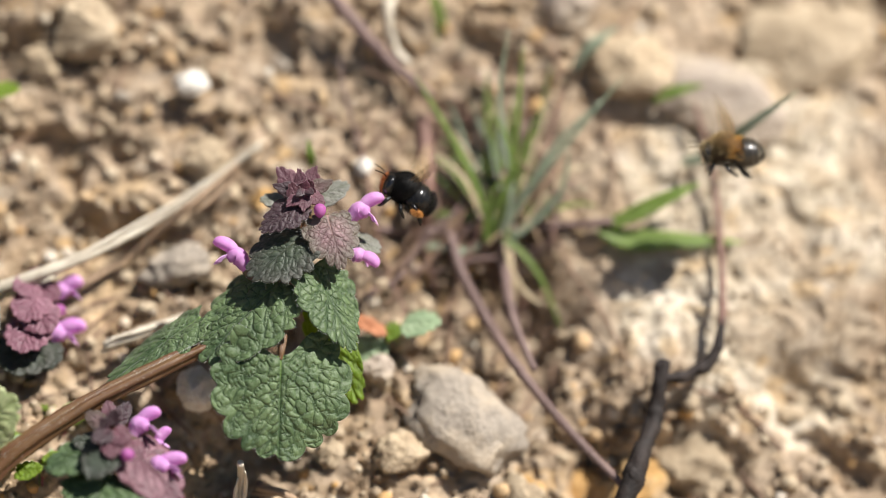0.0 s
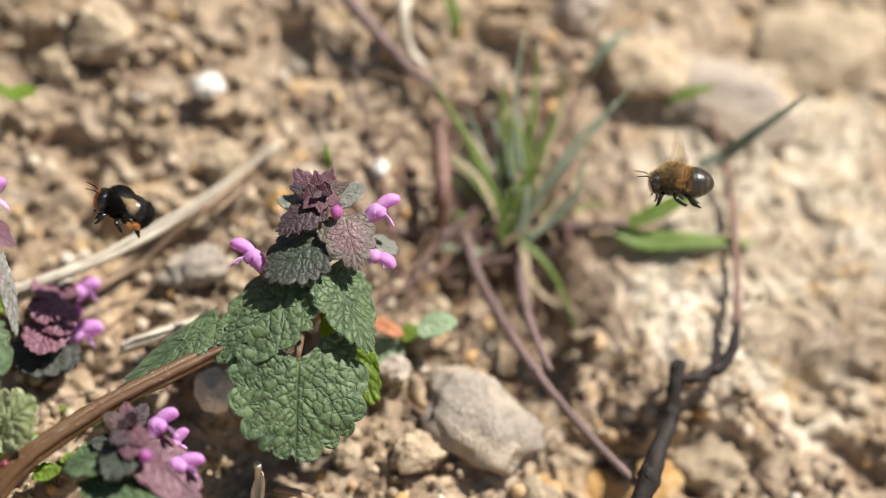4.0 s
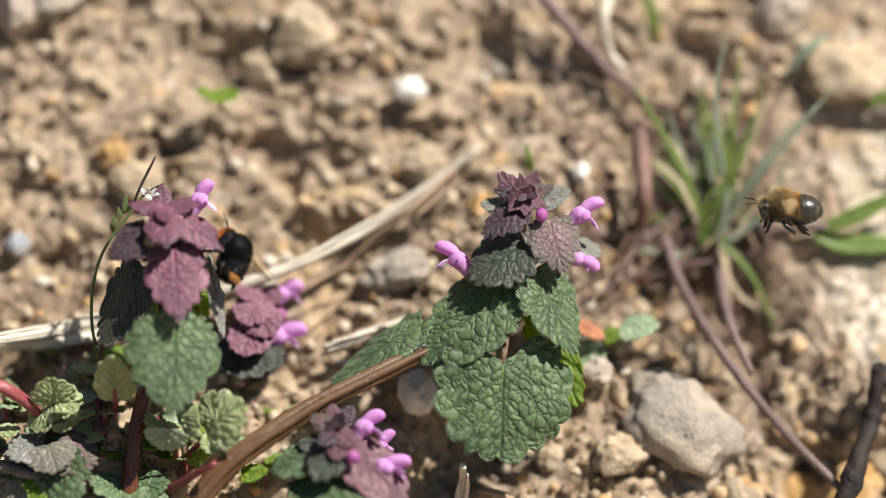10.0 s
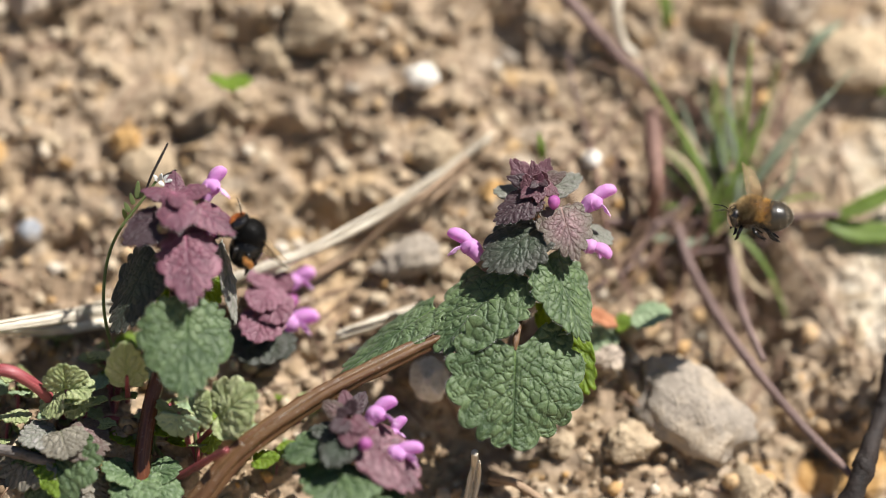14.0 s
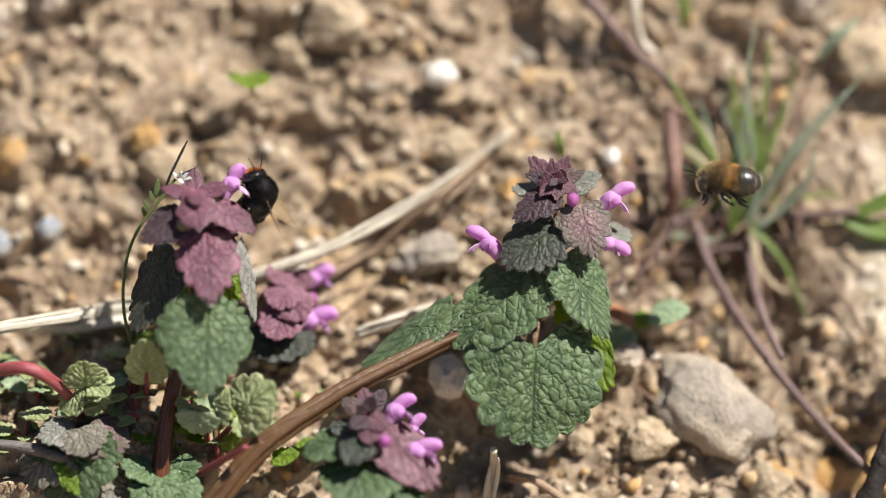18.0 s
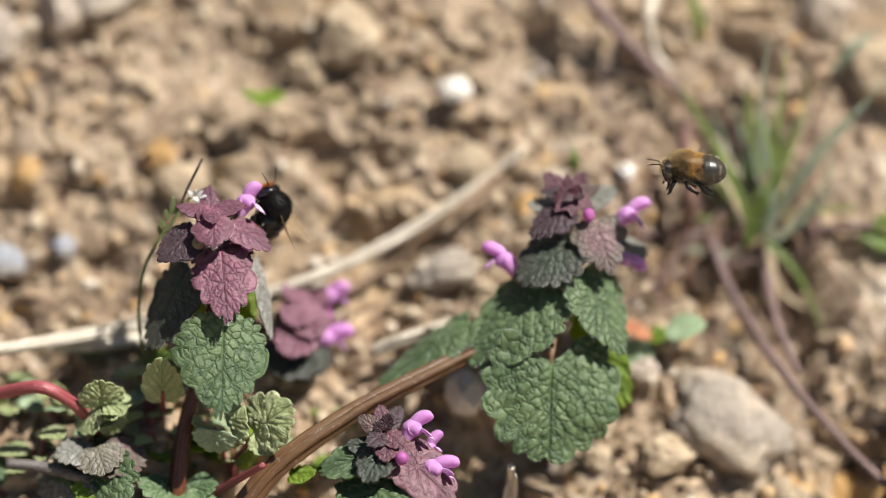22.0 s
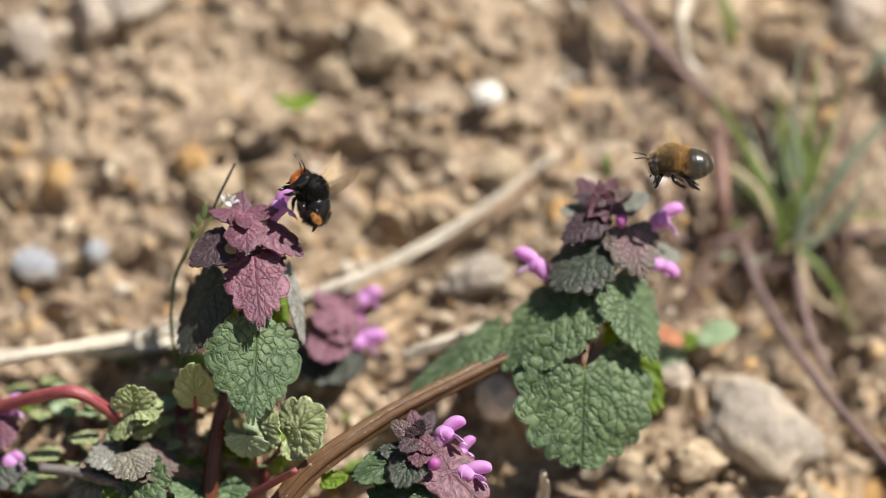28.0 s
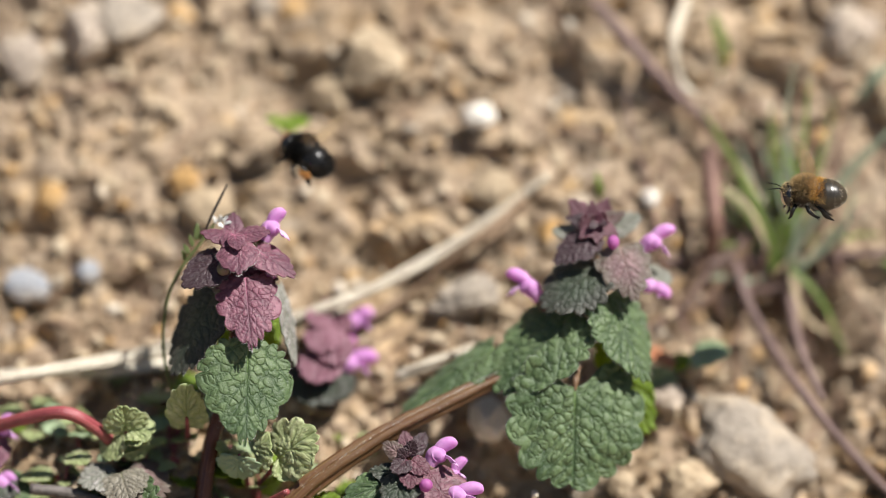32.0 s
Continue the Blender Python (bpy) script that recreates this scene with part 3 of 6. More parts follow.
def cells(x, y, seed):
    """Nearest and second nearest distance to scattered points, one to each unit square."""
    xi, yi = np.floor(x), np.floor(y)
    first, second = np.full(np.shape(x), 9.0), np.full(np.shape(x), 9.0)
    for i in (-1, 0, 1):
        for j in (-1, 0, 1):
            a, b = xi + i, yi + j
            p = np.sin(a * 127.1 + b * 311.7 + seed * 17.3) * 43758.5453
            q = np.sin(a * 269.5 + b * 183.3 + seed * 31.7) * 28001.8384
            d = np.sqrt((a + (p - np.floor(p)) - x) ** 2 + (b + (q - np.floor(q)) - y) ** 2)
            second = np.minimum(second, np.maximum(first, d))
            first = np.minimum(first, d)
    return first, second


def leaf_veins(length, width, seed):
    """Side veins of a blade as sampled lines (mm): one fanned pair at the base, then pairs off the midrib."""
    rng = random.Random(seed * 7 + 1)
    lines = []
    for share, lean, reach in ((0.0, 98, 0.42), (0.02, 62, 0.62), (0.20, 52, 0.60), (0.38, 48, 0.52), (0.55, 44, 0.40), (0.71, 40, 0.28), (0.84, 36, 0.16)):
        for side in (-1, 1):
            a = radians(lean + rng.uniform(-5, 5))
            x, y = 0.0, length * (share + rng.uniform(-0.02, 0.02) * (share > 0.05))
            step = reach * max(width, 0.8 * length) / 22
            for k in range(24):
                lines.append((x * side, y, k / 23))
                x, y = x + math.sin(a) * step, y + math.cos(a) * step
                a -= radians(1.3)
                if k == 9:
                    fork = (x, y, a + radians(26))
            x, y, a = fork
            for k in range(10):
                lines.append((x * side, y, 0.5 + k / 20))
                x, y = x + math.sin(a) * step, y + math.cos(a) * step
    return np.array(lines)


def leaf_blade(plant, material, base, tip, width, face=(0, -1, 0.3), droop=0.12, cup=0.10, teeth=9, cut=0.10, point=0.35, lobe=0.10,
               pucker=0.35, seed=1, rings=16, name="leaf", label="", curl=0.0, fringe=0, down=0):
    """A heart-shaped, scalloped, blistered blade from its base to its tip (mm in the plant's frame); face: where its upper side looks."""
    base, tip, face = Vector(base), Vector(tip), Vector(face)
    rng = random.Random(seed)
    length = (tip - base).length
    along = (tip - base).normalized()
    up = (face - along * face.dot(along)).normalized()
    across = along.cross(up)
    fine = rings >= 20
    if material in ("purple", "plum", "blush", "mauve"):
        pucker *= 0.5
    if fine:
        rings = int(min(64, max(30, width * 2.2)))
    segs = teeth * (24 if fine else 12)
    centre = 0.37
    skew = rng.uniform(-0.05, 0.05)
    depth = [rng.uniform(0.75, 1.25) for _ in range(2 * teeth + 2)]
    swell_of = [rng.uniform(-0.03, 0.03) for _ in range(2 * teeth + 2)]
    rims = []
    for k in range(segs):
        a = 2 * math.pi * k / segs - math.pi
        c, sn = math.cos(a), math.sin(a)
        if c > 0:
            x = abs(sn) ** (1 + 0.30 * point) * (1 - 0.50 * point * c)
            y = centre + (1 - centre) * c ** (1 - 0.25 * point)
        else:
            x = abs(sn) ** 0.85
            y = centre + (centre + lobe) * c + (lobe + 0.04) * math.exp(-((math.pi - abs(a)) / 0.38) ** 2)
        x *= math.copysign(1, sn) * 0.5 * (1 + skew * math.copysign(1, sn))
        phase = (a / (2 * math.pi) + 0.5) * teeth * 2
        phase += 0.22 * math.sin(phase * 1.7 + seed)
        scallop = abs(math.sin(math.pi * phase))
        near_base = math.exp(-((math.pi - abs(a)) / 0.35) ** 2)
        f = 1 + 0.4 * cut - 1.5 * cut * (1 - near_base) * (1 - scallop ** 0.6) * depth[int(phase) % len(depth)] + swell_of[int(phase) % len(depth)] * scallop
        rims.append((x * width * f, (centre + (y - centre) * f) * length))
    rims = np.array(rims)
    q = ((np.arange(1, rings + 1) / rings) ** 0.9)[:, None]
    x = np.concatenate([[0.0], (rims[None, :, 0] * q).ravel()])
    y = np.concatenate([[centre * length], (centre * length + (rims[None, :, 1] - centre * length) * q).ravel()])
    q = np.concatenate([[0.0], np.repeat(q.ravel(), segs)])
    # distance to the ribs, and the net of small veins between them
    lines = leaf_veins(length, width, seed)
    rib = np.abs(x) * 0.75
    thin = np.full(len(x), 9.0)
    for vx, vy, far in lines:
        thin = np.minimum(thin, np.hypot(x - vx, y - vy) + 0.10 * far)
    main = np.minimum(rib, thin)
    size = max(1.15, min(2.3, width * 0.105))
    wx = x + 0.55 * (value_noise(x * 1.1 + seed, y * 1.1, 3) - 0.5) * size
    wy = y + 0.55 * (value_noise(x * 1.1, y * 1.1 + seed, 4) - 0.5) * size
    near, second = cells(wx / size + seed * 3.7, wy / size, seed)
    net = np.clip((second - near) * 1.9, 0, 1)
    valley = np.clip(main / (0.24 * size), 0, 1)
    blister = np.minimum(net ** 0.55, valley ** 0.7) * (0.65 + 0.35 * np.clip(1 - near, 0, 1))
    z = pucker * 1.15 * blister
    z = z + 1.1 * pucker * np.clip(main / (1.3 * size), 0, 1) ** 0.8
    v, h = y / length, 2 * x / width
    z = z - droop * length * v * v - cup * width * h * h * 0.5 + curl * width * 0.25 * h * np.abs(h)
    z = z + 0.075 * width * (value_noise(h * 1.6 + seed * 2.3 + 40, v * 2.1 + 40, 7) - 0.5) * q
    z = z + 0.05 * width * (value_noise(h * 4.0 + seed * 1.3 + 40, v * 4.0 + 40, 8) - 0.5) * q ** 3
    b, al, ac, u = (np.array(w) for w in (base, along, across, up))
    verts = (b + al * y[:, None] + ac * x[:, None] + u * z[:, None]) * MM
    uvs = np.stack([x * MM + seed * 0.137, y * MM], -1)
    veins = np.stack([np.clip(main / 0.9, 0, 1), net, v], -1)
    faces = [(0, 1 + k, 1 + (k + 1) % segs) for k in range(segs)]
    for r in range(rings - 1):
        a, c = 1 + r * segs, 1 + (r + 1) * segs
        faces += [(a + k, c + k, c + (k + 1) % segs, a + (k + 1) % segs) for k in range(segs)]
    ob = link_mesh(name, verts, faces, M[material], plant, label, uvs=uvs, outer=q, veins=veins)
    thick = ob.modifiers.new("thickness", "SOLIDIFY")
    thick.thickness = 0.00022
    thick.offset = -1
    if fringe:
        heart = base + along * (centre * length)
        rim = [Vector(v) / MM for v in verts[-segs:]]
        spots = []
        for k in range(fringe):
            a, share = divmod(k * segs / fringe, 1)
            p = rim[int(a) % segs].lerp(rim[(int(a) + 1) % segs], share)
            spots.append((p, (p - heart).normalized() + up * 0.3))
        hairs("leaf_hairs", spots, 0.42, 0.026, "white_petal", ob, seed, label="fine pale hairs along the leaf edge")
    if down:
        spots = []
        for k in range(down):
            i = rng.randrange(1 + 2 * segs, len(verts))
            spots.append((Vector(verts[i]) / MM + Vector([rng.uniform(-0.15, 0.15) for _ in range(3)]), up * 0.7 + along * 0.9))
        hairs("leaf_down", spots, 0.42, 0.016, "white_petal", ob, seed + 1, label="short silvery down on the leaf")
    return ob


def flower(plant, base, throat, hood_tip, lip_tip, r=1.3, material="petal", lip=1.0):
    """A two-lipped dead-nettle bloom: calyx, tube, arched hood, lobed lower lip."""
    base, throat, hood_tip, lip_tip = Vector(base), Vector(throat), Vector(hood_tip), Vector(lip_tip)
    reach = throat - base
    corolla = tube("flower", [base, base + reach * 0.4, base + reach * 0.8, throat + (lip_tip - throat) * 0.12, throat + (lip_tip - throat) * 0.42],
                   [r * 0.65, r * 0.8, r * 1.05, r * 1.3, r * 1.36, r * 1.12, r * 0.6], material, plant, per=7, sides=18)
    axis = reach.normalized()
    verts, faces, uvs = tube_mesh([base - axis * 1.2, base, base + axis * 1.4], [r * 0.45, r * 0.8, r * 0.95], 10, 4)
    link_mesh("calyx", verts, faces, M["calyx"], corolla, "dull purple calyx")
    along = hood_tip - throat
    length = along.length
    along.normalize()
    down = (lip_tip - throat).normalized()
    down = (down - along * down.dot(along)).normalized()
    side = along.cross(down)
    # the hood: an arched, hollow cap, narrow at its neck and round at its end
    bv, bf = ball(16, 20)
    verts = []
    for x, y, z in bv:
        v = (z + 1) / 2
        fat = r * (0.95 + 0.45 * v) * (1.0001 - z * z) ** -0.12
        drop = y * fat * (0.95 if y < 0 else 0.7) - 0.35 * r * math.sin(math.pi * min(1, v * 1.05)) + 0.1 * r
        verts.append((throat + along * (v * length * 1.08 - 0.16 * length) + down * drop + side * (x * fat * 0.92)) * MM)
    link_mesh("hood", verts, bf, M[material], corolla, "rosy violet hood")
    # the lower lip: a narrow waist, then two lobes that spread downwards
    fall = lip_tip - throat
    span = fall.length
    fall.normalize()
    out = side.cross(fall)
    if out.dot(along) < 0:
        out = -out
    verts = []
    for i in range(15):
        v = i / 14
        wide = r * lip * (0.95 - 1.15 * min(v, 0.45) + 1.7 * max(0, v - 0.45)) * (1 if v < 0.85 else 1 - 1.4 * (v - 0.85))
        for k in range(15):
            h = k / 7 - 1
            split = 0.30 * span * max(0, 1 - abs(h) * 2.6) * max(0, v - 0.55) * 2.2
            lift = -0.35 * r * (1 - h * h) * (1 - v) + 0.55 * r * math.sin(v * 2.6) + 0.25 * r * abs(h) * v + 0.12 * r * math.sin(h * 6 + v * 5) * v
            verts.append((throat + fall * (v * span * 0.98 - split) + side * (h * wide) + out * lift) * MM)
    faces = [(i * 15 + k, i * 15 + k + 1, i * 15 + k + 16, i * 15 + k + 15) for i in range(14) for k in range(14)]
    lower = link_mesh("lip", verts, faces, M["petal_pale" if material == "petal" else material], corolla, "two-lobed violet lip")
    lower.modifiers.new("thickness", "SOLIDIFY").thickness = 0.00015
    return corolla


def bud(plant, at, size, direction=(0, 0, 1), material="petal_deep"):
    bv, bf = ball(10, 14)
    turn = Vector(direction).to_track_quat("Z", "Y").to_matrix()
    verts = [(Vector(at) + turn @ Vector((x * size[0] * 0.5 * (1 + 0.15 * z), y * size[0] * 0.5, z * size[1] * 0.5))) * MM for x, y, z in bv]
    return link_mesh("bud", verts, bf, M[material], plant, "closed magenta bud")


def hairs(name, spots, length, thick, material, parent, seed=0, lean=(0, 0, 0), label=""):
    """Fine hairs: a thin sliver from each spot (point, direction), mm."""
    rng = random.Random(seed)
    verts, faces = [], []
    for p, d in spots:
        d = (Vector(d) + Vector([rng.gauss(0, 0.35) for _ in range(3)]) + Vector(lean)).normalized()
        side = d.orthogonal().normalized()
        side = (Matrix.Rotation(rng.uniform(0, 6.28), 3, d) @ side) * thick
        p = Vector(p)
        reach = length * rng.uniform(0.6, 1.2)
        i = len(verts)
        verts += [(p - side - d * 0.1) * MM, (p + side - d * 0.1) * MM, (p + d * reach) * MM]
        faces.append((i, i + 1, i + 2))
    return link_mesh(name, verts, faces, M[material], parent, label, smooth=False)


def plant_at(name, u, s, n, label, category="wildflower", group=""):
    """An Empty at a plant's foot; its frame: x along the bank, y into it, z up along the plant."""
    ob = new(name)
    ob.matrix_world = Matrix.Translation(BANK @ Vector((u, s, n))) @ pose(0, 0, 0, LEAN, 0, 0)
    ob.empty_display_size = 0.01
    return tagged(ob, label, category, group)


build_ground()

# ---- the upright dead-nettle on its long bent stem ----
main = plant_at("dead_nettle", -0.0499, 0.1358, 0.0216, "purple dead-nettle in bloom on a long bent brown stem", group="dead-nettles")
tube("stem", [(-20, 18, -13), (-11, 8, -9), (-1.3, 3, -2.2), (9.9, 3, 10.7), (25.1, 6, 21), (39.5, 9, 28.3), (50.6, 12, 33.6), (60.7, 14, 39.4), (65.7, 15, 46.6), (68, 15, 55.6), (68, 15, 62.9)], [2.1, 2.1, 2.0, 1.8, 1.65, 1.5, 1.4, 1.25, 1.1, 1.0, 0.6], "stem", main, "ribbed red-brown square stem", sides=28, ridge=0.5, wobble=0.12)
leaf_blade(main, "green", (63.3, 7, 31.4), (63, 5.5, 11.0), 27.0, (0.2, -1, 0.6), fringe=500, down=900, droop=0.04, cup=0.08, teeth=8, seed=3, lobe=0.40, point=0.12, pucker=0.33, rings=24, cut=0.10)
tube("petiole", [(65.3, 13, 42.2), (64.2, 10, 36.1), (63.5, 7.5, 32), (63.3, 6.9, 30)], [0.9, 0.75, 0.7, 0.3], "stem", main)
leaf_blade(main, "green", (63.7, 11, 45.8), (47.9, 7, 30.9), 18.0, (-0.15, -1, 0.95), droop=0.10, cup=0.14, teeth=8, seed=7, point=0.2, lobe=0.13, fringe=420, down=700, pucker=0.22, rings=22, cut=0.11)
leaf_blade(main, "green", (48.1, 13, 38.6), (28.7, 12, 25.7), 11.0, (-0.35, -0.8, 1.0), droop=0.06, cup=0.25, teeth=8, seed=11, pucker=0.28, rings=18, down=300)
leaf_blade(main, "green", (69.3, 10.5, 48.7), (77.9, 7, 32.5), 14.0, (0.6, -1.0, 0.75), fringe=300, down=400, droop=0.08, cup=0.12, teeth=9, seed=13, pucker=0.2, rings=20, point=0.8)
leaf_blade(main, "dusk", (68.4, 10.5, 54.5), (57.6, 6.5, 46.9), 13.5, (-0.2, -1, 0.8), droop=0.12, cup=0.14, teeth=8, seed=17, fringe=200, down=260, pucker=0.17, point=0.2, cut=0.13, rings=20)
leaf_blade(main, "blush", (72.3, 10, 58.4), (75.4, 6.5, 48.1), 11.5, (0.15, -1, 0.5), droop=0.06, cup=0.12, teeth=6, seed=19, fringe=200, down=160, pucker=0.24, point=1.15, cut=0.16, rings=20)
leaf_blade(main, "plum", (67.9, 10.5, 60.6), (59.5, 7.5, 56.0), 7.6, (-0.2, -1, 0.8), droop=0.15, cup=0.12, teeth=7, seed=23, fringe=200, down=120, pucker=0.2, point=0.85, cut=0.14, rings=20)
leaf_blade(main, "purple", (67.1, 13, 61.7), (62.8, 15, 67.6), 5.2, (-0.3, -1, 0.5), droop=-0.1, teeth=4, seed=29, point=0.8, pucker=0.12, cut=0.12)
leaf_blade(main, "purple", (68, 13.5, 61.7), (70, 15, 67.8), 4.6, (0.2, -1, 0.3), droop=-0.1, teeth=5, seed=31, point=0.8, pucker=0.12, cut=0.12)
leaf_blade(main, "pale", (69.9, 15, 61.2), (76.3, 14.5, 64.8), 6.2, (0.1, -0.8, 0.8), droop=0.15, teeth=5, seed=37, pucker=0.12)
leaf_blade(main, "pale", (64.9, 16, 61), (59.3, 15, 61.8), 4.2, (0, -0.8, 0.7), droop=0.15, teeth=5, seed=41, pucker=0.1)
leaf_blade(main, "pale", (77, 16, 53.4), (82.9, 15, 52), 6.0, (0.1, -0.8, 0.8), droop=0.2, teeth=5, seed=43, pucker=0.12)
leaf_blade(main, "lime", (69.9, 16.5, 41.2), (78.6, 16, 21.7), 9.5, (-0.35, -1, 0.3), droop=-0.05, teeth=7, seed=47, pucker=0.35, lobe=0.02)
leaf_blade(main, "purple", (67.3, 11, 60.9), (69.3, 10.5, 65.4), 4.4, (0.1, -1, 0.1), droop=-0.2, teeth=4, seed=53, point=0.8, pucker=0.1)
leaf_blade(main, "purple", (66.8, 10.5, 60.6), (65.3, 11, 64.7), 3.6, (-0.1, -1, 0.1), droop=-0.2, teeth=4, seed=59, point=0.8, pucker=0.1)
for base, tip, width, mat, seed in (
        ((67.6, 10.5, 62.4), (64.4, 8.5, 60.2), 3.0, "purple", 61), ((68.2, 10, 62.6), (67.7, 8, 59.0), 3.0, "purple", 67), ((68.6, 10.5, 62.4), (71.9, 8.5, 60.6), 3.2, "purple", 71),
        ((67.9, 11.5, 62.8), (66.8, 11, 67.4), 2.8, "purple", 73), ((68.4, 11.5, 62.6), (73.4, 11, 65.0), 3.4, "blush", 79), ((67.5, 11, 62.4), (61.9, 10.5, 64.2), 3.4, "plum", 83),
        ((68.1, 9.5, 63.2), (66.4, 8, 62.0), 1.8, "plum", 89), ((68.3, 9.5, 63.3), (69.7, 8, 62.4), 1.8, "plum", 97), ((68.1, 9.6, 63.3), (68.4, 8.6, 65.0), 1.7, "mauve", 101)):
    leaf_blade(main, mat, base, tip, width, (0.1 * (tip[0] - 68), -1, 0.4), droop=0.12, teeth=4, seed=seed, point=1.0, pucker=0.1, cut=0.13, rings=8)
flower(main, (75.7, 14, 56.5), (79, 13.5, 59.6), (83.8, 13.5, 62.4), (81.6, 12, 56.1), 1.35)
flower(main, (57.5, 13, 46.6), (54.6, 13, 50.7), (49.8, 13, 53.9), (50.6, 12, 48.2), 1.35)
flower(main, (76.3, 14.5, 51.1), (78.6, 14.5, 50.3), (83, 14, 48.4), (79.9, 14.5, 47.8), 1.25)
bud(main, (71, 8, 59.1), (2.4, 2.9), (0, -0.3, 1))
bud(main, (68.8, 11, 41.8), (3.0, 4.4), (0.15, -0.2, -1))
flower(main, (67.3, 12.5, 44.4), (68.2, 11, 43.1), (69.1, 10.5, 40.3), (68.4, 12, 40.5), 1.3, "petal_deep")
hairs("stem_hairs", [(Vector(q) + Vector((0, -1.6, 1.2)), (0, -0.5, 1)) for q in catmull([(9.9, -0, 10.7), (25.1, 5, 21), (39.5, 9, 28.3), (48.3, 11.5, 32.6)], 50)], 0.55, 0.05, "white_petal", main, 5, label="short pale stem hairs")

# ---- the neighbour with the mauve crown ----
crown = plant_at("dead_nettle", -0.0604, 0.1397, 0.0205, "purple dead-nettle with mauve crown leaves on a dark red stem", group="dead-nettles")
tube("stem", [(-4, 16, -12), (-2.5, 10, -9), (-0.2, 6, -4), (0.6, 6, 6.1), (2.1, 6, 15.3), (4.4, 6, 24.5), (6.6, 6, 34.3), (7.7, 6, 44.3), (7.5, 6, 55.4)], [1.8, 1.75, 1.7, 1.55, 1.3, 1.1, 0.7], "stem_dark", crown, "smooth dark red stem", sides=14, ridge=0.18)
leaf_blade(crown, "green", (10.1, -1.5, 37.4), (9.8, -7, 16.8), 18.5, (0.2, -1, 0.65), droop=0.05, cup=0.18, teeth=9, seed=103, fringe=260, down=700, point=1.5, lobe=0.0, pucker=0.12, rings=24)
tube("petiole", [(7.7, 5, 43), (9, 1.5, 39.6), (9.9, -1.5, 37.4), (10, -2.0, 36.0)], [0.8, 0.7, 0.6, 0.3], "stem_dark", crown)
# dark olive left leaf; the shade on it is also put into its colour
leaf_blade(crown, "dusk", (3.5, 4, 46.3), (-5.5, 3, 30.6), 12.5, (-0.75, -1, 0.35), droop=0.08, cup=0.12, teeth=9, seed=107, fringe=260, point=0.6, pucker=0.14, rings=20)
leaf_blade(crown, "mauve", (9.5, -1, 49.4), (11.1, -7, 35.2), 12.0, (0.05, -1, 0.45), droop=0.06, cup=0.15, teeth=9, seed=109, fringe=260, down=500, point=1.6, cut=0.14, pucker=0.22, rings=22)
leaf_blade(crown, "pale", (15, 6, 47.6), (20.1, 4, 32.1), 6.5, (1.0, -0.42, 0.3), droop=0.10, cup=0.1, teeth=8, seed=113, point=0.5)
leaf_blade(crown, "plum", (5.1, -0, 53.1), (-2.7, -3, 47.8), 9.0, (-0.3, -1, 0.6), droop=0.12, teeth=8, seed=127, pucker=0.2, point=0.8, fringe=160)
leaf_blade(crown, "mauve", (7.9, -2, 55.7), (8.7, -7, 49.8), 8.2, (0, -1, 0.55), droop=0.1, cup=0.15, teeth=6, seed=131, fringe=260, pucker=0.12, point=1.5)
leaf_blade(crown, "mauve", (11.2, 0, 54.4), (19.3, -2, 49.7), 7.0, (0.35, -0.9, 0.6), droop=0.12, teeth=6, seed=137, pucker=0.16, point=0.9, fringe=160)
leaf_blade(crown, "mauve", (7, 1, 56.7), (0.8, -0, 58.1), 4.6, (-0.1, -0.8, 0.9), droop=0.1, teeth=6, seed=139, point=0.8, pucker=0.12)
leaf_blade(crown, "mauve", (7.4, 2, 56.2), (7, 5, 61.3), 4.4, (0, -1, 0.3), droop=-0.15, teeth=5, seed=149, point=0.8, pucker=0.12)
leaf_blade(crown, "mauve", (8.3, 1, 57), (14.2, 0, 58.4), 5.0, (0.1, -0.8, 0.9), droop=0.1, teeth=6, seed=151, point=0.8, pucker=0.12)
leaf_blade(crown, "mauve", (7.6, -2, 57.3), (8.5, -5, 54.6), 3.6, (0, -1, 0.4), droop=0.1, teeth=4, seed=157, point=0.8, pucker=0.1)
leaf_blade(crown, "mauve", (7.1, -0, 57.5), (5.5, -3, 55.1), 3.4, (-0.2, -1, 0.5), droop=0.1, teeth=4, seed=163, point=0.8, pucker=0.1)
leaf_blade(crown, "lime", (6.2, 12, 43.4), (4.4, 12, 34), 6.5, (-0.3, -1, 0.1), droop=0.0, teeth=7, seed=167)
leaf_blade(crown, "lime", (10.7, 12, 43.4), (14.1, 12, 34.2), 8.0, (0.2, -1, 0.1), droop=0.0, teeth=7, seed=173)
leaf_blade(crown, "purple", (7.7, 3, 52.3), (4.5, -1, 47), 8.5, (-0.2, -1, 0.5), droop=0.1, teeth=7, seed=181, pucker=0.3, point=0.5)
leaf_blade(crown, "purple", (9.3, 3, 52.9), (15, -0, 47.6), 8.5, (0.3, -1, 0.5), droop=0.1, teeth=7, seed=191, pucker=0.3, point=0.5)
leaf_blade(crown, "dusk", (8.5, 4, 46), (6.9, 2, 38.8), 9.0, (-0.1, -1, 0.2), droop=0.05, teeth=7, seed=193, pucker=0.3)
flower(crown, (12.4, 3, 54.9), (14.3, 3, 59), (17.1, 3, 62.8), (17, -0, 56.2), 1.35)
bud(crown, (14.6, 1, 50), (2.6, 2.6), (1, -0.3, 0.2))
bud(crown, (5.4, -3, 50.7), (2.6, 2.4), (-0.3, -1, 0.2), "calyx")

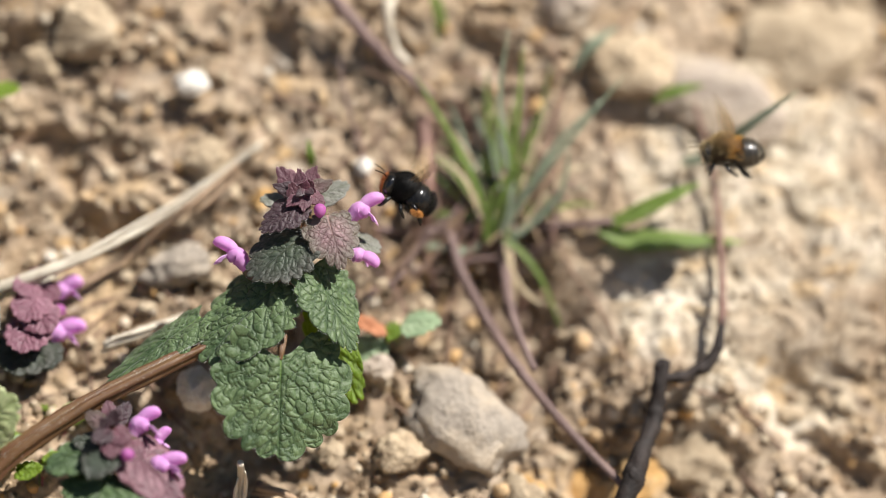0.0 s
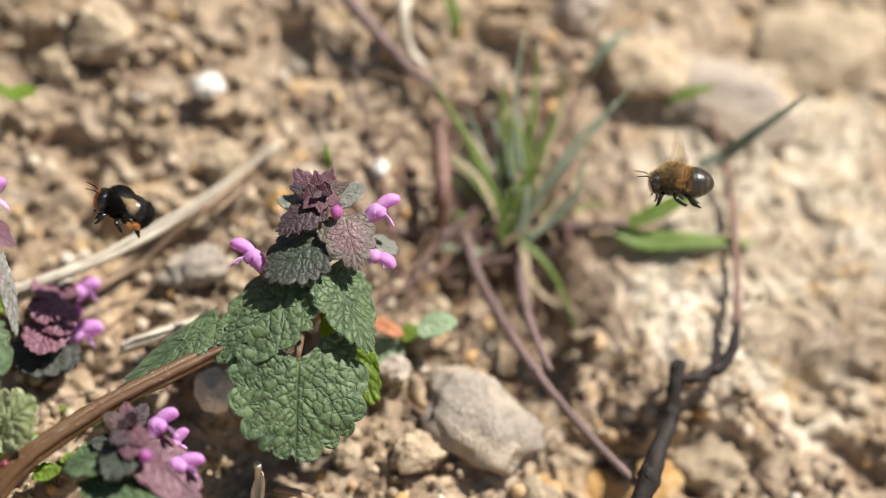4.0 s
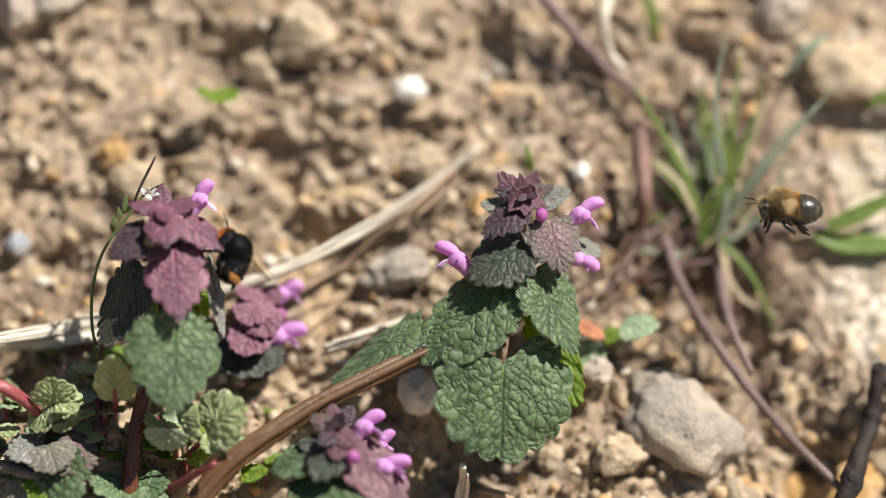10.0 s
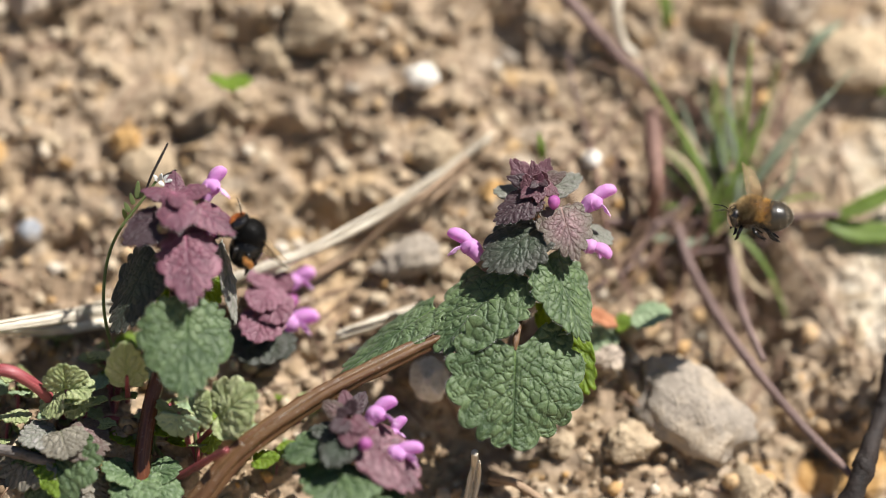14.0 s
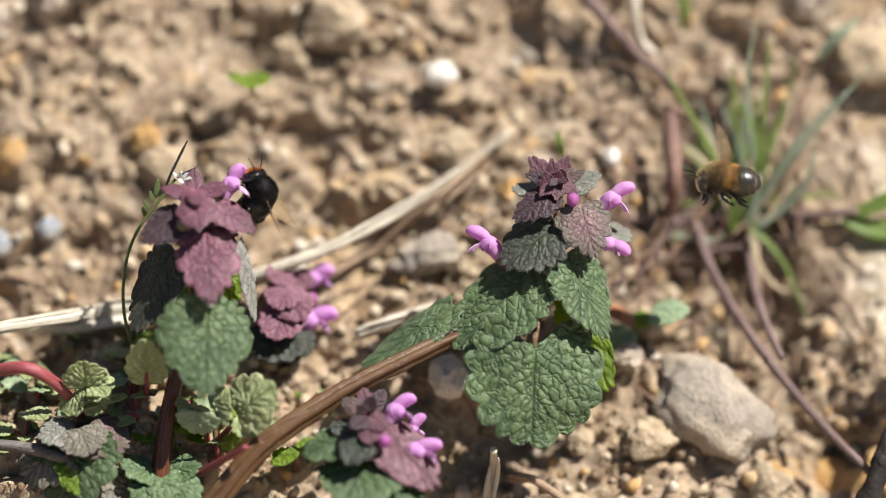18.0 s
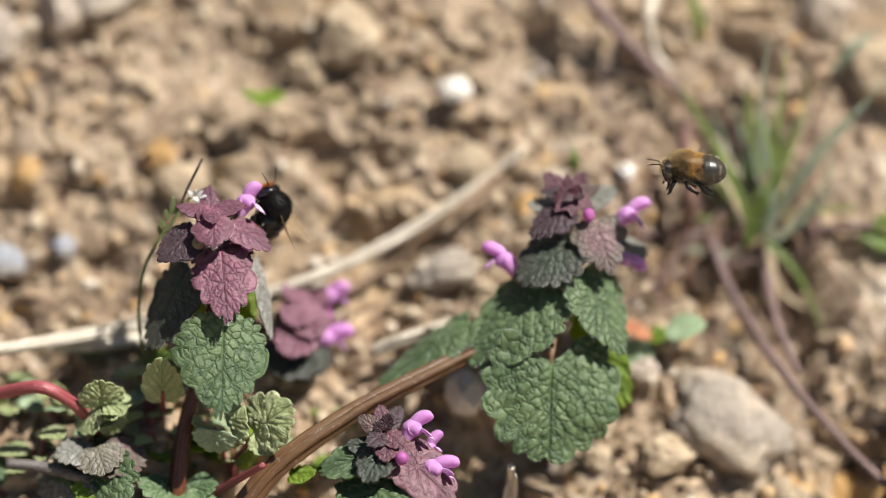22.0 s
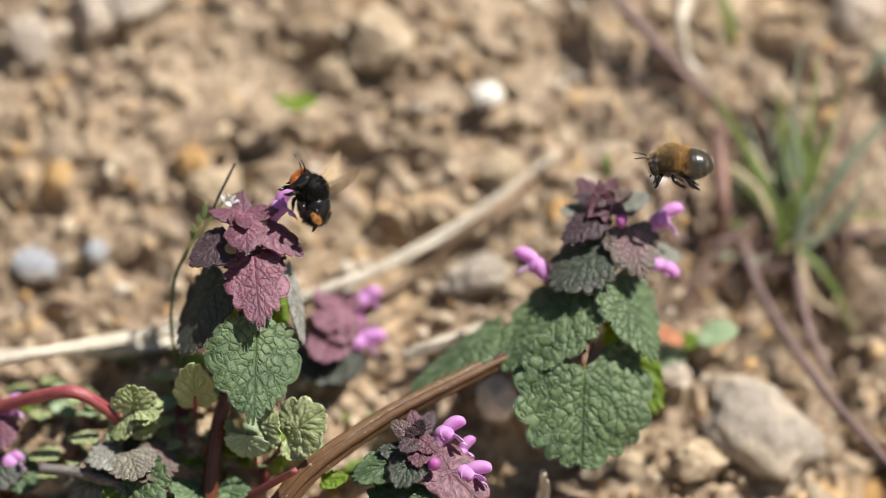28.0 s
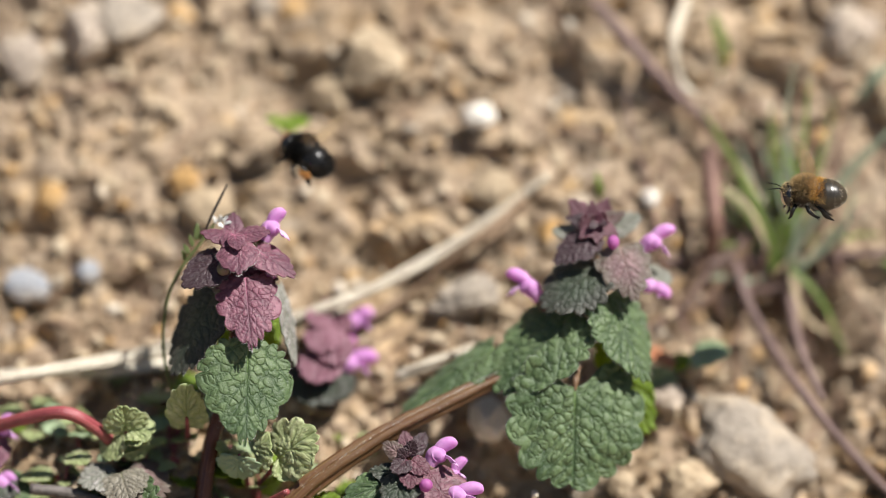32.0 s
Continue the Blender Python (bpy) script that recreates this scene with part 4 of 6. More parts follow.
# ---- the bloom behind it ----
behind = plant_at("dead_nettle", -0.0387, 0.1662, -0.0068, "small purple dead-nettle in bloom, close to the soil", group="dead-nettles")
tube("stem", [(0, 0, -1.1), (1.3, -4, 5.9), (2.6, -6, 15), (2, -6, 21.9)], [1.4, 1.3, 1.1, 0.7], "stem_dark", behind)
for base, tip, width, mat, seed in (
        ((2.5, -12, 14.6), (0.3, -18, 9.1), 9.5, "rose", 1), ((3.3, -10, 19.6), (1.1, -16, 15.2), 8.5, "rose", 2), ((3.2, -8, 21.9), (-1.1, -12, 21.4), 6.5, "rose", 3),
        ((3.4, -6, 21.9), (3.1, -4, 25.5), 5.0, "rose", 4), ((3.2, -7, 21.3), (7.6, -10, 19.6), 6.0, "rose", 5), ((2.7, -8, 13.4), (-3.3, -10, 11.7), 8.0, "rose", 6),
        ((3.4, -12, 17.4), (5.8, -16, 12.7), 8.5, "rose", 7), ((1.6, -10, 10.6), (-1.1, -16, 4.8), 13.0, "dusk", 8), ((3.3, -10, 9.4), (6.3, -14, 5.6), 9.0, "dusk", 9)):
    leaf_blade(behind, mat, base, tip, width, (0, -1, 0.6), teeth=6, seed=200 + seed, rings=10)
flower(behind, (6, -6, 19), (7.7, -6, 21), (12.5, -6, 23.2), (11.2, -8, 19), 1.5)
flower(behind, (5.3, -8, 11.7), (7.2, -9, 12.6), (13.5, -9, 14.2), (10.7, -11, 10), 1.6)
flower(behind, (4.8, -6, 15), (6.4, -7, 16.4), (8.9, -8, 17.3), (8.3, -8, 15.5), 1.0, "petal_deep")

# ---- the low one at the foot of the bent stem ----
low = plant_at("dead_nettle", -0.0202, 0.13895, 0.0162, "low purple dead-nettle with dusky leaves and violet blooms", group="dead-nettles")
tube("stem", [(-5, 26, -12), (-1.5, 8, -6), (0, 0, -1.6), (0.2, -1, 4.5), (0.7, -2, 11.1), (0.7, -2, 16.6)], [1.6, 1.5, 1.2, 0.7], "stem_dark", low)
for base, tip, width, mat, seed, face in (
        ((2.9, -6, 12.4), (14.9, -10, 2.6), 12.0, "purple", 1, (0.3, -1, 0.7)), ((-0.1, -6, 11.3), (-11.5, -8, 8.3), 10.0, "green", 2, (-0.2, -0.9, 1)),
        ((0.8, -8, 11.9), (-2.9, -13, 6.5), 8.0, "dusk", 3, (-0.2, -1, 0.6)), ((1.2, -6, 6.4), (-3.9, -14, -0.7), 17.0, "green", 4, (-0.1, -1, 0.9)),
        ((2.3, -4, 6.3), (11.1, -10, -0.4), 15.0, "green", 5, (0.2, -1, 0.9)), ((0.8, -4, 16.1), (0.1, -2, 20.7), 3.4, "purple", 6, (0, -1, 0.2)),
        ((1.4, -3, 15.7), (4.4, -1, 20.3), 3.6, "plum", 7, (0.2, -1, 0.2)), ((0.1, -5, 15.6), (-4, -4, 18.6), 3.6, "blush", 8, (-0.2, -1, 0.4)),
        ((0.8, -7, 15.2), (-1.9, -11, 13.2), 4.2, "plum", 9, (-0.1, -1, 0.5)), ((1.5, -7, 15.2), (4.6, -10, 12.8), 4.4, "purple", 10, (0.2, -1, 0.5)),
        ((1, -6, 16.2), (2.1, -7, 19), 2.8, "plum", 11, (0, -1, 0.1)), ((0.6, -7, 15.7), (-0.9, -8, 17.4), 2.6, "plum", 12, (-0.2, -1, 0.2)),
        ((1.5, -7, 13.5), (1.4, -12, 10.5), 5.0, "purple", 13, (0, -1, 0.5)), ((0.1, -5, 11.8), (-6.4, -5, 13.4), 6.0, "dusk", 14, (-0.1, -0.8, 0.9))):
    leaf_blade(low, mat, base, tip, width, face, teeth=7, seed=300 + seed, rings=12)
flower(low, (4.5, -4, 12.8), (6.3, -4, 16.4), (10.7, -4, 19.2), (10, -7, 13.7), 1.35)
flower(low, (8, -6, 6.9), (10.2, -6, 8.6), (16.1, -6, 9.9), (14.1, -9, 6.2), 1.35)
flower(low, (7.2, -3, 10), (9.7, -2, 12.2), (12.3, -2, 15.7), (11.5, -3, 11.1), 1.1)
bud(low, (4.4, -11, 10.5), (2.6, 3.0), (0.3, -0.8, 0.4))

# ---- a nodding, greyish one and young leaves at the front ----
nod = plant_at("dead_nettle", -0.0769, 0.1385, 0.0098, "drooping grey-green dead-nettle top without blooms", group="dead-nettles")
tube("stem", [(-1, 10, -8), (0.2, 4, -4), (0.5, -0, -0.5), (0.2, -2, 5.6), (0.7, -2, 11.1)], [1.4, 1.3, 0.9], "stem_dark", nod)
for base, tip, width, mat, seed, face in (
        ((0.2, -2, 12.7), (-8.4, -4, 7.9), 14.3, "sage", 1, (-0.3, -0.8, 0.7)), ((1.3, -2, 13.3), (10.4, -5, 7.1), 13.7, "sage", 2, (0.3, -0.9, 0.8)),
        ((0.7, -4, 13.6), (-1.5, -10, 3.9), 16.2, "green", 3, (-0.5, -1, 0.3)), ((1.4, -4, 13.9), (7.8, -8, 12.5), 10.4, "blush", 4, (0.2, -0.8, 0.8)),
        ((0.4, -4, 14.2), (-4.7, -7, 14), 7.8, "pale", 5, (-0.2, -0.8, 0.9)), ((1.1, -6, 14.5), (2.7, -11, 11.5), 7.8, "sage", 6, (0, -1, 0.4)),
        ((1.1, -6, 9.6), (1.5, -10, 4.4), 7.8, "lime", 7, (0, -1, 0.4)), ((3.1, -4, 9), (8.8, -7, 3.5), 10.4, "sage", 8, (0.3, -1, 0.6))):
    wide = Vector(tip) + (Vector(tip) - Vector(base)) * 0.3
    leaf_blade(nod, mat, base, wide, width * 1.25, face, teeth=7, seed=400 + seed, rings=20, droop=0.25, pucker=0.2, down=250)
young = plant_at("dead_nettle", -0.0601, 0.1376, 0.0097, "young dead-nettle with fresh wrinkled green leaves", group="dead-nettles")
tube("stem", [(1, 12, -7), (0.3, 4, -3), (0, -0, -0.5), (0.2, -2, 3.4), (0.4, -4, 6.8)], [1.3, 1.2, 0.8], "red_stem", young)
for base, tip, width, seed, face in (
        ((-0.2, -4, 6.2), (-7.2, -8, 8.4), 9.0, 1, (-0.1, -0.7, 0.8)), ((1.1, -4, 6.2), (7.7, -6, 8.7), 8.0, 2, (0.1, -0.7, 0.8)),
        ((0.4, -6, 5.8), (-3.3, -12, 1.4), 11.0, 3, (-0.2, -0.8, 0.8)), ((1, -6, 5.8), (6.8, -12, 1.4), 11.0, 4, (0.2, -0.8, 0.8))):
    leaf_blade(young, "fresh", base, tip, width, face, teeth=7, seed=420 + seed, rings=12, droop=0.15)
edge = plant_at("dead_nettle", -0.1004, 0.1468, 0.0078, "small purple dead-nettle with violet blooms", group="dead-nettles")
tube("stem", [(1, 18, -6), (-0.6, 0, -1.1), (-2.1, -1, 6.7), (-3, -1, 14.5)], [1.4, 1.2, 0.8], "stem_dark", edge)
for base, tip, width, mat, seed, face in (
        ((-2.4, -3, 12.9), (-6.4, -6, 9.7), 8.5, "mauve", 1, (-0.3, -1, 0.5)), ((-1.9, -4, 13.3), (-0.8, -9, 7.7), 8.0, "mauve", 2, (0, -1, 0.5)),
        ((-3.1, 0, 14.3), (-3.6, 2, 18.9), 5.0, "mauve", 3, (0, -1, 0.3)), ((-1.6, -3, 6.8), (-3.4, -8, -0.7), 12.0, "dusk", 4, (-0.1, -1, 0.5)),
        ((-0.9, -2, 5.7), (5.2, -6, -0.2), 10.0, "green", 5, (0.2, -1, 0.6))):
    leaf_blade(edge, mat, base, tip, width, face, teeth=7, seed=440 + seed, rings=10)
flower(edge, (-1.4, -2, 13.2), (0, -2, 15), (3.4, -2, 18.1), (2.5, -4, 13.3), 1.5)
flower(edge, (-0.9, -3, 3.5), (0.7, -4, 4.7), (3.6, -4, 6.2), (3.2, -6, 3), 1.5)

# ---- seedlings and red runners among the stems ----
def sprig(foot, label, leaves, stalks=(), material="seedling", stalk="red_stem", group="seedlings"):
    """A small plant: foot on the bank, leaves (base, tip, width, face) and stalks in mm."""
    ob = plant_at("seedling", *foot, label, "seedling", group)

    def reach(p):
        return p[0], p[1] - (8.0 if foot[0] < -0.03 else 0.0) * min(1.0, max(0.0, (p[2] + 6) / 8)), p[2]

    leaves = [(reach(leaf[0]), reach(leaf[1]), *leaf[2:]) for leaf in leaves]
    for line, radii in stalks:
        tube("stalk", [reach(p) for p in line], radii, stalk, ob)
    for k, (base, tip, width, face, *other) in enumerate(leaves):
        leaf_blade(ob, other[0] if other else material, base, tip, width * 1.3, face, teeth=6, seed=500 + k + int(abs(foot[0]) * 9000), rings=10, droop=0.12, lobe=0.05)
    return ob


sprig((-0.0730, 0.1573, 0.0019), "wrinkled bright green seedling on a red runner",
      [((-1.9, -8.8, 5.8), (-7.3, -7.6, 1.9), 7.5, (-0.2, -0.8, 0.9)), ((-1.7, -9.2, 6.3), (-2.1, -13.2, 11.2), 7.0, (0, -1, 0.5)), ((-1.3, -8.9, 6), (4, -10.5, 6.7), 6.5, (0.2, -0.8, 0.8)),
       ((-0.8, -8.3, 5.2), (1.9, -7.2, 1.4), 6.0, (0.1, -1, 0.6)), ((1.5, -3.7, -0.4), (-2.5, -5.4, -1.9), 7.5, (-0.2, -0.9, 0.8)), ((2.7, -4.8, -0.3), (6.3, -3.7, -5.2), 7.5, (0.2, -1, 0.6))],
      [(((-29.6, -3.5, 6.7), (-20.1, -9.7, 9.3), (-13.1, -12.3, 10.1), (-7.5, -9.7, 6.9), (-3.2, -3.5, 1.8), (-0.8, 3.7, -2.1)), (1.35, 1.35, 1.3, 1.2, 1.1)),
       (((0.1, 0.3, -1.6), (-0.8, -5, 2.4), (-1.7, -8.9, 6)), (0.7, 0.6, 0.4)), (((10.7, -2.3, -2.1), (7.1, -4.2, 0.2), (3.2, -3.7, -0.4)), (0.7, 0.7, 0.5)),
       (((11, -0.9, -8.6), (7.4, -1.8, -7.5), (5.2, -3.7, -5.2)), (0.9, 0.8, 0.6))])
sprig((-0.0512, 0.1519, 0.0049), "rounded pale green seedling leaves near the soil",
      [((-1.1, -9.3, 6.4), (-1.6, -8.2, 1.5), 7.0, (0, -0.9, 0.8), "round_leaf"), ((1.8, -7.2, 6.3), (4.8, -9.9, 9.6), 7.5, (0.2, -0.9, 0.7)), ((6.4, -8.3, 5.2), (13.5, -13.2, 11.2), 9.5, (0.1, -1, 0.5)),
       ((6.4, -7.8, 5.8), (11.6, -7.9, 2.3), 6.0, (0.2, -1, 0.6)), ((4.8, -3.9, 2.3), (5.6, -2.5, -1.8), 4.5, (0, -1, 0.6), "lime"), ((-3.4, -5.1, 6.2), (-5.5, -8.3, 7.7), 4.0, (-0.2, -1, 0.6)),
       ((-5.4, -2.2, -1), (-6.5, -1.2, -5.8), 6.0, (-0.1, -1, 0.6)), ((13.1, -11.3, -3.3), (18.4, -12.2, -2.2), 4.0, (0.1, -0.8, 0.9), "lime")],
      [(((0, 0, -0.6), (-0.4, -4.9, 3.5), (-1.1, -9.3, 6.4)), (0.6, 0.5, 0.3)), (((1.7, 0.5, -0.6), (4.8, -4.4, 2.9), (6.9, -7.8, 5.8)), (0.7, 0.6, 0.4)),
       (((-2.1, -12.4, -6.8), (3.4, -15.1, -3.5), (8.6, -17.6, -0.5)), (0.8, 0.8, 0.6))])
sprig((-0.0632, 0.1611, 0.0104), "small wrinkled seedling leaf beside the dark stem",
      [((0.5, -3, 1.2), (0.8, -9.9, 9.6), 6.5, (0, -1, 0.4))], [(((0, 1.8, -2.2), (0.5, -3, 1.2), (0.6, -4.8, 3.4)), (0.6, 0.5, 0.3))])
sprig((0.0316, 0.1710, -0.0028), "round green leaves of a low weed",
      [((-1.1, -4.7, 5.7), (-1.3, -3.2, -1), 6.5, (0, -0.9, 0.8), "round_leaf"), ((1.7, -3.8, 4.6), (-3.6, -5, 1.2), 6.0, (-0.1, -0.9, 0.8), "round_leaf"), ((5.8, -4.5, 7.9), (13.2, -7.7, 9.3), 6.0, (0.1, -0.8, 0.9), "round_leaf"),
       ((2.5, -5.2, 6.3), (5.7, -6.1, 7.4), 4.0, (0.1, -0.8, 0.9), "lime")])
sprig((-0.0439, 0.2254, 0.0049), "two tiny bright green seed leaves",
      [((-1.2, 4.4, 0.7), (4.2, 3.8, 1.4), 4.5, (0, -0.7, 1), "lime"), ((-0.6, 4.4, 0.7), (-4.2, 3.4, 1.9), 3.5, (0, -0.7, 1), "lime")])


def weedling(u, s, seed, size=1.0):
    """A tuft of small wrinkled and smooth leaves on short red stalks."""
    rng = random.Random(seed)
    ob = plant_at("seedling", u, s, float(soil_height(u, s)), "small green weed seedling among the nettle stems", "seedling", "seedlings")
    for k in range(rng.randint(6, 9)):
        a = k * 2.4 + rng.uniform(-0.4, 0.4)
        reach, rise = rng.uniform(2.0, 6.0) * size, rng.uniform(2.0, 9.0) * size
        hub = Vector((math.cos(a) * reach * 0.5, math.sin(a) * reach * 0.5, rise))
        out = Vector((math.cos(a), math.sin(a) * 0.8 - 0.3, rng.uniform(-0.35, 0.35))).normalized()
        length = rng.uniform(4.0, 8.0) * size
        tube("stalk", [(0, 0, -1.5), hub * 0.5 + Vector((0, 0, 0.6)), hub], [0.45, 0.35, 0.28], rng.choice(("red_stem", "red_stem", "cress")), ob, sides=6, per=4)
        leaf_blade(ob, rng.choice(("seedling", "seedling", "seedling", "lime", "round_leaf")), hub, hub + out * length, length * rng.uniform(0.65, 0.95), (out.x * 0.3, -0.75, 1.0), teeth=6, seed=seed * 20 + k, rings=8, droop=0.15, lobe=0.04)


for k, (u, s, size) in enumerate(((-0.0854, 0.1587, 0.8), (-0.0678, 0.1642, 0.8), (-0.0662, 0.1569, 1.0), (-0.0725, 0.15, 0.9), (-0.0565, 0.1634, 0.8), (-0.0549, 0.1515, 0.8), (-0.059, 0.1475, 0.9), (-0.0411, 0.1496, 0.8), (-0.0493, 0.1474, 1.0), (-0.0343, 0.1461, 0.8), (-0.0942, 0.1601, 0.8), (-0.0958, 0.1449, 1.0), (-0.0874, 0.1487, 0.9), (-0.0786, 0.1726, 0.6), (-0.03, 0.1567, 0.6))):
    weedling(u, s, 60 + k, size)

# ---- bitter cress behind the mauve crown ----
cress = plant_at("hairy_bittercress", -0.0642, 0.1629, 0.0077, "thin bittercress with tiny white flowers and a dark pod", group="")
tube("stem", [(0.6, 10, -2), (-0.1, 0, -1.1), (-1.8, -4, 5.8), (-3.5, -8, 14.8), (-2.9, -10, 23.7), (-0.4, -11, 30.4), (4.2, -12, 36.5), (7.1, -12, 40.4)], [0.42, 0.38, 0.34, 0.32, 0.3, 0.25], "cress", cress)
tube("pod", [(4.9, -12, 38.2), (6.3, -13, 41.5), (8.1, -13, 45.1), (9.5, -13, 47.9)], [0.2, 0.28, 0.28, 0.18], "twig", cress, "slim dark seed pod")
tube("pod", [(7.8, -12, 41), (9.5, -12, 41.8), (11.1, -12, 42.6)], [0.2, 0.25, 0.18], "twig", cress, "slim dark seed pod")
for base, tip, w in (((1.8, -12, 34.3), (1, -13, 36.2), 0.9), ((2.6, -12, 35.8), (2.1, -13, 38), 0.9), ((3.3, -12, 36.9), (3.6, -13, 40.4), 1.1), ((1, -11, 33.2), (0.7, -13, 34.9), 0.9), ((3.8, -12, 37.3), (5.2, -14, 38.7), 0.9)):
    leaf_blade(cress, "cress", base, tip, w, (0, -1, 0.3), teeth=3, cut=0.03, lobe=0.0, pucker=0.05, rings=6, seed=77)
for base, tip in (((7.3, -12, 40.4), (6.4, -14, 42.4)), ((8, -12, 40.6), (8.3, -14, 42.6)), ((8.7, -13, 40.6), (10.3, -14, 42.2)), ((9, -14, 40.2), (11.3, -16, 40.8)), ((7.9, -14, 40.2), (9.4, -16, 39)), ((9.4, -13, 40.8), (11.9, -14, 41.5))):
    leaf_blade(cress, "white_petal", base, Vector(base).lerp(Vector(tip), 0.6), 0.8, (0, -1, 0.6), teeth=3, cut=0.0, lobe=0.0, pucker=0.03, rings=5, seed=78, name="petal")


# ---- straw, twigs, runners ----
def strand(name, line, radii, material, label, category, sides=8, wobble=0.15, group="", fibres=0, knots=()):
    """A stalk lying over the soil: line of (x, y, height) in the bank's frame, metres; radii in mm; loose fibres beside it; knots at shares of its length."""
    pts = [(BANK @ Vector(p)) / MM for p in line]
    origin = pts[0].copy()
    pts = [p - origin for p in pts]
    ob = new(name)
    ob.location = origin * MM
    ob.empty_display_size = 0.005
    tube("stalk", pts, radii, material, ob, sides=sides, per=10, wobble=wobble, seed=len(label))
    rng = random.Random(len(label) + len(line))
    for k in range(fibres):
        first = rng.randrange(0, max(1, len(pts) - 3))
        last = rng.randrange(first + 2, len(pts) + 1)
        off = Vector((rng.uniform(-1, 1), rng.uniform(-1.5, 0), rng.uniform(-1.2, 1.6)))
        some = [p + off + Vector((0, 0, rng.uniform(-0.7, 0.7))) for p in pts[first:last]]
        tube("fibre", some, [0.25, 0.5, 0.45, 0.2], material, ob, sides=6, per=6, wobble=0.3)
    path = catmull(pts, 10)
    for share in knots:
        p = path[int(share * (len(path) - 1))]
        r = float(np.interp(share, np.linspace(0, 1, len(radii)), radii)) * 1.15
        bv, bf = ball(8, 10)
        shape = rough_ball(bv, int(share * 90), 0.3, 2)
        link_mesh("knot", [(p + Vector(v) * r) * MM for v in shape], bf, M[material], ob)
    return tagged(ob, label, category, group)


strand("dry_stalk", [(0.0088, 0.2153, 0.0035), (-0.0027, 0.2072, 0.0013), (-0.0165, 0.1969, 0.0046), (-0.0323, 0.1884, 0.0081), (-0.0519, 0.1830, 0.0035), (-0.0721, 0.1784, 0.0058), (-0.0944, 0.1716, 0.0168), (-0.1221, 0.1681, 0.0097)], [0.7, 0.95, 1.15, 1.25, 1.3, 1.3, 1.3, 1.2], "straw", "long bleached dry stalk lying across the soil", "straw", fibres=5)
strand("dry_stalk", [(0.0042, 0.2110, 0.0036), (-0.0051, 0.2015, 0.0073), (-0.0166, 0.1941, -0.0006), (-0.0279, 0.1858, 0.0021), (-0.0394, 0.1798, -0.0004)], [0.5, 0.75, 0.8, 0.75, 0.5], "brown_straw", "thin brownish dry stalk beside a bleached one", "straw", fibres=2)
strand("dry_stalk", [(-0.0322, 0.1876, 0.0077), (-0.0521, 0.1813, -0.0003), (-0.0731, 0.1755, 0.0055), (-0.0886, 0.1740, 0.0086), (-0.1072, 0.1741, 0.0047)], [0.8, 1.1, 1.2, 1.1, 0.7], "straw", "split bleached stalk on the soil", "straw", fibres=2)
strand("dry_stalk", [(-0.0220, 0.1729, 0.0069), (-0.0141, 0.1761, 0.0055), (-0.0056, 0.1803, 0.0016)], [0.9, 1.3, 0.6], "straw", "short piece of pale dry stalk", "straw", fibres=2)
strand("dry_stalk", [(-0.0402, 0.1630, 0.0016), (-0.0346, 0.1570, 0.0028), (-0.0290, 0.1539, -0.0015), (-0.0254, 0.1521, -0.0014)], [0.8, 1.0, 0.9, 0.6], "straw", "short pale stalk between the plants", "straw", fibres=2)
strand("dry_stalk", [(-0.0808, 0.1468, 0.0129), (-0.0752, 0.1448, 0.0119), (-0.0677, 0.1416, 0.0143)], [0.5, 0.7, 0.5], "straw", "thin pale splinter of dry stem", "straw", fibres=2)
strand("dry_stalk", [(0.0086, 0.1448, 0.0035), (0.0136, 0.1433, 0.0056), (0.0203, 0.1387, 0.0058)], [0.7, 0.9, 0.8], "brown_straw", "bent brown dry stem", "straw", fibres=2)
strand("dry_stalk", [(0.0041, 0.1387, 0.0052), (0.0054, 0.1453, 0.0099), (0.0055, 0.1473, 0.0168)], [0.6, 0.8, 0.7], "straw", "short upright straw stub", "straw", fibres=2)
strand("dry_stalk", [(0.0378, 0.2529, 0.0040), (0.0349, 0.2437, 0.0062), (0.0358, 0.2364, 0.0023), (0.0389, 0.2326, 0.0030)], [0.9, 1.2, 1.1, 0.8], "straw", "curved pale dry stem behind the grass", "straw", fibres=2)
strand("twig", [(-0.0937, 0.1485, 0.0170), (-0.0848, 0.1474, 0.0167), (-0.0774, 0.1451, 0.0181), (-0.0652, 0.1440, 0.0111), (-0.0541, 0.1436, 0.0096)], [1.1, 1.2, 1.1, 0.9, 0.6], "bark_grey", "weathered grey-brown twig on the soil", "twig")
strand("twig", [(0.0764, 0.1281, 0.0010), (0.0802, 0.1387, 0.0060), (0.0839, 0.1493, 0.0070), (0.0875, 0.1587, 0.0030), (0.0887, 0.1662, 0.0046), (0.0894, 0.1701, 0.0051)], [2.4, 2.3, 2.0, 1.7, 1.6, 1.4], "twig", "dark gnarled twig with a knotted bend", "twig", wobble=0.45, sides=12, knots=(0.35, 0.62, 0.93))
strand("twig", [(0.0889, 0.1666, 0.0048), (0.0921, 0.1667, 0.0045), (0.0970, 0.1687, 0.0037), (0.1003, 0.1725, 0.0041), (0.1016, 0.1788, 0.0041)], [1.2, 1.1, 1.3, 1.15, 0.8], "twig", "dark knotted side shoot of a twig", "twig", wobble=0.5, sides=10, knots=(0.12, 0.5, 0.78))
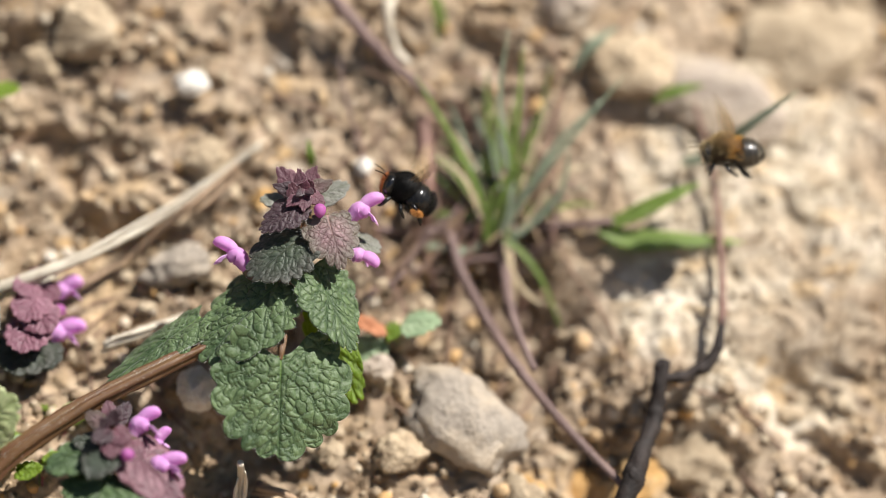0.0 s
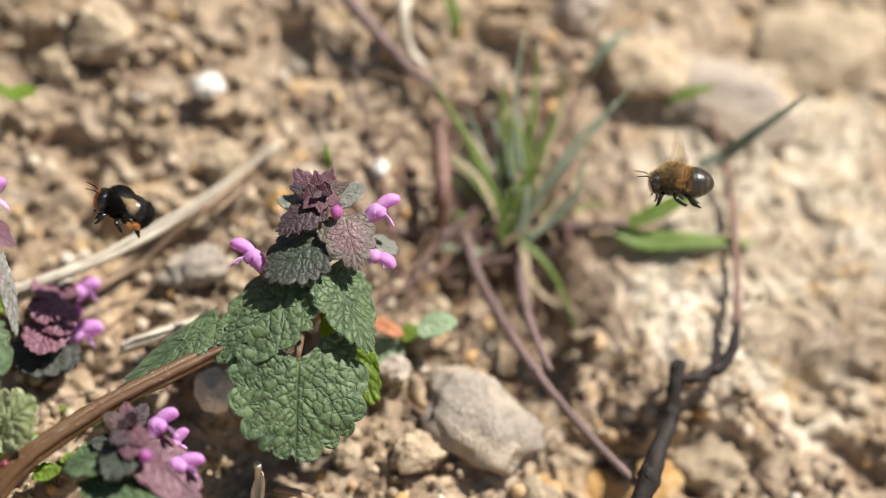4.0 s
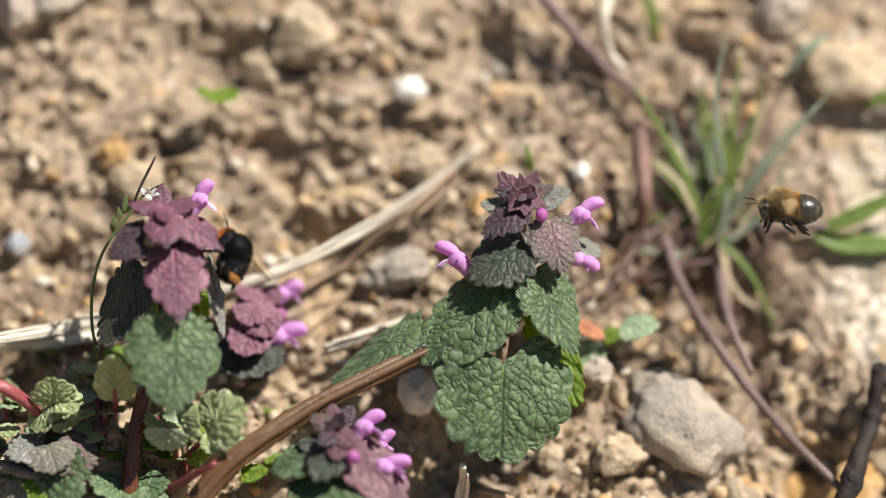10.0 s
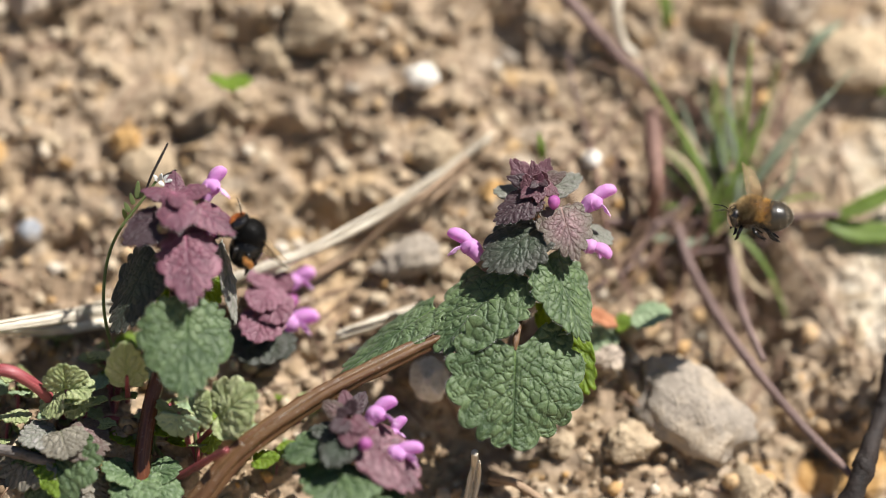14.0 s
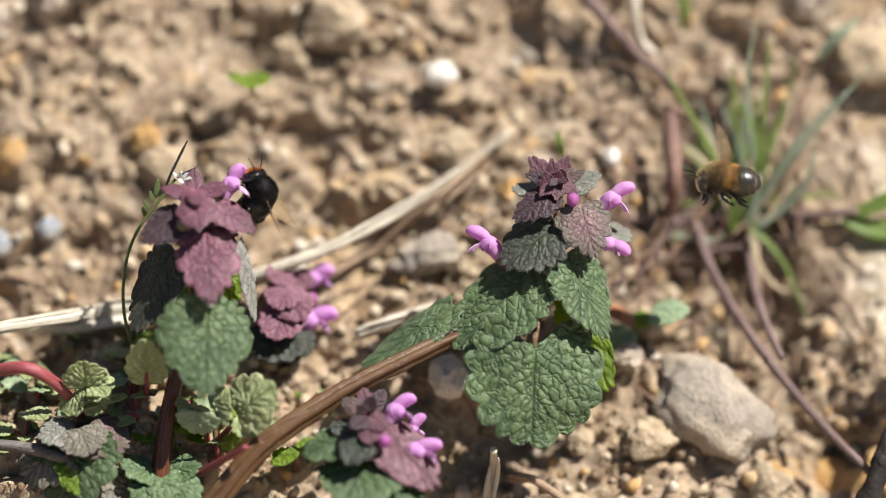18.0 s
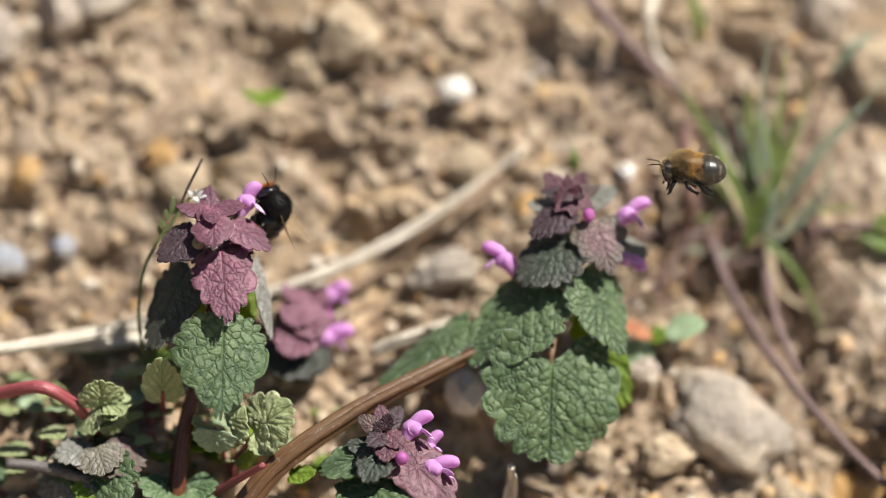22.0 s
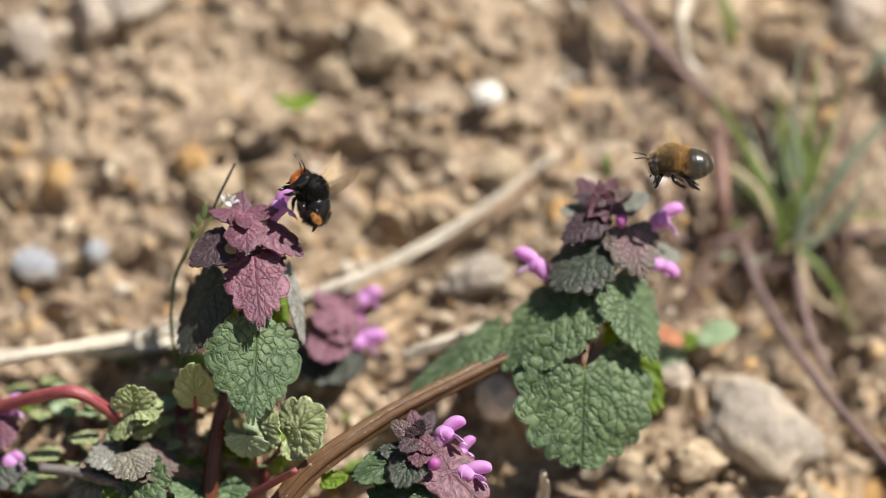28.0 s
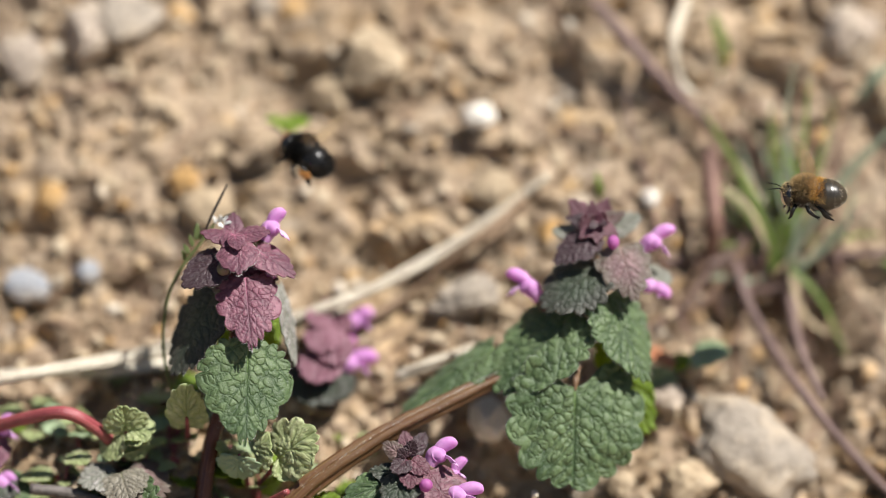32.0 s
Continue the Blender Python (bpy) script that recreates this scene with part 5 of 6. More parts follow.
strand("twig", [(0.1013, 0.1774, 0.0042), (0.1015, 0.1805, 0.0039), (0.1019, 0.1920, 0.0009), (0.1009, 0.2094, -0.0015), (0.0974, 0.2247, 0.0004)], [0.85, 0.75, 0.7, 0.65, 0.4], "twig_red", "thin pinkish tip of a dark twig", "twig", wobble=0.3, sides=10, knots=(0.3, 0.55))
strand("runner", [(0.0469, 0.1993, -0.0030), (0.0495, 0.1894, -0.0008), (0.0544, 0.1804, -0.0022), (0.0607, 0.1681, 0.0049), (0.0721, 0.1548, 0.0019), (0.0830, 0.1430, 0.0037)], [1.0, 1.15, 1.05, 1.0, 0.9, 0.85], "vine", "mauve-brown trailing runner stem", "runner", knots=(0.3, 0.6, 0.85))
strand("runner", [(0.0581, 0.2000, -0.0051), (0.0584, 0.1902, -0.0042), (0.0597, 0.1796, 0.0007), (0.0637, 0.1684, 0.0039)], [0.9, 1.05, 1.0, 0.7], "vine", "mauve-brown trailing runner stem", "runner", knots=(0.3, 0.6, 0.85))
strand("runner", [(0.0318, 0.1987, -0.0010), (0.0482, 0.1990, -0.0039), (0.0632, 0.2001, -0.0049), (0.0803, 0.2001, -0.0010)], [0.9, 1.0, 1.0, 0.8], "vine", "thin creeping stem at the foot of the grass", "runner", knots=(0.3, 0.6, 0.85))
strand("runner", [(0.0181, 0.2521, 0.0067), (0.0261, 0.2425, 0.0063), (0.0343, 0.2336, 0.0034), (0.0437, 0.2264, -0.0005)], [1.2, 1.4, 1.3, 1.0], "vine", "thin brown creeping stem on the soil", "runner", knots=(0.3, 0.6, 0.85))
strand("stick", [(0.0420, 0.2209, 0.0038), (0.0421, 0.2140, 0.0047), (0.0425, 0.2054, 0.0058), (0.0421, 0.2000, -0.0008)], [1.6, 1.8, 1.7, 1.3], "twig_red", "reddish brown stick standing in the grass", "stick")


# ---- grass ----
def blade(parent, line, width, material="grass", fold=0.25, name="blade"):
    pts = catmull(line, 8)
    count = len(pts)
    verts, faces = [], []
    for i, p in enumerate(pts):
        v = i / (count - 1)
        along = (pts[min(i + 1, count - 1)] - pts[max(i - 1, 0)]).normalized()
        side = along.cross(Vector((0, -1, 0.35))).normalized()
        up = side.cross(along)
        w = width * 0.5 * min(1.0, 0.55 + 1.2 * v) * (1 - v ** 3) + 0.05
        for h in (-1, -0.5, 0, 0.5, 1):
            verts.append((p + side * (h * w) + up * (fold * w * abs(h))) * MM)
    for i in range(count - 1):
        for k in range(4):
            a = i * 5 + k
            faces.append((a, a + 1, a + 6, a + 5))
    ob = link_mesh(name, verts, faces, M[material], parent)
    thick = ob.modifiers.new("thickness", "SOLIDIFY")
    thick.thickness = 0.0002
    return ob


tuft = plant_at("grass_tuft", 0.0567, 0.1971, -0.0035, "tuft of green grass with some greyish and dry blades", "grass")
GRASS = [
    (((0, -0, 0.6), (2.5, -6.6, 10.5), (4.1, -15.3, 23.4), (5.1, -22.1, 39)), 3.0, "grass"),
    (((-1.2, -1, 1.2), (-4.5, -7.6, 11.7), (-10.7, -13.3, 23.5), (-16.5, -15.2, 33.1)), 2.8, "grass"),
    (((1.2, -1, 1.2), (7.7, -7.6, 11.7), (17.4, -13.3, 23.5), (25.7, -15.2, 33.1)), 2.6, "grass_grey"),
    (((0.6, -1, 1.2), (6.4, -8.6, 10.5), (12.4, -14.4, 19.9), (21, -17.2, 28.2)), 2.6, "grass_grey"),
    (((-0.6, -1, 1.2), (1.6, -9.7, 9.3), (2.8, -16.3, 17.4), (-1.4, -20.1, 26.9)), 2.4, "grass"),
    (((-1.7, -2, -0), (-0.3, -9.7, 6.9), (3.8, -15.4, 13.9), (6.1, -20.2, 19.7)), 2.2, "grass"),
    (((1, -2.5, 0.6), (2.9, -8.6, 10.5), (0.6, -15.3, 28.3), (2.2, -21.1, 42.7)), 2.8, "grass_grey"),
    (((2.8, -2, -0), (8.6, -5.8, 4.6), (13.2, -10.6, 10.5), (14.6, -15.3, 18.6)), 2.8, "grass_grey"),
    (((-2.3, -0.5, 0.6), (-4.1, -5.8, 7), (-6.9, -8.6, 12.9), (-12, -10.5, 17.6)), 2.2, "grass_dry"),
    (((1.5, -4, -0), (4.8, -4.1, -2.3), (9.1, -3.3, -8.1), (13.3, 1.1, -18.4)), 2.6, "grass"),
    (((1.5, -4, -0), (2.9, -3.2, -5.8), (6.8, -0.5, -11.5), (12, 1.4, -13.8)), 2.0, "grass_dry"),
    (((-1.8, -3.5, -0.6), (-2.4, -7.9, 2.3), (-1.2, -13.6, 9.2), (1.3, -16.5, 12.7)), 2.4, "grass"),
    (((-3.6, -1, -1.2), (-7.2, -2.1, -2.3), (-12.5, -3, -1.2), (-17.7, -2.1, -2.3)), 3.4, "grass_grey"),
    (((2.6, -3.5, -0.6), (3.3, -2.4, -9.2), (3.3, -0.7, -16.1)), 2.4, "grass_dry"),
    (((4.1, -1, 1.2), (11.4, -4.7, 10.6), (15.1, -5.6, 14.1), (20, -4.6, 15.3)), 2.0, "grass_dry"),
]
rng = random.Random(12)
for k in range(46):
    a = rng.uniform(-1.35, 1.25)
    reach, rise = rng.uniform(4, 24), rng.uniform(10, 40)
    foot = Vector((rng.uniform(-4, 5), rng.uniform(-2, 3), 0))
    top = foot + Vector((math.sin(a) * reach, rng.uniform(-3, 6), math.cos(a) * rise))
    GRASS.append(((foot, foot.lerp(top, 0.4) + Vector((0, 0, 2.5)), foot.lerp(top, 0.75) + Vector((0, 0, 2)), top), rng.uniform(0.7, 1.9), rng.choice(("grass", "grass", "grass", "grass_grey", "grass_grey", "grass_dry"))))
for line, w, mat in GRASS:
    blade(tuft, [(p[0], p[1] * 0.35, p[2]) for p in line], w * 0.42, mat)
side_tuft = plant_at("grass_tuft", 0.0787, 0.1988, -0.0028, "broad bright green grass blades on pale clay", "grass")
for line, w, mat in ((((-0.6, -0, 0.6), (6.2, -4.9, 3.5), (13.1, -7.7, 6.9), (19.1, -7.9, 9.6)), 3.6, "grass"), (((-1.2, -0.5, 0.6), (4.8, -2.5, -1.8), (15, -4.4, -2), (28.2, -4, -2.4)), 4.6, "grass")):
    blade(side_tuft, [(p[0], p[1] * 0.45, p[2]) for p in line], w, mat)
far_tuft = plant_at("grass_tuft", 0.0944, 0.2120, -0.0010, "single grass blades behind the clay", "grass")
for line, w, mat in ((((0.2, 1.5, 0.6), (5.9, -2, 2.4), (12.7, -8.3, 7.6), (22.1, -14, 14.6)), 2.6, "grass_grey"), (((-5.5, 2.9, 13.5), (-0.8, 1.4, 15.3), (4.6, 0.4, 16.5)), 2.4, "grass"),
                     (((-21.8, 3.8, 19.7), (-18, 1.8, 24.6), (-12.7, 2.5, 28.5)), 2.2, "grass_grey"), (((-51.1, 5.1, 37.6), (-48.8, 7.3, 30), (-50.2, 9.4, 25)), 2.4, "grass"),
                     (((-75, -9.8, -0.2), (-75.3, -11.7, 2.1), (-75.8, -12.2, 5.1)), 1.6, "grass")):
    blade(far_tuft, line, w, mat)

# dead stems matted round the grass
mat_at = (0.0546, 0.2001)
dead_mat = new("dry_grass_mat")
dead_mat.matrix_world = Matrix.Translation(on_bank(*mat_at))
dead_mat.empty_display_size = 0.01
tagged(dead_mat, "matted dead brown stems round the foot of the grass", "dry grass")
rng = random.Random(31)
for k in range(46):
    u, s = mat_at[0] + rng.gauss(-0.003, 0.010), mat_at[1] + rng.gauss(0.002, 0.013)
    a, reach = rng.gauss(1.4, 0.7), rng.uniform(0.008, 0.024)
    line = []
    for i in range(5):
        q = (i - 2) / 2
        x, y = u + math.cos(a) * reach * q + rng.uniform(-0.0015, 0.0015), s + math.sin(a) * reach * q
        line.append(((BANK @ Vector((x, y, float(soil_height(x, y)) + 0.0010 + 0.004 * rng.random()))) - dead_mat.location) / MM)
    tube("dry_stem", line, [0.2, 0.4, 0.4, 0.2], rng.choice(("rootlet", "rootlet", "vine", "twig_red", "brown_straw")), dead_mat, sides=6, per=5, wobble=0.3)

# ---- stones ----
for k, (u, s, size, mat, label, turn) in enumerate((
        (-0.005, 0.2278, (6.6, 5.3, 4.3), "stone_white", "smooth white pebble on the soil", 0), (-0.0035, 0.1640, (7.1, 8, 6.5), "stone_white", "round white pebble beside the leaf", 20),
        (0.033, 0.1687, (7, 4.9, 3.6), "stone_pink", "flat cream pebble near the leaf", 5), (0.0492, 0.1592, (23, 17.5, 8), "stone_grey", "large rough grey stone on the soil", -38),
        (-0.0068, 0.1905, (14.8, 8, 5.9), "stone_grey", "flat grey-brown stone under a dry stalk", 8), (-0.0653, 0.2147, (6.3, 6, 4.8), "stone_ochre", "small ochre pebble on the soil", 0),
        (0.1203, 0.2406, (27.3, 26.4, 9.5), "stone_tan", "big yellowish brown stone in the soil", 20), (0.1015, 0.2271, (28.5, 15, 6), "stone_pink", "long pinkish grey stone in pale clay", -25),
        (0.009, 0.2043, (4.9, 5.2, 3.9), "stone_ochre", "small ochre pebble on the soil", 0), (0.0297, 0.211, (3.5, 3.7, 2.9), "stone_white", "small white pebble on the soil", 0),
        (0.0709, 0.2472, (11.1, 11.2, 7.4), "stone_pink", "pale pinkish stone higher up the bank", 0), (-0.0984, 0.2406, (10.3, 11.9, 7.5), "stone_pink", "angular cream stone on dry soil", 40),
        (-0.0849, 0.246, (13, 11.7, 8.4), "stone_pink", "pinkish grey stone on dry soil", 10), (-0.0975, 0.1938, (8.9, 6.4, 4.9), "stone_blue", "smooth blue-grey pebble on the soil", -10),
        (-0.0854, 0.1967, (5.9, 5.3, 3.9), "stone_blue", "small blue-grey pebble on the soil", 0), (0.0851, 0.1471, (13.3, 10.4, 7.1), "stone_ochre", "rusty yellow stone in the soil", 30),
        (0.0741, 0.1466, (10.2, 8.6, 6.1), "stone_ochre", "rusty yellow stone in the soil", 60), (0.0604, 0.1434, (9.2, 8.5, 6.1), "stone_tan", "rough tan stone on dry soil", 15),
        (0.0369, 0.1516, (9.1, 8.5, 6.1), "stone_tan", "tan stone below the grey one", 35), (0.0228, 0.152, (6.1, 5.8, 4.1), "stone_tan", "tan lump of dry clay", 70),
        (-0.0354, 0.2335, (8.5, 7.9, 5.7), "stone_tan", "pale tan stone on dry soil", 0), (-0.0277, 0.2397, (15, 12.6, 7.5), "stone_tan", "rounded tan clod of dry soil", 30), (-0.0016, 0.2127, (11.6, 9.2, 6.7), "stone_tan", "rounded tan clod of dry soil", 0),
        (0.0368, 0.1766, (6, 6.5, 5), "stone_tan", "small buff pebble on the soil", 0), (-0.0783, 0.2494, (14.9, 11.7, 8.4), "stone_grey", "grey stone on dry soil", 0), (0.0833, 0.2333, (18.9, 13.1, 8.5), "stone_tan", "rough tan stone on dry soil", 0),
        (-0.0094, 0.1496, (9.2, 8.6, 6.1), "stone_tan", "brown clod of dry soil", 0), (-0.0605, 0.2092, (10.6, 7.6, 4.8), "stone_tan", "flat tan clod of dry soil", 0), (0.0974, 0.153, (16.3, 13.5, 9.2), "stone_tan", "rough tan stone on dry soil", 0))):
    stone("stone", u, s, size, mat, label, 40 + k, turn=turn, cuts=2 if size[0] > 22 or mat == "stone_white" else 5, rough=0.35 if mat in ("stone_white", "stone_blue") else 0.6 if size[0] > 22 else 1.0, sink=-0.35 if mat == "stone_white" and size[0] < 8 else 0.0 if label.startswith("flat cream") else 0.36 if size[0] > 22 else 0.22)
dead = plant_at("dead_leaf", 0.0312, 0.1762, 0.0027, "rust-brown curled dead leaf on the soil", "leaf")
leaf_blade(dead, "dead_leaf", (-3.2, 0, 2.9), (3, -3, 0.1), 4.5, (0, -0.8, 0.8), teeth=5, seed=91, rings=8, curl=0.5)


def scatter_pebbles():
    """Loose pebbles and clods, each an object on one of a few shared meshes."""
    rng = random.Random(4)
    kinds = []
    verts, faces = ico(2)
    for k in range(8):
        shape = rough_ball(verts, 200 + k, 0.9, 9) * np.array([0.0005, 0.0004, 0.00032])
        for mat in ("stone_tan", "stone_tan", "stone_grey", "stone_ochre") if k < 6 else ("stone_tan", "stone_tan"):
            me = bpy.data.meshes.new("pebble")
            me.from_pydata([tuple(v) for v in shape], [], faces)
            me.polygons.foreach_set("use_smooth", [True] * len(me.polygons))
            me.materials.append(M[mat])
            kinds.append((me, mat))
    words = {"stone_tan": "tan lump of dry soil", "stone_grey": "rough grey-brown pebble on dry soil", "stone_ochre": "rough ochre pebble on dry soil", "stone_white": "whitish pebble lying on dry soil"}
    for i in range(70):
        u, s = rng.uniform(-0.14, 0.15), rng.uniform(0.130, 0.265)
        size = rng.choice((3.0, 3.5, 4.5, 6.0, 8.0)) * rng.uniform(0.8, 1.2)
        me, mat = rng.choice(kinds)
        if ((u - CLAY[0]) / 0.045) ** 2 + ((s - CLAY[1]) / 0.04) ** 2 < 1:
            continue
        ob = new("pebble", me)
        ob.matrix_world = Matrix.Translation(on_bank(u, s, size * 0.06 * MM)) @ pose(0, 0, 0, SLOPE, 0, 0) @ pose(0, 0, 0, rng.uniform(-25, 25), rng.uniform(-25, 25), rng.uniform(0, 360)) @ Matrix.Diagonal((size, size, size, 1))
        tagged(ob, words[mat], "pebble", "pebbles on the bank")


def scatter_crumbs():
    """Uncounted crumbs of soil, one sheet of small lumps."""
    rng = np.random.RandomState(9)
    bv, bf = ico(1)
    bf = np.array(bf)
    count = 9000
    u, s = rng.uniform(-0.17, 0.17, count), rng.uniform(0.12, 0.28, count)
    size = 0.0007 * rng.pareto(2.0, count).clip(0, 2.2) + 0.0003
    bare = ((u - CLAY[0]) / 0.045) ** 2 + ((s - CLAY[1]) / 0.04) ** 2 < 1
    size[bare] *= 0.35
    h = soil_height(u, s)
    verts = np.empty((count, len(bv), 3))
    for i in range(count):
        shape = bv * (1 + rng.uniform(-0.35, 0.35, (len(bv), 1))) * rng.uniform(0.6, 1.2, 3) * size[i]
        a = rng.uniform(0, 6.28)
        shape = shape @ np.array([[math.cos(a), -math.sin(a), 0], [math.sin(a), math.cos(a), 0], [0, 0, 1]])
        verts[i] = shape + (u[i], s[i], h[i] + size[i] * 0.3)
    faces = (bf[None] + (np.arange(count) * len(bv))[:, None, None]).reshape(-1, 3)
    me = bpy.data.meshes.new("soil_crumbs")
    flat = verts.reshape(-1, 3)
    me.vertices.add(len(flat))
    me.vertices.foreach_set("co", flat.ravel())
    me.loops.add(faces.size)
    me.loops.foreach_set("vertex_index", faces.ravel())
    me.polygons.add(len(faces))
    me.polygons.foreach_set("loop_start", np.arange(len(faces)) * 3)
    me.polygons.foreach_set("use_smooth", np.ones(len(faces), dtype=bool))
    me.update(calc_edges=True)
    me.materials.append(M["crumbs"])
    ob = new("soil_crumbs", me)
    ob.matrix_world = BANK
    tagged(ob, "loose crumbs of dry soil and grit", "soil", kind="stuff")


def scatter_rootlets():
    """Uncounted bits of dead root and stem lying on the soil, one mesh."""
    rng = random.Random(77)
    verts, faces = [], []
    for k in range(150):
        u, s = rng.uniform(-0.15, 0.12), rng.uniform(0.135, 0.265)
        if ((u - CLAY[0]) / 0.045) ** 2 + ((s - CLAY[1]) / 0.04) ** 2 < 1:
            continue
        a, reach, bow = rng.uniform(0, math.pi), rng.uniform(0.004, 0.014), rng.uniform(-0.3, 0.3)
        line = []
        for i in range(4):
            q = (i - 1.5) / 1.5
            x, y = u + (math.cos(a) * q - math.sin(a) * bow * q * q) * reach, s + (math.sin(a) * q + math.cos(a) * bow * q * q) * reach
            line.append(Vector((x, y, float(soil_height(x, y)) + 0.0005)) / MM)
        thick = rng.uniform(0.18, 0.5)
        tv, tf = tube_mesh(line, [thick * 0.5, thick, thick, thick * 0.5], sides=6, per=4, wobble=0.3, seed=k)[:2]
        base = len(verts)
        verts += [tuple(v) for v in tv]
        faces += [tuple(i + base for i in f) for f in tf]
    ob = link_mesh("rootlets", verts, faces, M["rootlet"])
    ob.matrix_world = BANK
    tagged(ob, "bits of dead brown root and stem on the soil", "plant litter", kind="stuff")


scatter_pebbles()
scatter_crumbs()
scatter_rootlets()


# ---- the bees: x ahead, y to their left, z up, mm ----
def lump(name, at, size, material, parent, label="", bend=0.0, rings=14, segs=18, ahead=0.0):
    """An egg-shaped body part; ahead swells its front."""
    bv, bf = ball(rings, segs)
    verts = []
    for x, y, z in bv:
        swell = 1 + ahead * x
        verts.append((Vector(at) + Vector((x * size[0] * 0.5, y * size[1] * 0.5 * swell, z * size[2] * 0.5 * swell + bend * x * x))) * MM)
    return link_mesh(name, verts, bf, M[material], parent, label)


def skin_spots(at, size, count, seed, keep):
    rng = random.Random(seed)
    spots = []
    while len(spots) < count:
        d = Vector([rng.gauss(0, 1) for _ in range(3)]).normalized()
        if keep(d):
            p = Vector(at) + Vector((d.x * size[0] * 0.5, d.y * size[1] * 0.5, d.z * size[2] * 0.5))
            spots.append((p, Vector((d.x / size[0], d.y / size[1], d.z / size[2])).normalized()))
    return spots


def wing_mesh(length, width):
    outline = []
    for k in range(25):
        v = k / 24
        w = width * math.sin(math.pi * min(1, 0.03 + v ** 0.75 * 0.97)) ** 0.75
        outline.append((v * length, w))
    verts, faces = [], []
    for v, w in outline:
        for h in (0, 0.33, 0.66, 1.0):
            verts.append(Vector((-(h * w) + 0.12 * v, v, 0.10 * math.sin(h * 9) + 0.06 * math.sin(v * 3))) * MM)
    for i in range(24):
        for k in range(3):
            a = i * 4 + k
            faces.append((a, a + 1, a + 5, a + 4))
    return verts, faces


def bee(name, label, male):
    """A hairy-footed flower bee of about 13 mm."""
    body = new(name)
    body.empty_display_size = 0.005
    body.scale = (1.05, 1.05, 1.05) if male else (1.08, 1.08, 1.08)
    tagged(body, label, "bee")
    fur = "fur_brown" if male else "fur_black"
    thorax = lump("thorax", (1.1, 0, 0.3), (6.6, 5.9, 5.8), "fur_umber" if male else fur, body, "furry thorax")
    core, span = (1.3, 0, 0.3), (5.6, 5.8, 5.6)
    if male:
        lot = random.Random(5)
        hairs("thorax_fur", skin_spots(core, span, 8200, 1, lambda d: d.z + 0.2 * lot.gauss(0, 1) > 0.05), 0.7, 0.026, "fur_brown", thorax, 1, (-0.3, 0, 0))
        hairs("collar_fur", skin_spots(core, span, 5600, 11, lambda d: d.z + 0.2 * lot.gauss(0, 1) < 0.5 and d.x > -0.45), 0.7, 0.03, "fur_umber", thorax, 11, (-0.3, 0, -0.1))
        hairs("mantle_fur", skin_spots(core, span, 4200, 12, lambda d: d.x + 0.15 * lot.gauss(0, 1) < -0.25 and d.z > -0.45), 0.8, 0.032, "fur_gold", thorax, 12, (-0.5, 0, 0))
        hairs("flank_fur", skin_spots((1.3, 0, 0.2), span, 700, 2, lambda d: d.z < -0.5), 0.75, 0.035, "fur_pale", thorax, 2, (-0.3, 0, -0.2))
    else:
        hairs("thorax_fur", skin_spots(core, span, 9500, 1, lambda d: True), 0.6, 0.03, fur, thorax, 1, (-0.3, 0, 0))
    head = lump("head", (4.7, 0, -0.4), (2.9, 4.9, 4.5), "cuticle", body, "broad dark head")
    hairs("head_fur", skin_spots((4.7, 0, -0.4), (2.8, 4.8, 4.4), 1100, 3, lambda d: d.z > 0.1 or d.x < 0), 0.5, 0.035, fur, head, 3)
    lump("face", (5.45, 0, -0.7), (1.7, 3.2, 3.2), "face_pale" if male else "face_rust", head, "cream face" if male else "rusty haired face")
    if not male:
        hairs("face_fur", skin_spots((4.9, 0, -0.3), (2.8, 3.6, 4.4), 1000, 4, lambda d: d.x > 0.5), 0.3, 0.03, "face_rust", head, 4)
    for y in (-1, 1):
        lump("eye", (4.85, y * 1.85, -0.3), (1.5, 1.2, 2.8), "eye", head, "glossy dark eye")
        tube("antenna", [(5.5, y * 0.6, 0.4), (6.2, y * 1.2, 1.2), (7.0, y * 1.7, 1.5), (8.4, y * 2.5, 1.7)], [0.12, 0.10, 0.11, 0.08], "cuticle", head, per=5, sides=7)
    tube("tongue", [(5.5, 0, -1.9), (5.7, 0, -2.4), (6.0, 0, -2.8)], [0.3, 0.22, 0.1], "cuticle", head, per=4, sides=7)
    back, low = (-2.9, -1.0) if male else (-1.9, -0.6)
    abdomen = lump("abdomen", (back, 0, low), (7.4 if male else 6.6, 6.3, 5.9), "chitin_grey" if male else "cuticle", body, "rounded segmented abdomen", bend=-0.5, rings=22, segs=26, ahead=0.12)
    for k in range(5):
        x0 = back + 2.1 - (1.14 if male else 1.0) * k
        bv, bf = [], []
        for i in range(4):
            for j in range(28):
                a = 2 * math.pi * j / 28
                x = x0 - 0.36 * i
                q = (x - back) / (3.7 if male else 3.3)
                r = math.sqrt(max(0.02, 1 - q * q)) * (1 + 0.12 * q)
                lift = 0.09 * (i / 3) * (1 if i < 3 else 0.2)
                bv.append(Vector((x, math.cos(a) * (3.15 * r + lift), low + math.sin(a) * (2.95 * r + lift) - 0.5 * q * q)) * MM)
        for i in range(3):
            for j in range(28):
                bf.append((i * 28 + j, i * 28 + (j + 1) % 28, (i + 1) * 28 + (j + 1) % 28, (i + 1) * 28 + j))
        link_mesh("tergite", bv, bf, M["chitin_grey" if male else "cuticle"], abdomen)
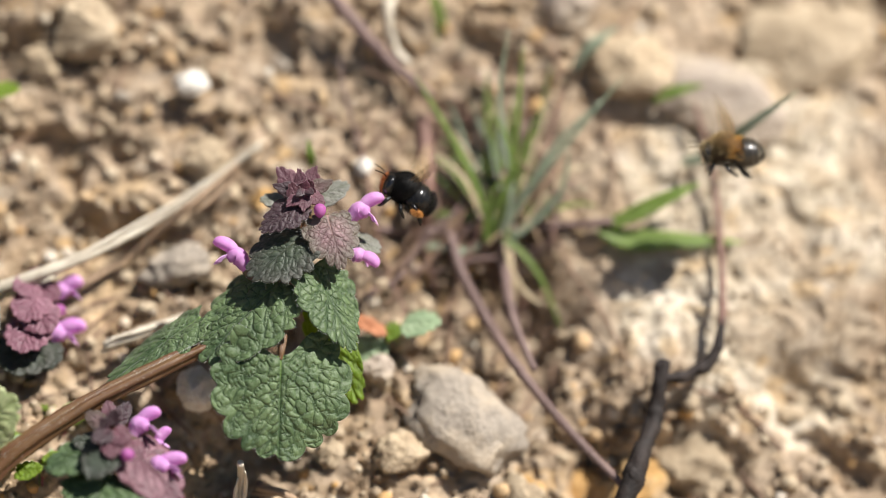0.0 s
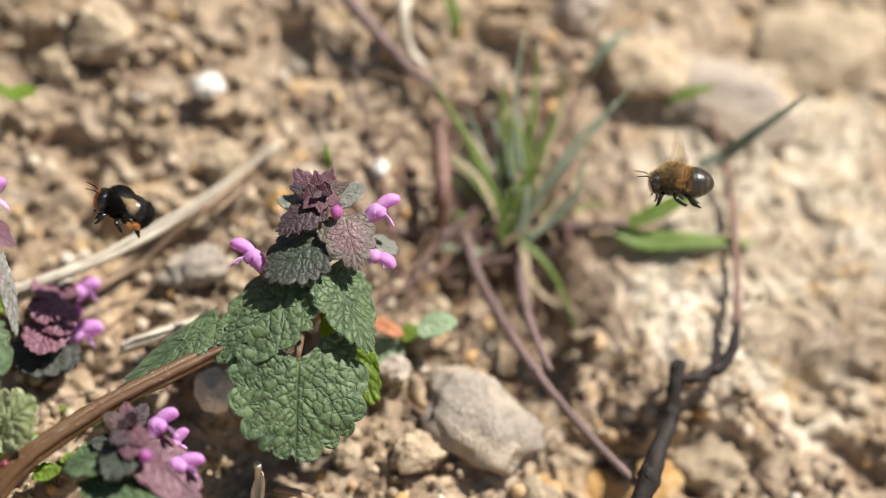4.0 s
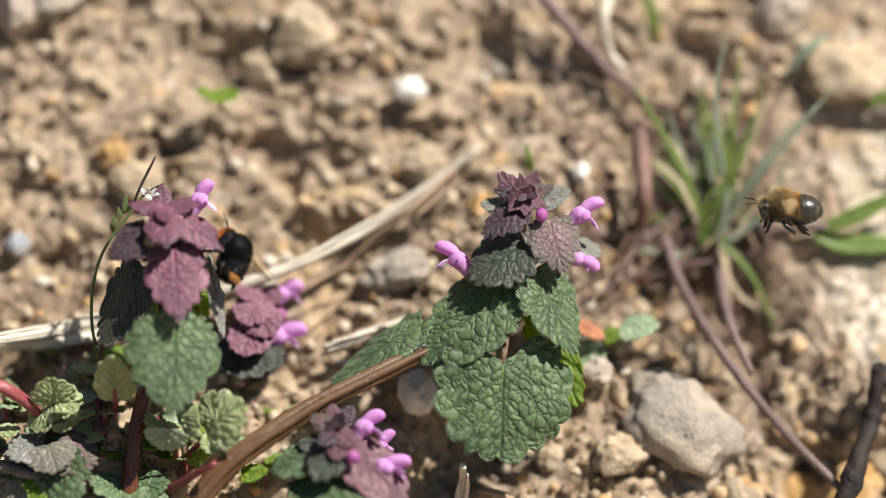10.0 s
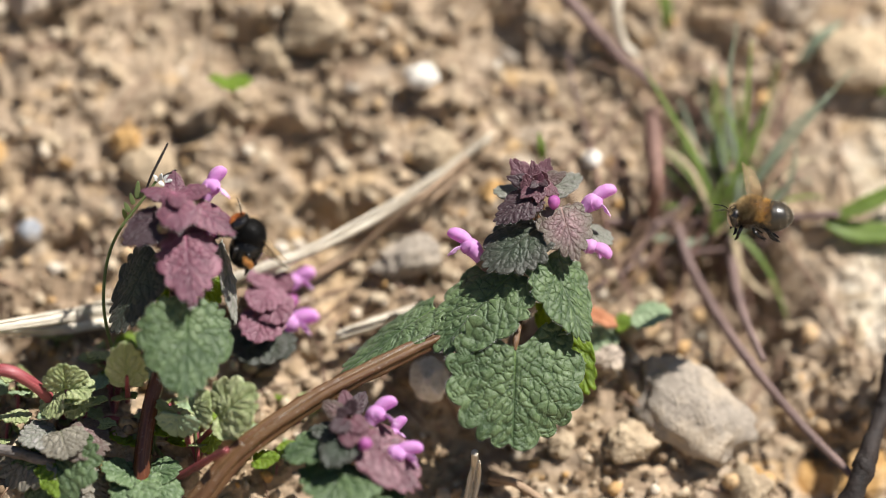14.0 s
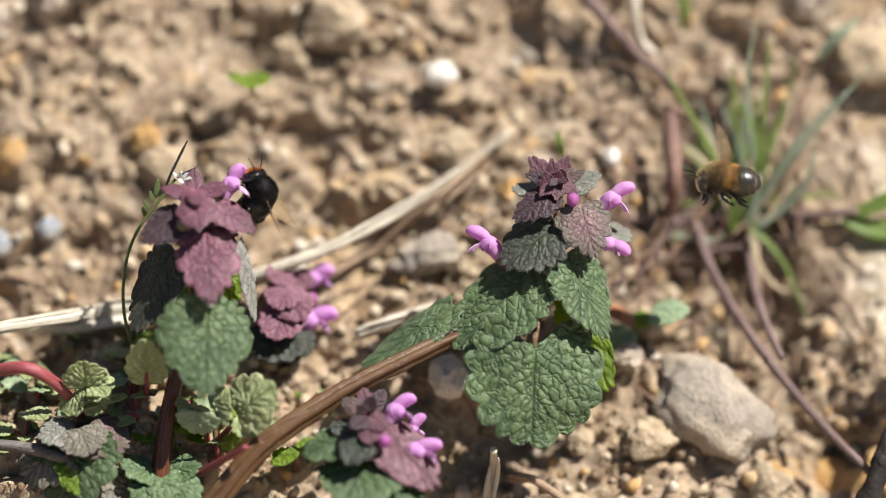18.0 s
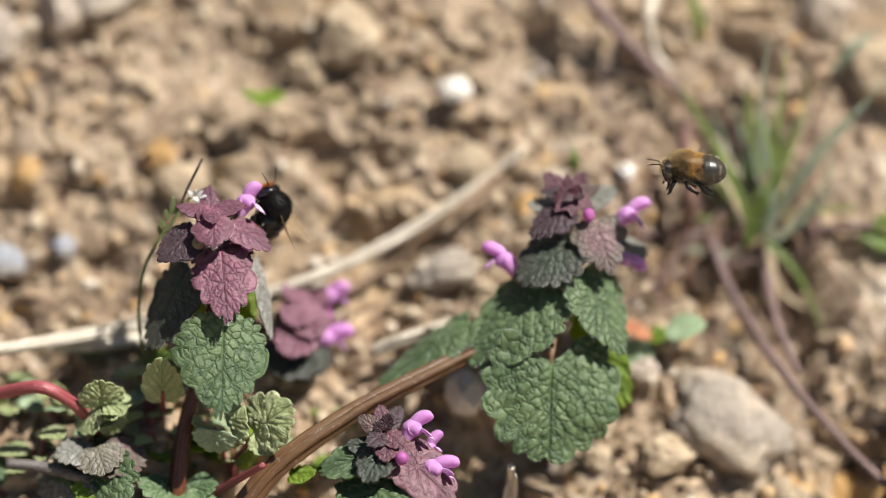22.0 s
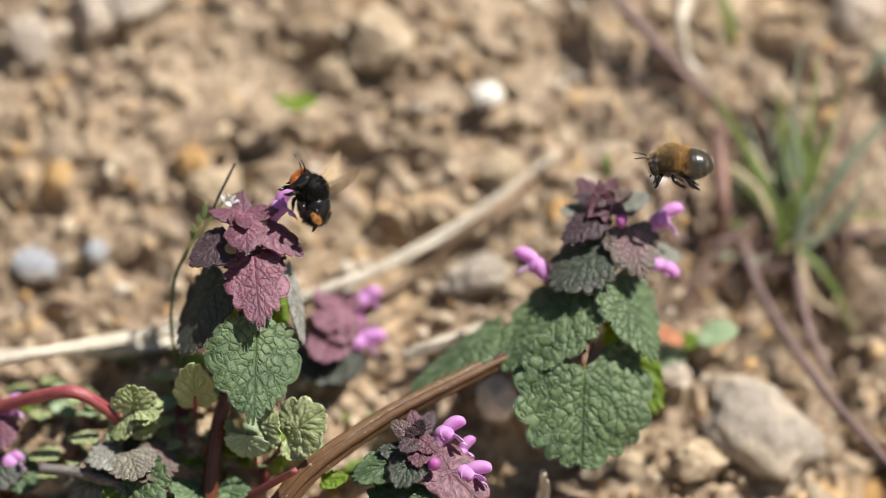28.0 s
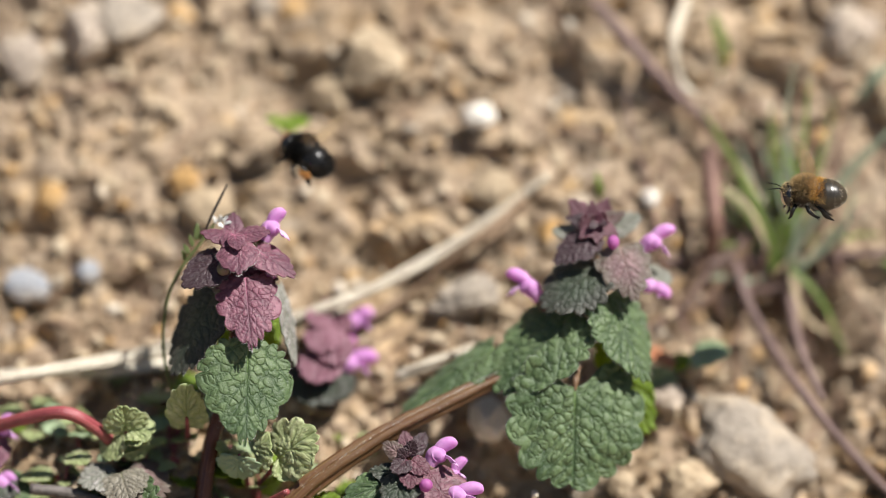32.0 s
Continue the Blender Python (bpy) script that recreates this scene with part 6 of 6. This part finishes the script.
    if male:
        lump("waist", (-1.2, 0, -0.6), (3.6, 5.6, 5.4), "fur_umber", abdomen, "golden furry waist")
        hairs("waist_fur", skin_spots((-1.6, 0, -0.65), (4.4, 5.9, 5.6), 2800, 6, lambda d: d.x + 0.2 * lot.gauss(0, 1) > -0.4 and d.z > -0.45), 0.6, 0.035, "fur_gold", abdomen, 6, (-0.5, 0, 0))
        hairs("band_fur", skin_spots((-2.9, 0, -1.0), (7.4, 6.3, 5.9), 420, 7, lambda d: d.x < -0.05 and math.sin(d.x * 17) > 0.1), 0.34, 0.02, "fur_pale", abdomen, 7, (-0.8, 0, 0))
    else:
        hairs("back_fur", skin_spots((back, 0, low), (6.6, 6.3, 5.9), 3000, 6, lambda d: d.x > 0.5 or d.z < -0.2), 0.4, 0.03, "fur_black", abdomen, 6, (-0.5, 0, 0))
        hairs("tail_fringe", skin_spots((back, 0, low), (6.6, 6.2, 5.8), 1200, 8, lambda d: d.x < -0.5), 0.65, 0.03, "fur_black", abdomen, 8, (-0.5, 0, -0.5))
    head.location = Vector((-0.5, 0, 0.3)) * MM
    hind = []
    for y in (-1, 1):
        for k, (hip, knee, foot, end) in enumerate((((3.2, 1.6, -1.8), (4.0, 2.4, -2.7), (4.4, 2.1, -3.7), (4.9, 1.8, -4.2)), ((1.2, 1.9, -2.2), (1.0, 3.0, -3.0), (0.2, 2.9, -3.9), (-0.4, 2.6, -4.5)),
                                                    ((-0.4, 1.9, -2.1), (-1.0, 3.4, -1.5), (-3.0, 3.6, -3.1), (-3.8, 3.4, -4.2)))):
            if male and k == 2:
                knee, foot, end = (-1.4, 2.3, -3.1), (-2.1, 1.9, -4.5), (-3.5, 1.7, -5.7)
            line = [Vector((p[0], p[1] * y, p[2])) for p in (hip, knee, foot, end)]
            leg = tube("leg", line, [0.38, 0.40, 0.30 if k < 2 else 0.48, 0.12], "cuticle", body, per=6, sides=8)
            if k == 2:
                hind.append(leg)
            if k == 2 and not male:
                core = line[1].lerp(line[2], 0.5) + Vector((0, y * 0.3, 0))
                brush = lump("pollen_brush", core, (2.2, 0.6, 1.0), "fur_orange", leg, "orange pollen brush")
                hairs("brush_hairs", skin_spots(core, (2.2, 0.7, 1.1), 900, 9, lambda d: True), 0.45, 0.04, "fur_orange", leg, 9, (-0.3, 0, -0.4))
            if male and k == 2:
                spots = [(line[1].lerp(line[2], t), Vector((-0.5 * math.sin(t * 90), y * 0.6, -0.4 * math.cos(t * 70)))) for t in np.linspace(-0.3, 1.4, 420)]
                hairs("leg_fur", spots, 0.7, 0.05, "fur_black", leg, 14, label="thick black leg hair")
            if male and k == 1:
                spots = [(line[2].lerp(line[3], t), Vector((-0.8, y * 0.4, -0.2))) for t in np.linspace(0.1, 1.0, 120)]
                hairs("foot_fringe", spots, 0.9, 0.05, "fur_black", leg, 10, label="long dark foot fringe")
    wings = []
    for y in (-1, 1):
        for kind, hinge, size in (("forewing", (1.6, 1.7 * y, 2.0), (9.0, 2.9)), ("hindwing", (0.6, 1.7 * y, 1.9), (6.2, 2.0))):
            verts, faces = wing_mesh(*size)
            if y < 0:
                verts = [Vector((v.x, -v.y, v.z)) for v in verts]
                faces = [tuple(reversed(f)) for f in faces]
            wing = link_mesh(kind, verts, faces, M["wing"], body, "clear brownish wing")
            wing.visible_shadow = False
            wing.location = Vector(hinge) * MM
            edge_line = [(0, 0, 0), (0.1, y * size[0] * 0.5, 0), (0.15 + 0.08 * size[0], y * size[0] * 0.97, 0)]
            tube("wing_vein", edge_line, [0.045, 0.04, 0.02], "calyx", wing, per=5, sides=6)
            wings.append((wing, y, Vector(hinge) * MM))
    return body, wings, abdomen, hind


dark_bee, dark_wings, dark_tail, dark_legs = bee("flower_bee", "black furry flower bee with orange pollen brushes", False)
tawny_bee, tawny_wings = bee("flower_bee", "tawny furry flower bee with a golden waist, hovering", True)[:2]

# seconds, place (m), nose up, turn and tilt (degrees)
DARK = [
    (0.00, 0.03894, 0.12647, 0.15715, 22, 182, 0),
    (0.30, 0.03946, 0.12558, 0.15903, 22, 182, 0),
    (0.60, 0.03912, 0.12442, 0.16048, 22, 182, 0),
    (0.90, 0.03710, 0.12122, 0.15855, 28, 184, 0),
    (1.20, 0.03329, 0.11830, 0.15706, 25, 182, 0),
    (1.50, 0.02778, 0.11635, 0.15710, 22, 182, 0),
    (1.80, 0.02044, 0.11788, 0.15916, 22, 190, 10),
    (2.10, 0.01203, 0.11793, 0.15865, 15, 195, 0),
    (2.50, 0.00596, 0.11670, 0.15598, 25, 182, 0),
    (3.50, -0.01126, 0.11883, 0.15791, 18, 182, 0),
    (4.50, -0.02546, 0.12020, 0.15876, 12, 180, 0),
    (4.80, -0.02635, 0.11846, 0.15550, 22, 180, 0),
    (5.20, -0.02742, 0.11802, 0.15520, 20, 180, 0),
    (5.50, -0.02838, 0.11710, 0.15467, 20, 180, 0),
    (6.00, -0.03136, 0.11485, 0.15279, 14, 178, 0),
    (6.40, -0.03319, 0.11482, 0.15446, 10, 178, 0),
    (6.60, -0.03455, 0.11468, 0.15509, 8, 178, 0),
    (6.80, -0.03680, 0.11414, 0.15505, 18, 176, 0),
    (7.00, -0.03850, 0.11348, 0.15480, 50, 190, 0),
    (7.20, -0.03948, 0.11225, 0.15316, 57, 184, 0),
    (7.50, -0.03993, 0.11176, 0.15295, 57, 184, 0),
    (8.00, -0.03955, 0.11158, 0.15347, 57, 184, 0),
    (8.50, -0.03919, 0.11155, 0.15408, 57, 184, 0),
    (9.00, -0.03873, 0.11123, 0.15396, 57, 184, 0),
    (9.50, -0.03852, 0.11092, 0.15360, 57, 184, 0),
    (10.00, -0.03830, 0.11055, 0.15299, 57, 184, 0),
    (10.50, -0.03785, 0.11087, 0.15350, 57, 184, 0),
    (11.00, -0.03778, 0.11078, 0.15341, 57, 184, 0),
    (11.50, -0.03816, 0.11061, 0.15320, 57, 184, 0),
    (12.00, -0.03834, 0.11037, 0.15292, 57, 184, 0),
    (12.50, -0.03786, 0.11014, 0.15257, 57, 184, 0),
    (13.00, -0.03751, 0.10987, 0.15212, 57, 184, 0),
    (13.50, -0.03752, 0.11027, 0.15266, 57, 184, 0),
    (14.00, -0.03808, 0.11072, 0.15327, 57, 184, 0),
    (14.50, -0.03869, 0.11145, 0.15444, 57, 184, 0),
    (15.50, -0.03806, 0.11463, 0.15552, 66, 152, 0),
    (16.50, -0.03835, 0.11698, 0.15787, 66, 152, 0),
    (17.00, -0.03878, 0.11683, 0.15787, 66, 152, 0),
    (17.50, -0.03907, 0.11666, 0.15791, 66, 152, 0),
    (18.00, -0.03998, 0.11698, 0.15882, 66, 152, 0),
    (18.50, -0.04024, 0.11721, 0.15950, 66, 152, 0),
    (19.00, -0.04039, 0.11717, 0.15959, 66, 152, 0),
    (19.50, -0.04026, 0.11699, 0.15933, 66, 152, 0),
    (20.00, -0.04024, 0.11714, 0.15938, 66, 152, 0),
    (20.50, -0.04013, 0.11715, 0.15897, 66, 152, 0),
    (21.00, -0.04020, 0.11745, 0.15889, 66, 152, 0),
    (21.50, -0.04042, 0.11771, 0.15882, 66, 152, 0),
    (22.00, -0.04027, 0.11789, 0.15880, 66, 152, 0),
    (22.50, -0.04031, 0.11795, 0.15877, 66, 152, 0),
    (23.00, -0.04037, 0.11794, 0.15873, 66, 152, 0),
    (23.50, -0.04029, 0.11800, 0.15883, 66, 152, 0),
    (24.00, -0.04023, 0.11803, 0.15885, 66, 152, 0),
    (24.50, -0.04046, 0.11805, 0.15876, 66, 152, 0),
    (25.00, -0.04042, 0.11817, 0.15880, 66, 152, 0),
    (25.50, -0.04041, 0.11813, 0.15858, 66, 152, 0),
    (26.50, -0.04006, 0.11788, 0.15872, 66, 152, 0),
    (27.50, -0.03960, 0.11781, 0.15915, 66, 152, 0),
    (27.80, -0.03981, 0.11919, 0.16146, 74, 160, 0),
    (28.00, -0.03881, 0.11387, 0.16614, 54, 198, 0),
    (28.20, -0.03662, 0.11553, 0.16885, 38, 172, 0),
    (28.40, -0.03215, 0.11837, 0.17350, 22, 172, 0),
    (28.60, -0.02862, 0.12120, 0.17817, 8, 165, 0),
    (28.80, -0.02632, 0.12328, 0.18160, 2, 170, 0),
    (29.00, -0.02488, 0.12429, 0.18326, 4, 172, 0),
    (29.30, -0.02787, 0.12515, 0.18477, 8, 172, 0),
    (29.60, -0.03056, 0.12616, 0.18576, 12, 172, 0),
    (30.00, -0.03015, 0.12828, 0.18629, 5, 170, 0),
    (30.40, -0.03200, 0.12671, 0.18076, 5, 168, 0),
    (30.80, -0.03540, 0.12692, 0.17826, 20, 152, 0),
    (31.20, -0.03521, 0.12833, 0.17536, 22, 148, 0),
    (31.60, -0.03598, 0.12852, 0.16802, 20, 150, 0),
    (32.00, -0.03892, 0.13388, 0.16931, 20, 155, 0),
]
TAWNY = [
    (0.00, 0.10245, 0.13467, 0.16197, -7, 180, 0),
    (0.50, 0.10515, 0.13395, 0.16249, -7, 180, 0),
    (1.00, 0.10460, 0.13268, 0.16217, -7, 180, 0),
    (1.50, 0.10460, 0.13105, 0.16134, -7, 180, 0),
    (2.00, 0.10614, 0.13024, 0.16188, -7, 180, 0),
    (2.50, 0.10420, 0.12886, 0.16113, -7, 180, 0),
    (3.50, 0.09331, 0.12583, 0.16148, -7, 180, 0),
    (4.50, 0.08236, 0.12313, 0.16242, -7, 180, 0),
    (5.00, 0.07570, 0.12333, 0.16506, -7, 180, 0),
    (5.50, 0.07496, 0.12289, 0.16458, -7, 180, 0),
    (6.00, 0.07576, 0.12225, 0.16388, -7, 180, 0),
    (6.50, 0.07491, 0.12116, 0.16245, -7, 180, 0),
    (7.00, 0.07208, 0.12045, 0.16177, -7, 180, 0),
    (7.50, 0.07198, 0.11897, 0.16006, -7, 180, 0),
    (8.00, 0.07102, 0.11893, 0.16082, -7, 180, 0),
    (8.50, 0.07182, 0.11808, 0.16005, -7, 180, 0),
    (9.00, 0.07217, 0.11802, 0.16032, -7, 180, 0),
    (9.50, 0.07213, 0.11774, 0.15999, -7, 180, 0),
    (10.00, 0.06936, 0.11775, 0.15998, -7, 180, 0),
    (10.50, 0.06850, 0.11838, 0.16104, -7, 180, 0),
    (11.00, 0.06765, 0.11753, 0.15969, -7, 180, 0),
    (11.50, 0.06694, 0.11773, 0.16011, -7, 180, 0),
    (12.00, 0.06574, 0.11693, 0.15892, -7, 180, 0),
    (12.50, 0.06257, 0.11709, 0.15926, -7, 180, 0),
    (13.00, 0.06116, 0.11674, 0.15871, -7, 180, 0),
    (13.50, 0.06080, 0.11596, 0.15734, -7, 180, 0),
    (14.00, 0.06102, 0.11570, 0.15683, -7, 180, 0),
    (14.50, 0.06083, 0.11601, 0.15736, -7, 180, 0),
    (15.50, 0.05872, 0.11589, 0.15819, -7, 180, 0),
    (16.50, 0.05628, 0.11593, 0.15930, -7, 180, 0),
    (17.00, 0.05649, 0.11605, 0.15969, -7, 180, 0),
    (17.50, 0.05399, 0.11704, 0.16160, -7, 180, 0),
    (18.00, 0.05107, 0.11771, 0.16292, -7, 180, 0),
    (18.50, 0.04928, 0.11820, 0.16392, -7, 180, 0),
    (19.00, 0.04833, 0.11818, 0.16398, -7, 180, 0),
    (19.50, 0.04702, 0.11930, 0.16585, -7, 180, 0),
    (20.00, 0.04608, 0.12000, 0.16682, -7, 180, 0),
    (20.50, 0.04442, 0.11913, 0.16747, -7, 180, 0),
    (21.00, 0.04318, 0.11816, 0.16778, -7, 180, 0),
    (21.50, 0.04201, 0.11766, 0.16891, -7, 180, 0),
    (22.00, 0.04085, 0.11784, 0.16879, -7, 180, 0),
    (22.50, 0.03968, 0.11776, 0.16839, -7, 180, 0),
    (23.00, 0.03787, 0.11826, 0.16905, -7, 180, 0),
    (23.50, 0.03684, 0.11809, 0.16863, -7, 180, 0),
    (24.00, 0.03557, 0.11870, 0.16948, -7, 180, 0),
    (24.50, 0.03536, 0.11862, 0.16911, -7, 180, 0),
    (25.00, 0.03450, 0.11897, 0.16944, -7, 180, 0),
    (25.50, 0.03419, 0.11937, 0.16987, -7, 180, 0),
    (26.50, 0.03220, 0.11908, 0.16975, -7, 180, 0),
    (27.50, 0.03043, 0.11867, 0.16944, -7, 180, 0),
    (28.00, 0.03192, 0.11947, 0.17062, -7, 180, 0),
    (28.50, 0.03466, 0.11998, 0.17136, -7, 180, 0),
    (29.00, 0.04201, 0.11977, 0.17088, -7, 180, 0),
    (29.50, 0.05033, 0.12028, 0.17167, -7, 180, 0),
    (30.00, 0.05663, 0.12083, 0.17268, -7, 180, 0),
    (30.50, 0.05798, 0.12064, 0.17265, -7, 180, 0),
    (31.00, 0.05663, 0.11975, 0.17148, -7, 180, 0),
    (31.50, 0.05663, 0.11953, 0.17132, -7, 180, 0),
    (32.00, 0.05959, 0.11821, 0.16916, -7, 180, 0),
]


def flight(rows):
    return [(t, pose(x, y, z, -16) @ pose(0, 0, 0, 0, 0, turn) @ pose(0, 0, 0, tilt, -up, 0)) for t, x, y, z, up, turn, tilt in rows]


def wing_rows(y, hinge, start, end, rest, seed):
    """Beating wings, a stroke every thirtieth of a second; folded along the back while at rest."""
    rows = []
    for i in range(int(round((end - start) * FPS)) + 1):
        t = start + i / FPS
        if rest[0] <= t <= rest[1]:
            if rest[0] + 0.1 < t < rest[1] - 0.1:
                continue
            stroke, sweep, roll = 2, 86, -45
        else:
            roll = 0
            stroke = 24 + 38 * math.sin(i * 2.5 + seed)
            sweep = 18 + 12 * math.cos(i * 2.5 + seed)
        rows.append((t, pose(*hinge) @ pose(0, 0, 0, 0, 0, y * sweep) @ pose(0, 0, 0, y * stroke, 0, 0) @ pose(0, 0, 0, 0, roll, 0)))
    return rows


FOCUS = [(0.0, 0.776), (20.0, 0.776), (20.8, 0.775), (21.6, 0.769), (22.2, 0.765), (32.0, 0.765)]


def motions():
    walk(focus_point, [(t, VIEW @ pose(0, 0, -d)) for t, d in FOCUS])
    walk(dark_bee, flight(DARK))
    walk(tawny_bee, flight(TAWNY))
    # the tail curls in and the hind legs draw up while she clings to the flower
    for joint, loose, clung, pieces in (((-0.1, 0, 0.2), -6, -50, [dark_tail]), ((-0.4, 0, -2.1), -6, 0, dark_legs)):
        hinge = Vector(joint) * MM
        bends = [(0.0, loose), (6.7, loose), (7.2, clung), (27.5, clung), (28.3, loose), (32.0, loose)]
        for piece in pieces:
            walk(piece, [(t, Matrix.Translation(hinge) @ pose(0, 0, 0, 0, a, 0) @ Matrix.Translation(-hinge)) for t, a in bends])
    for wing, y, hinge in dark_wings:
        walk(wing, wing_rows(y, hinge, 0.0, 32.0, (7.15, 27.35), 0.6))
    for wing, y, hinge in tawny_wings:
        walk(wing, wing_rows(y, hinge, 0.0, 32.0, (99, 99), 1.9))


motions()
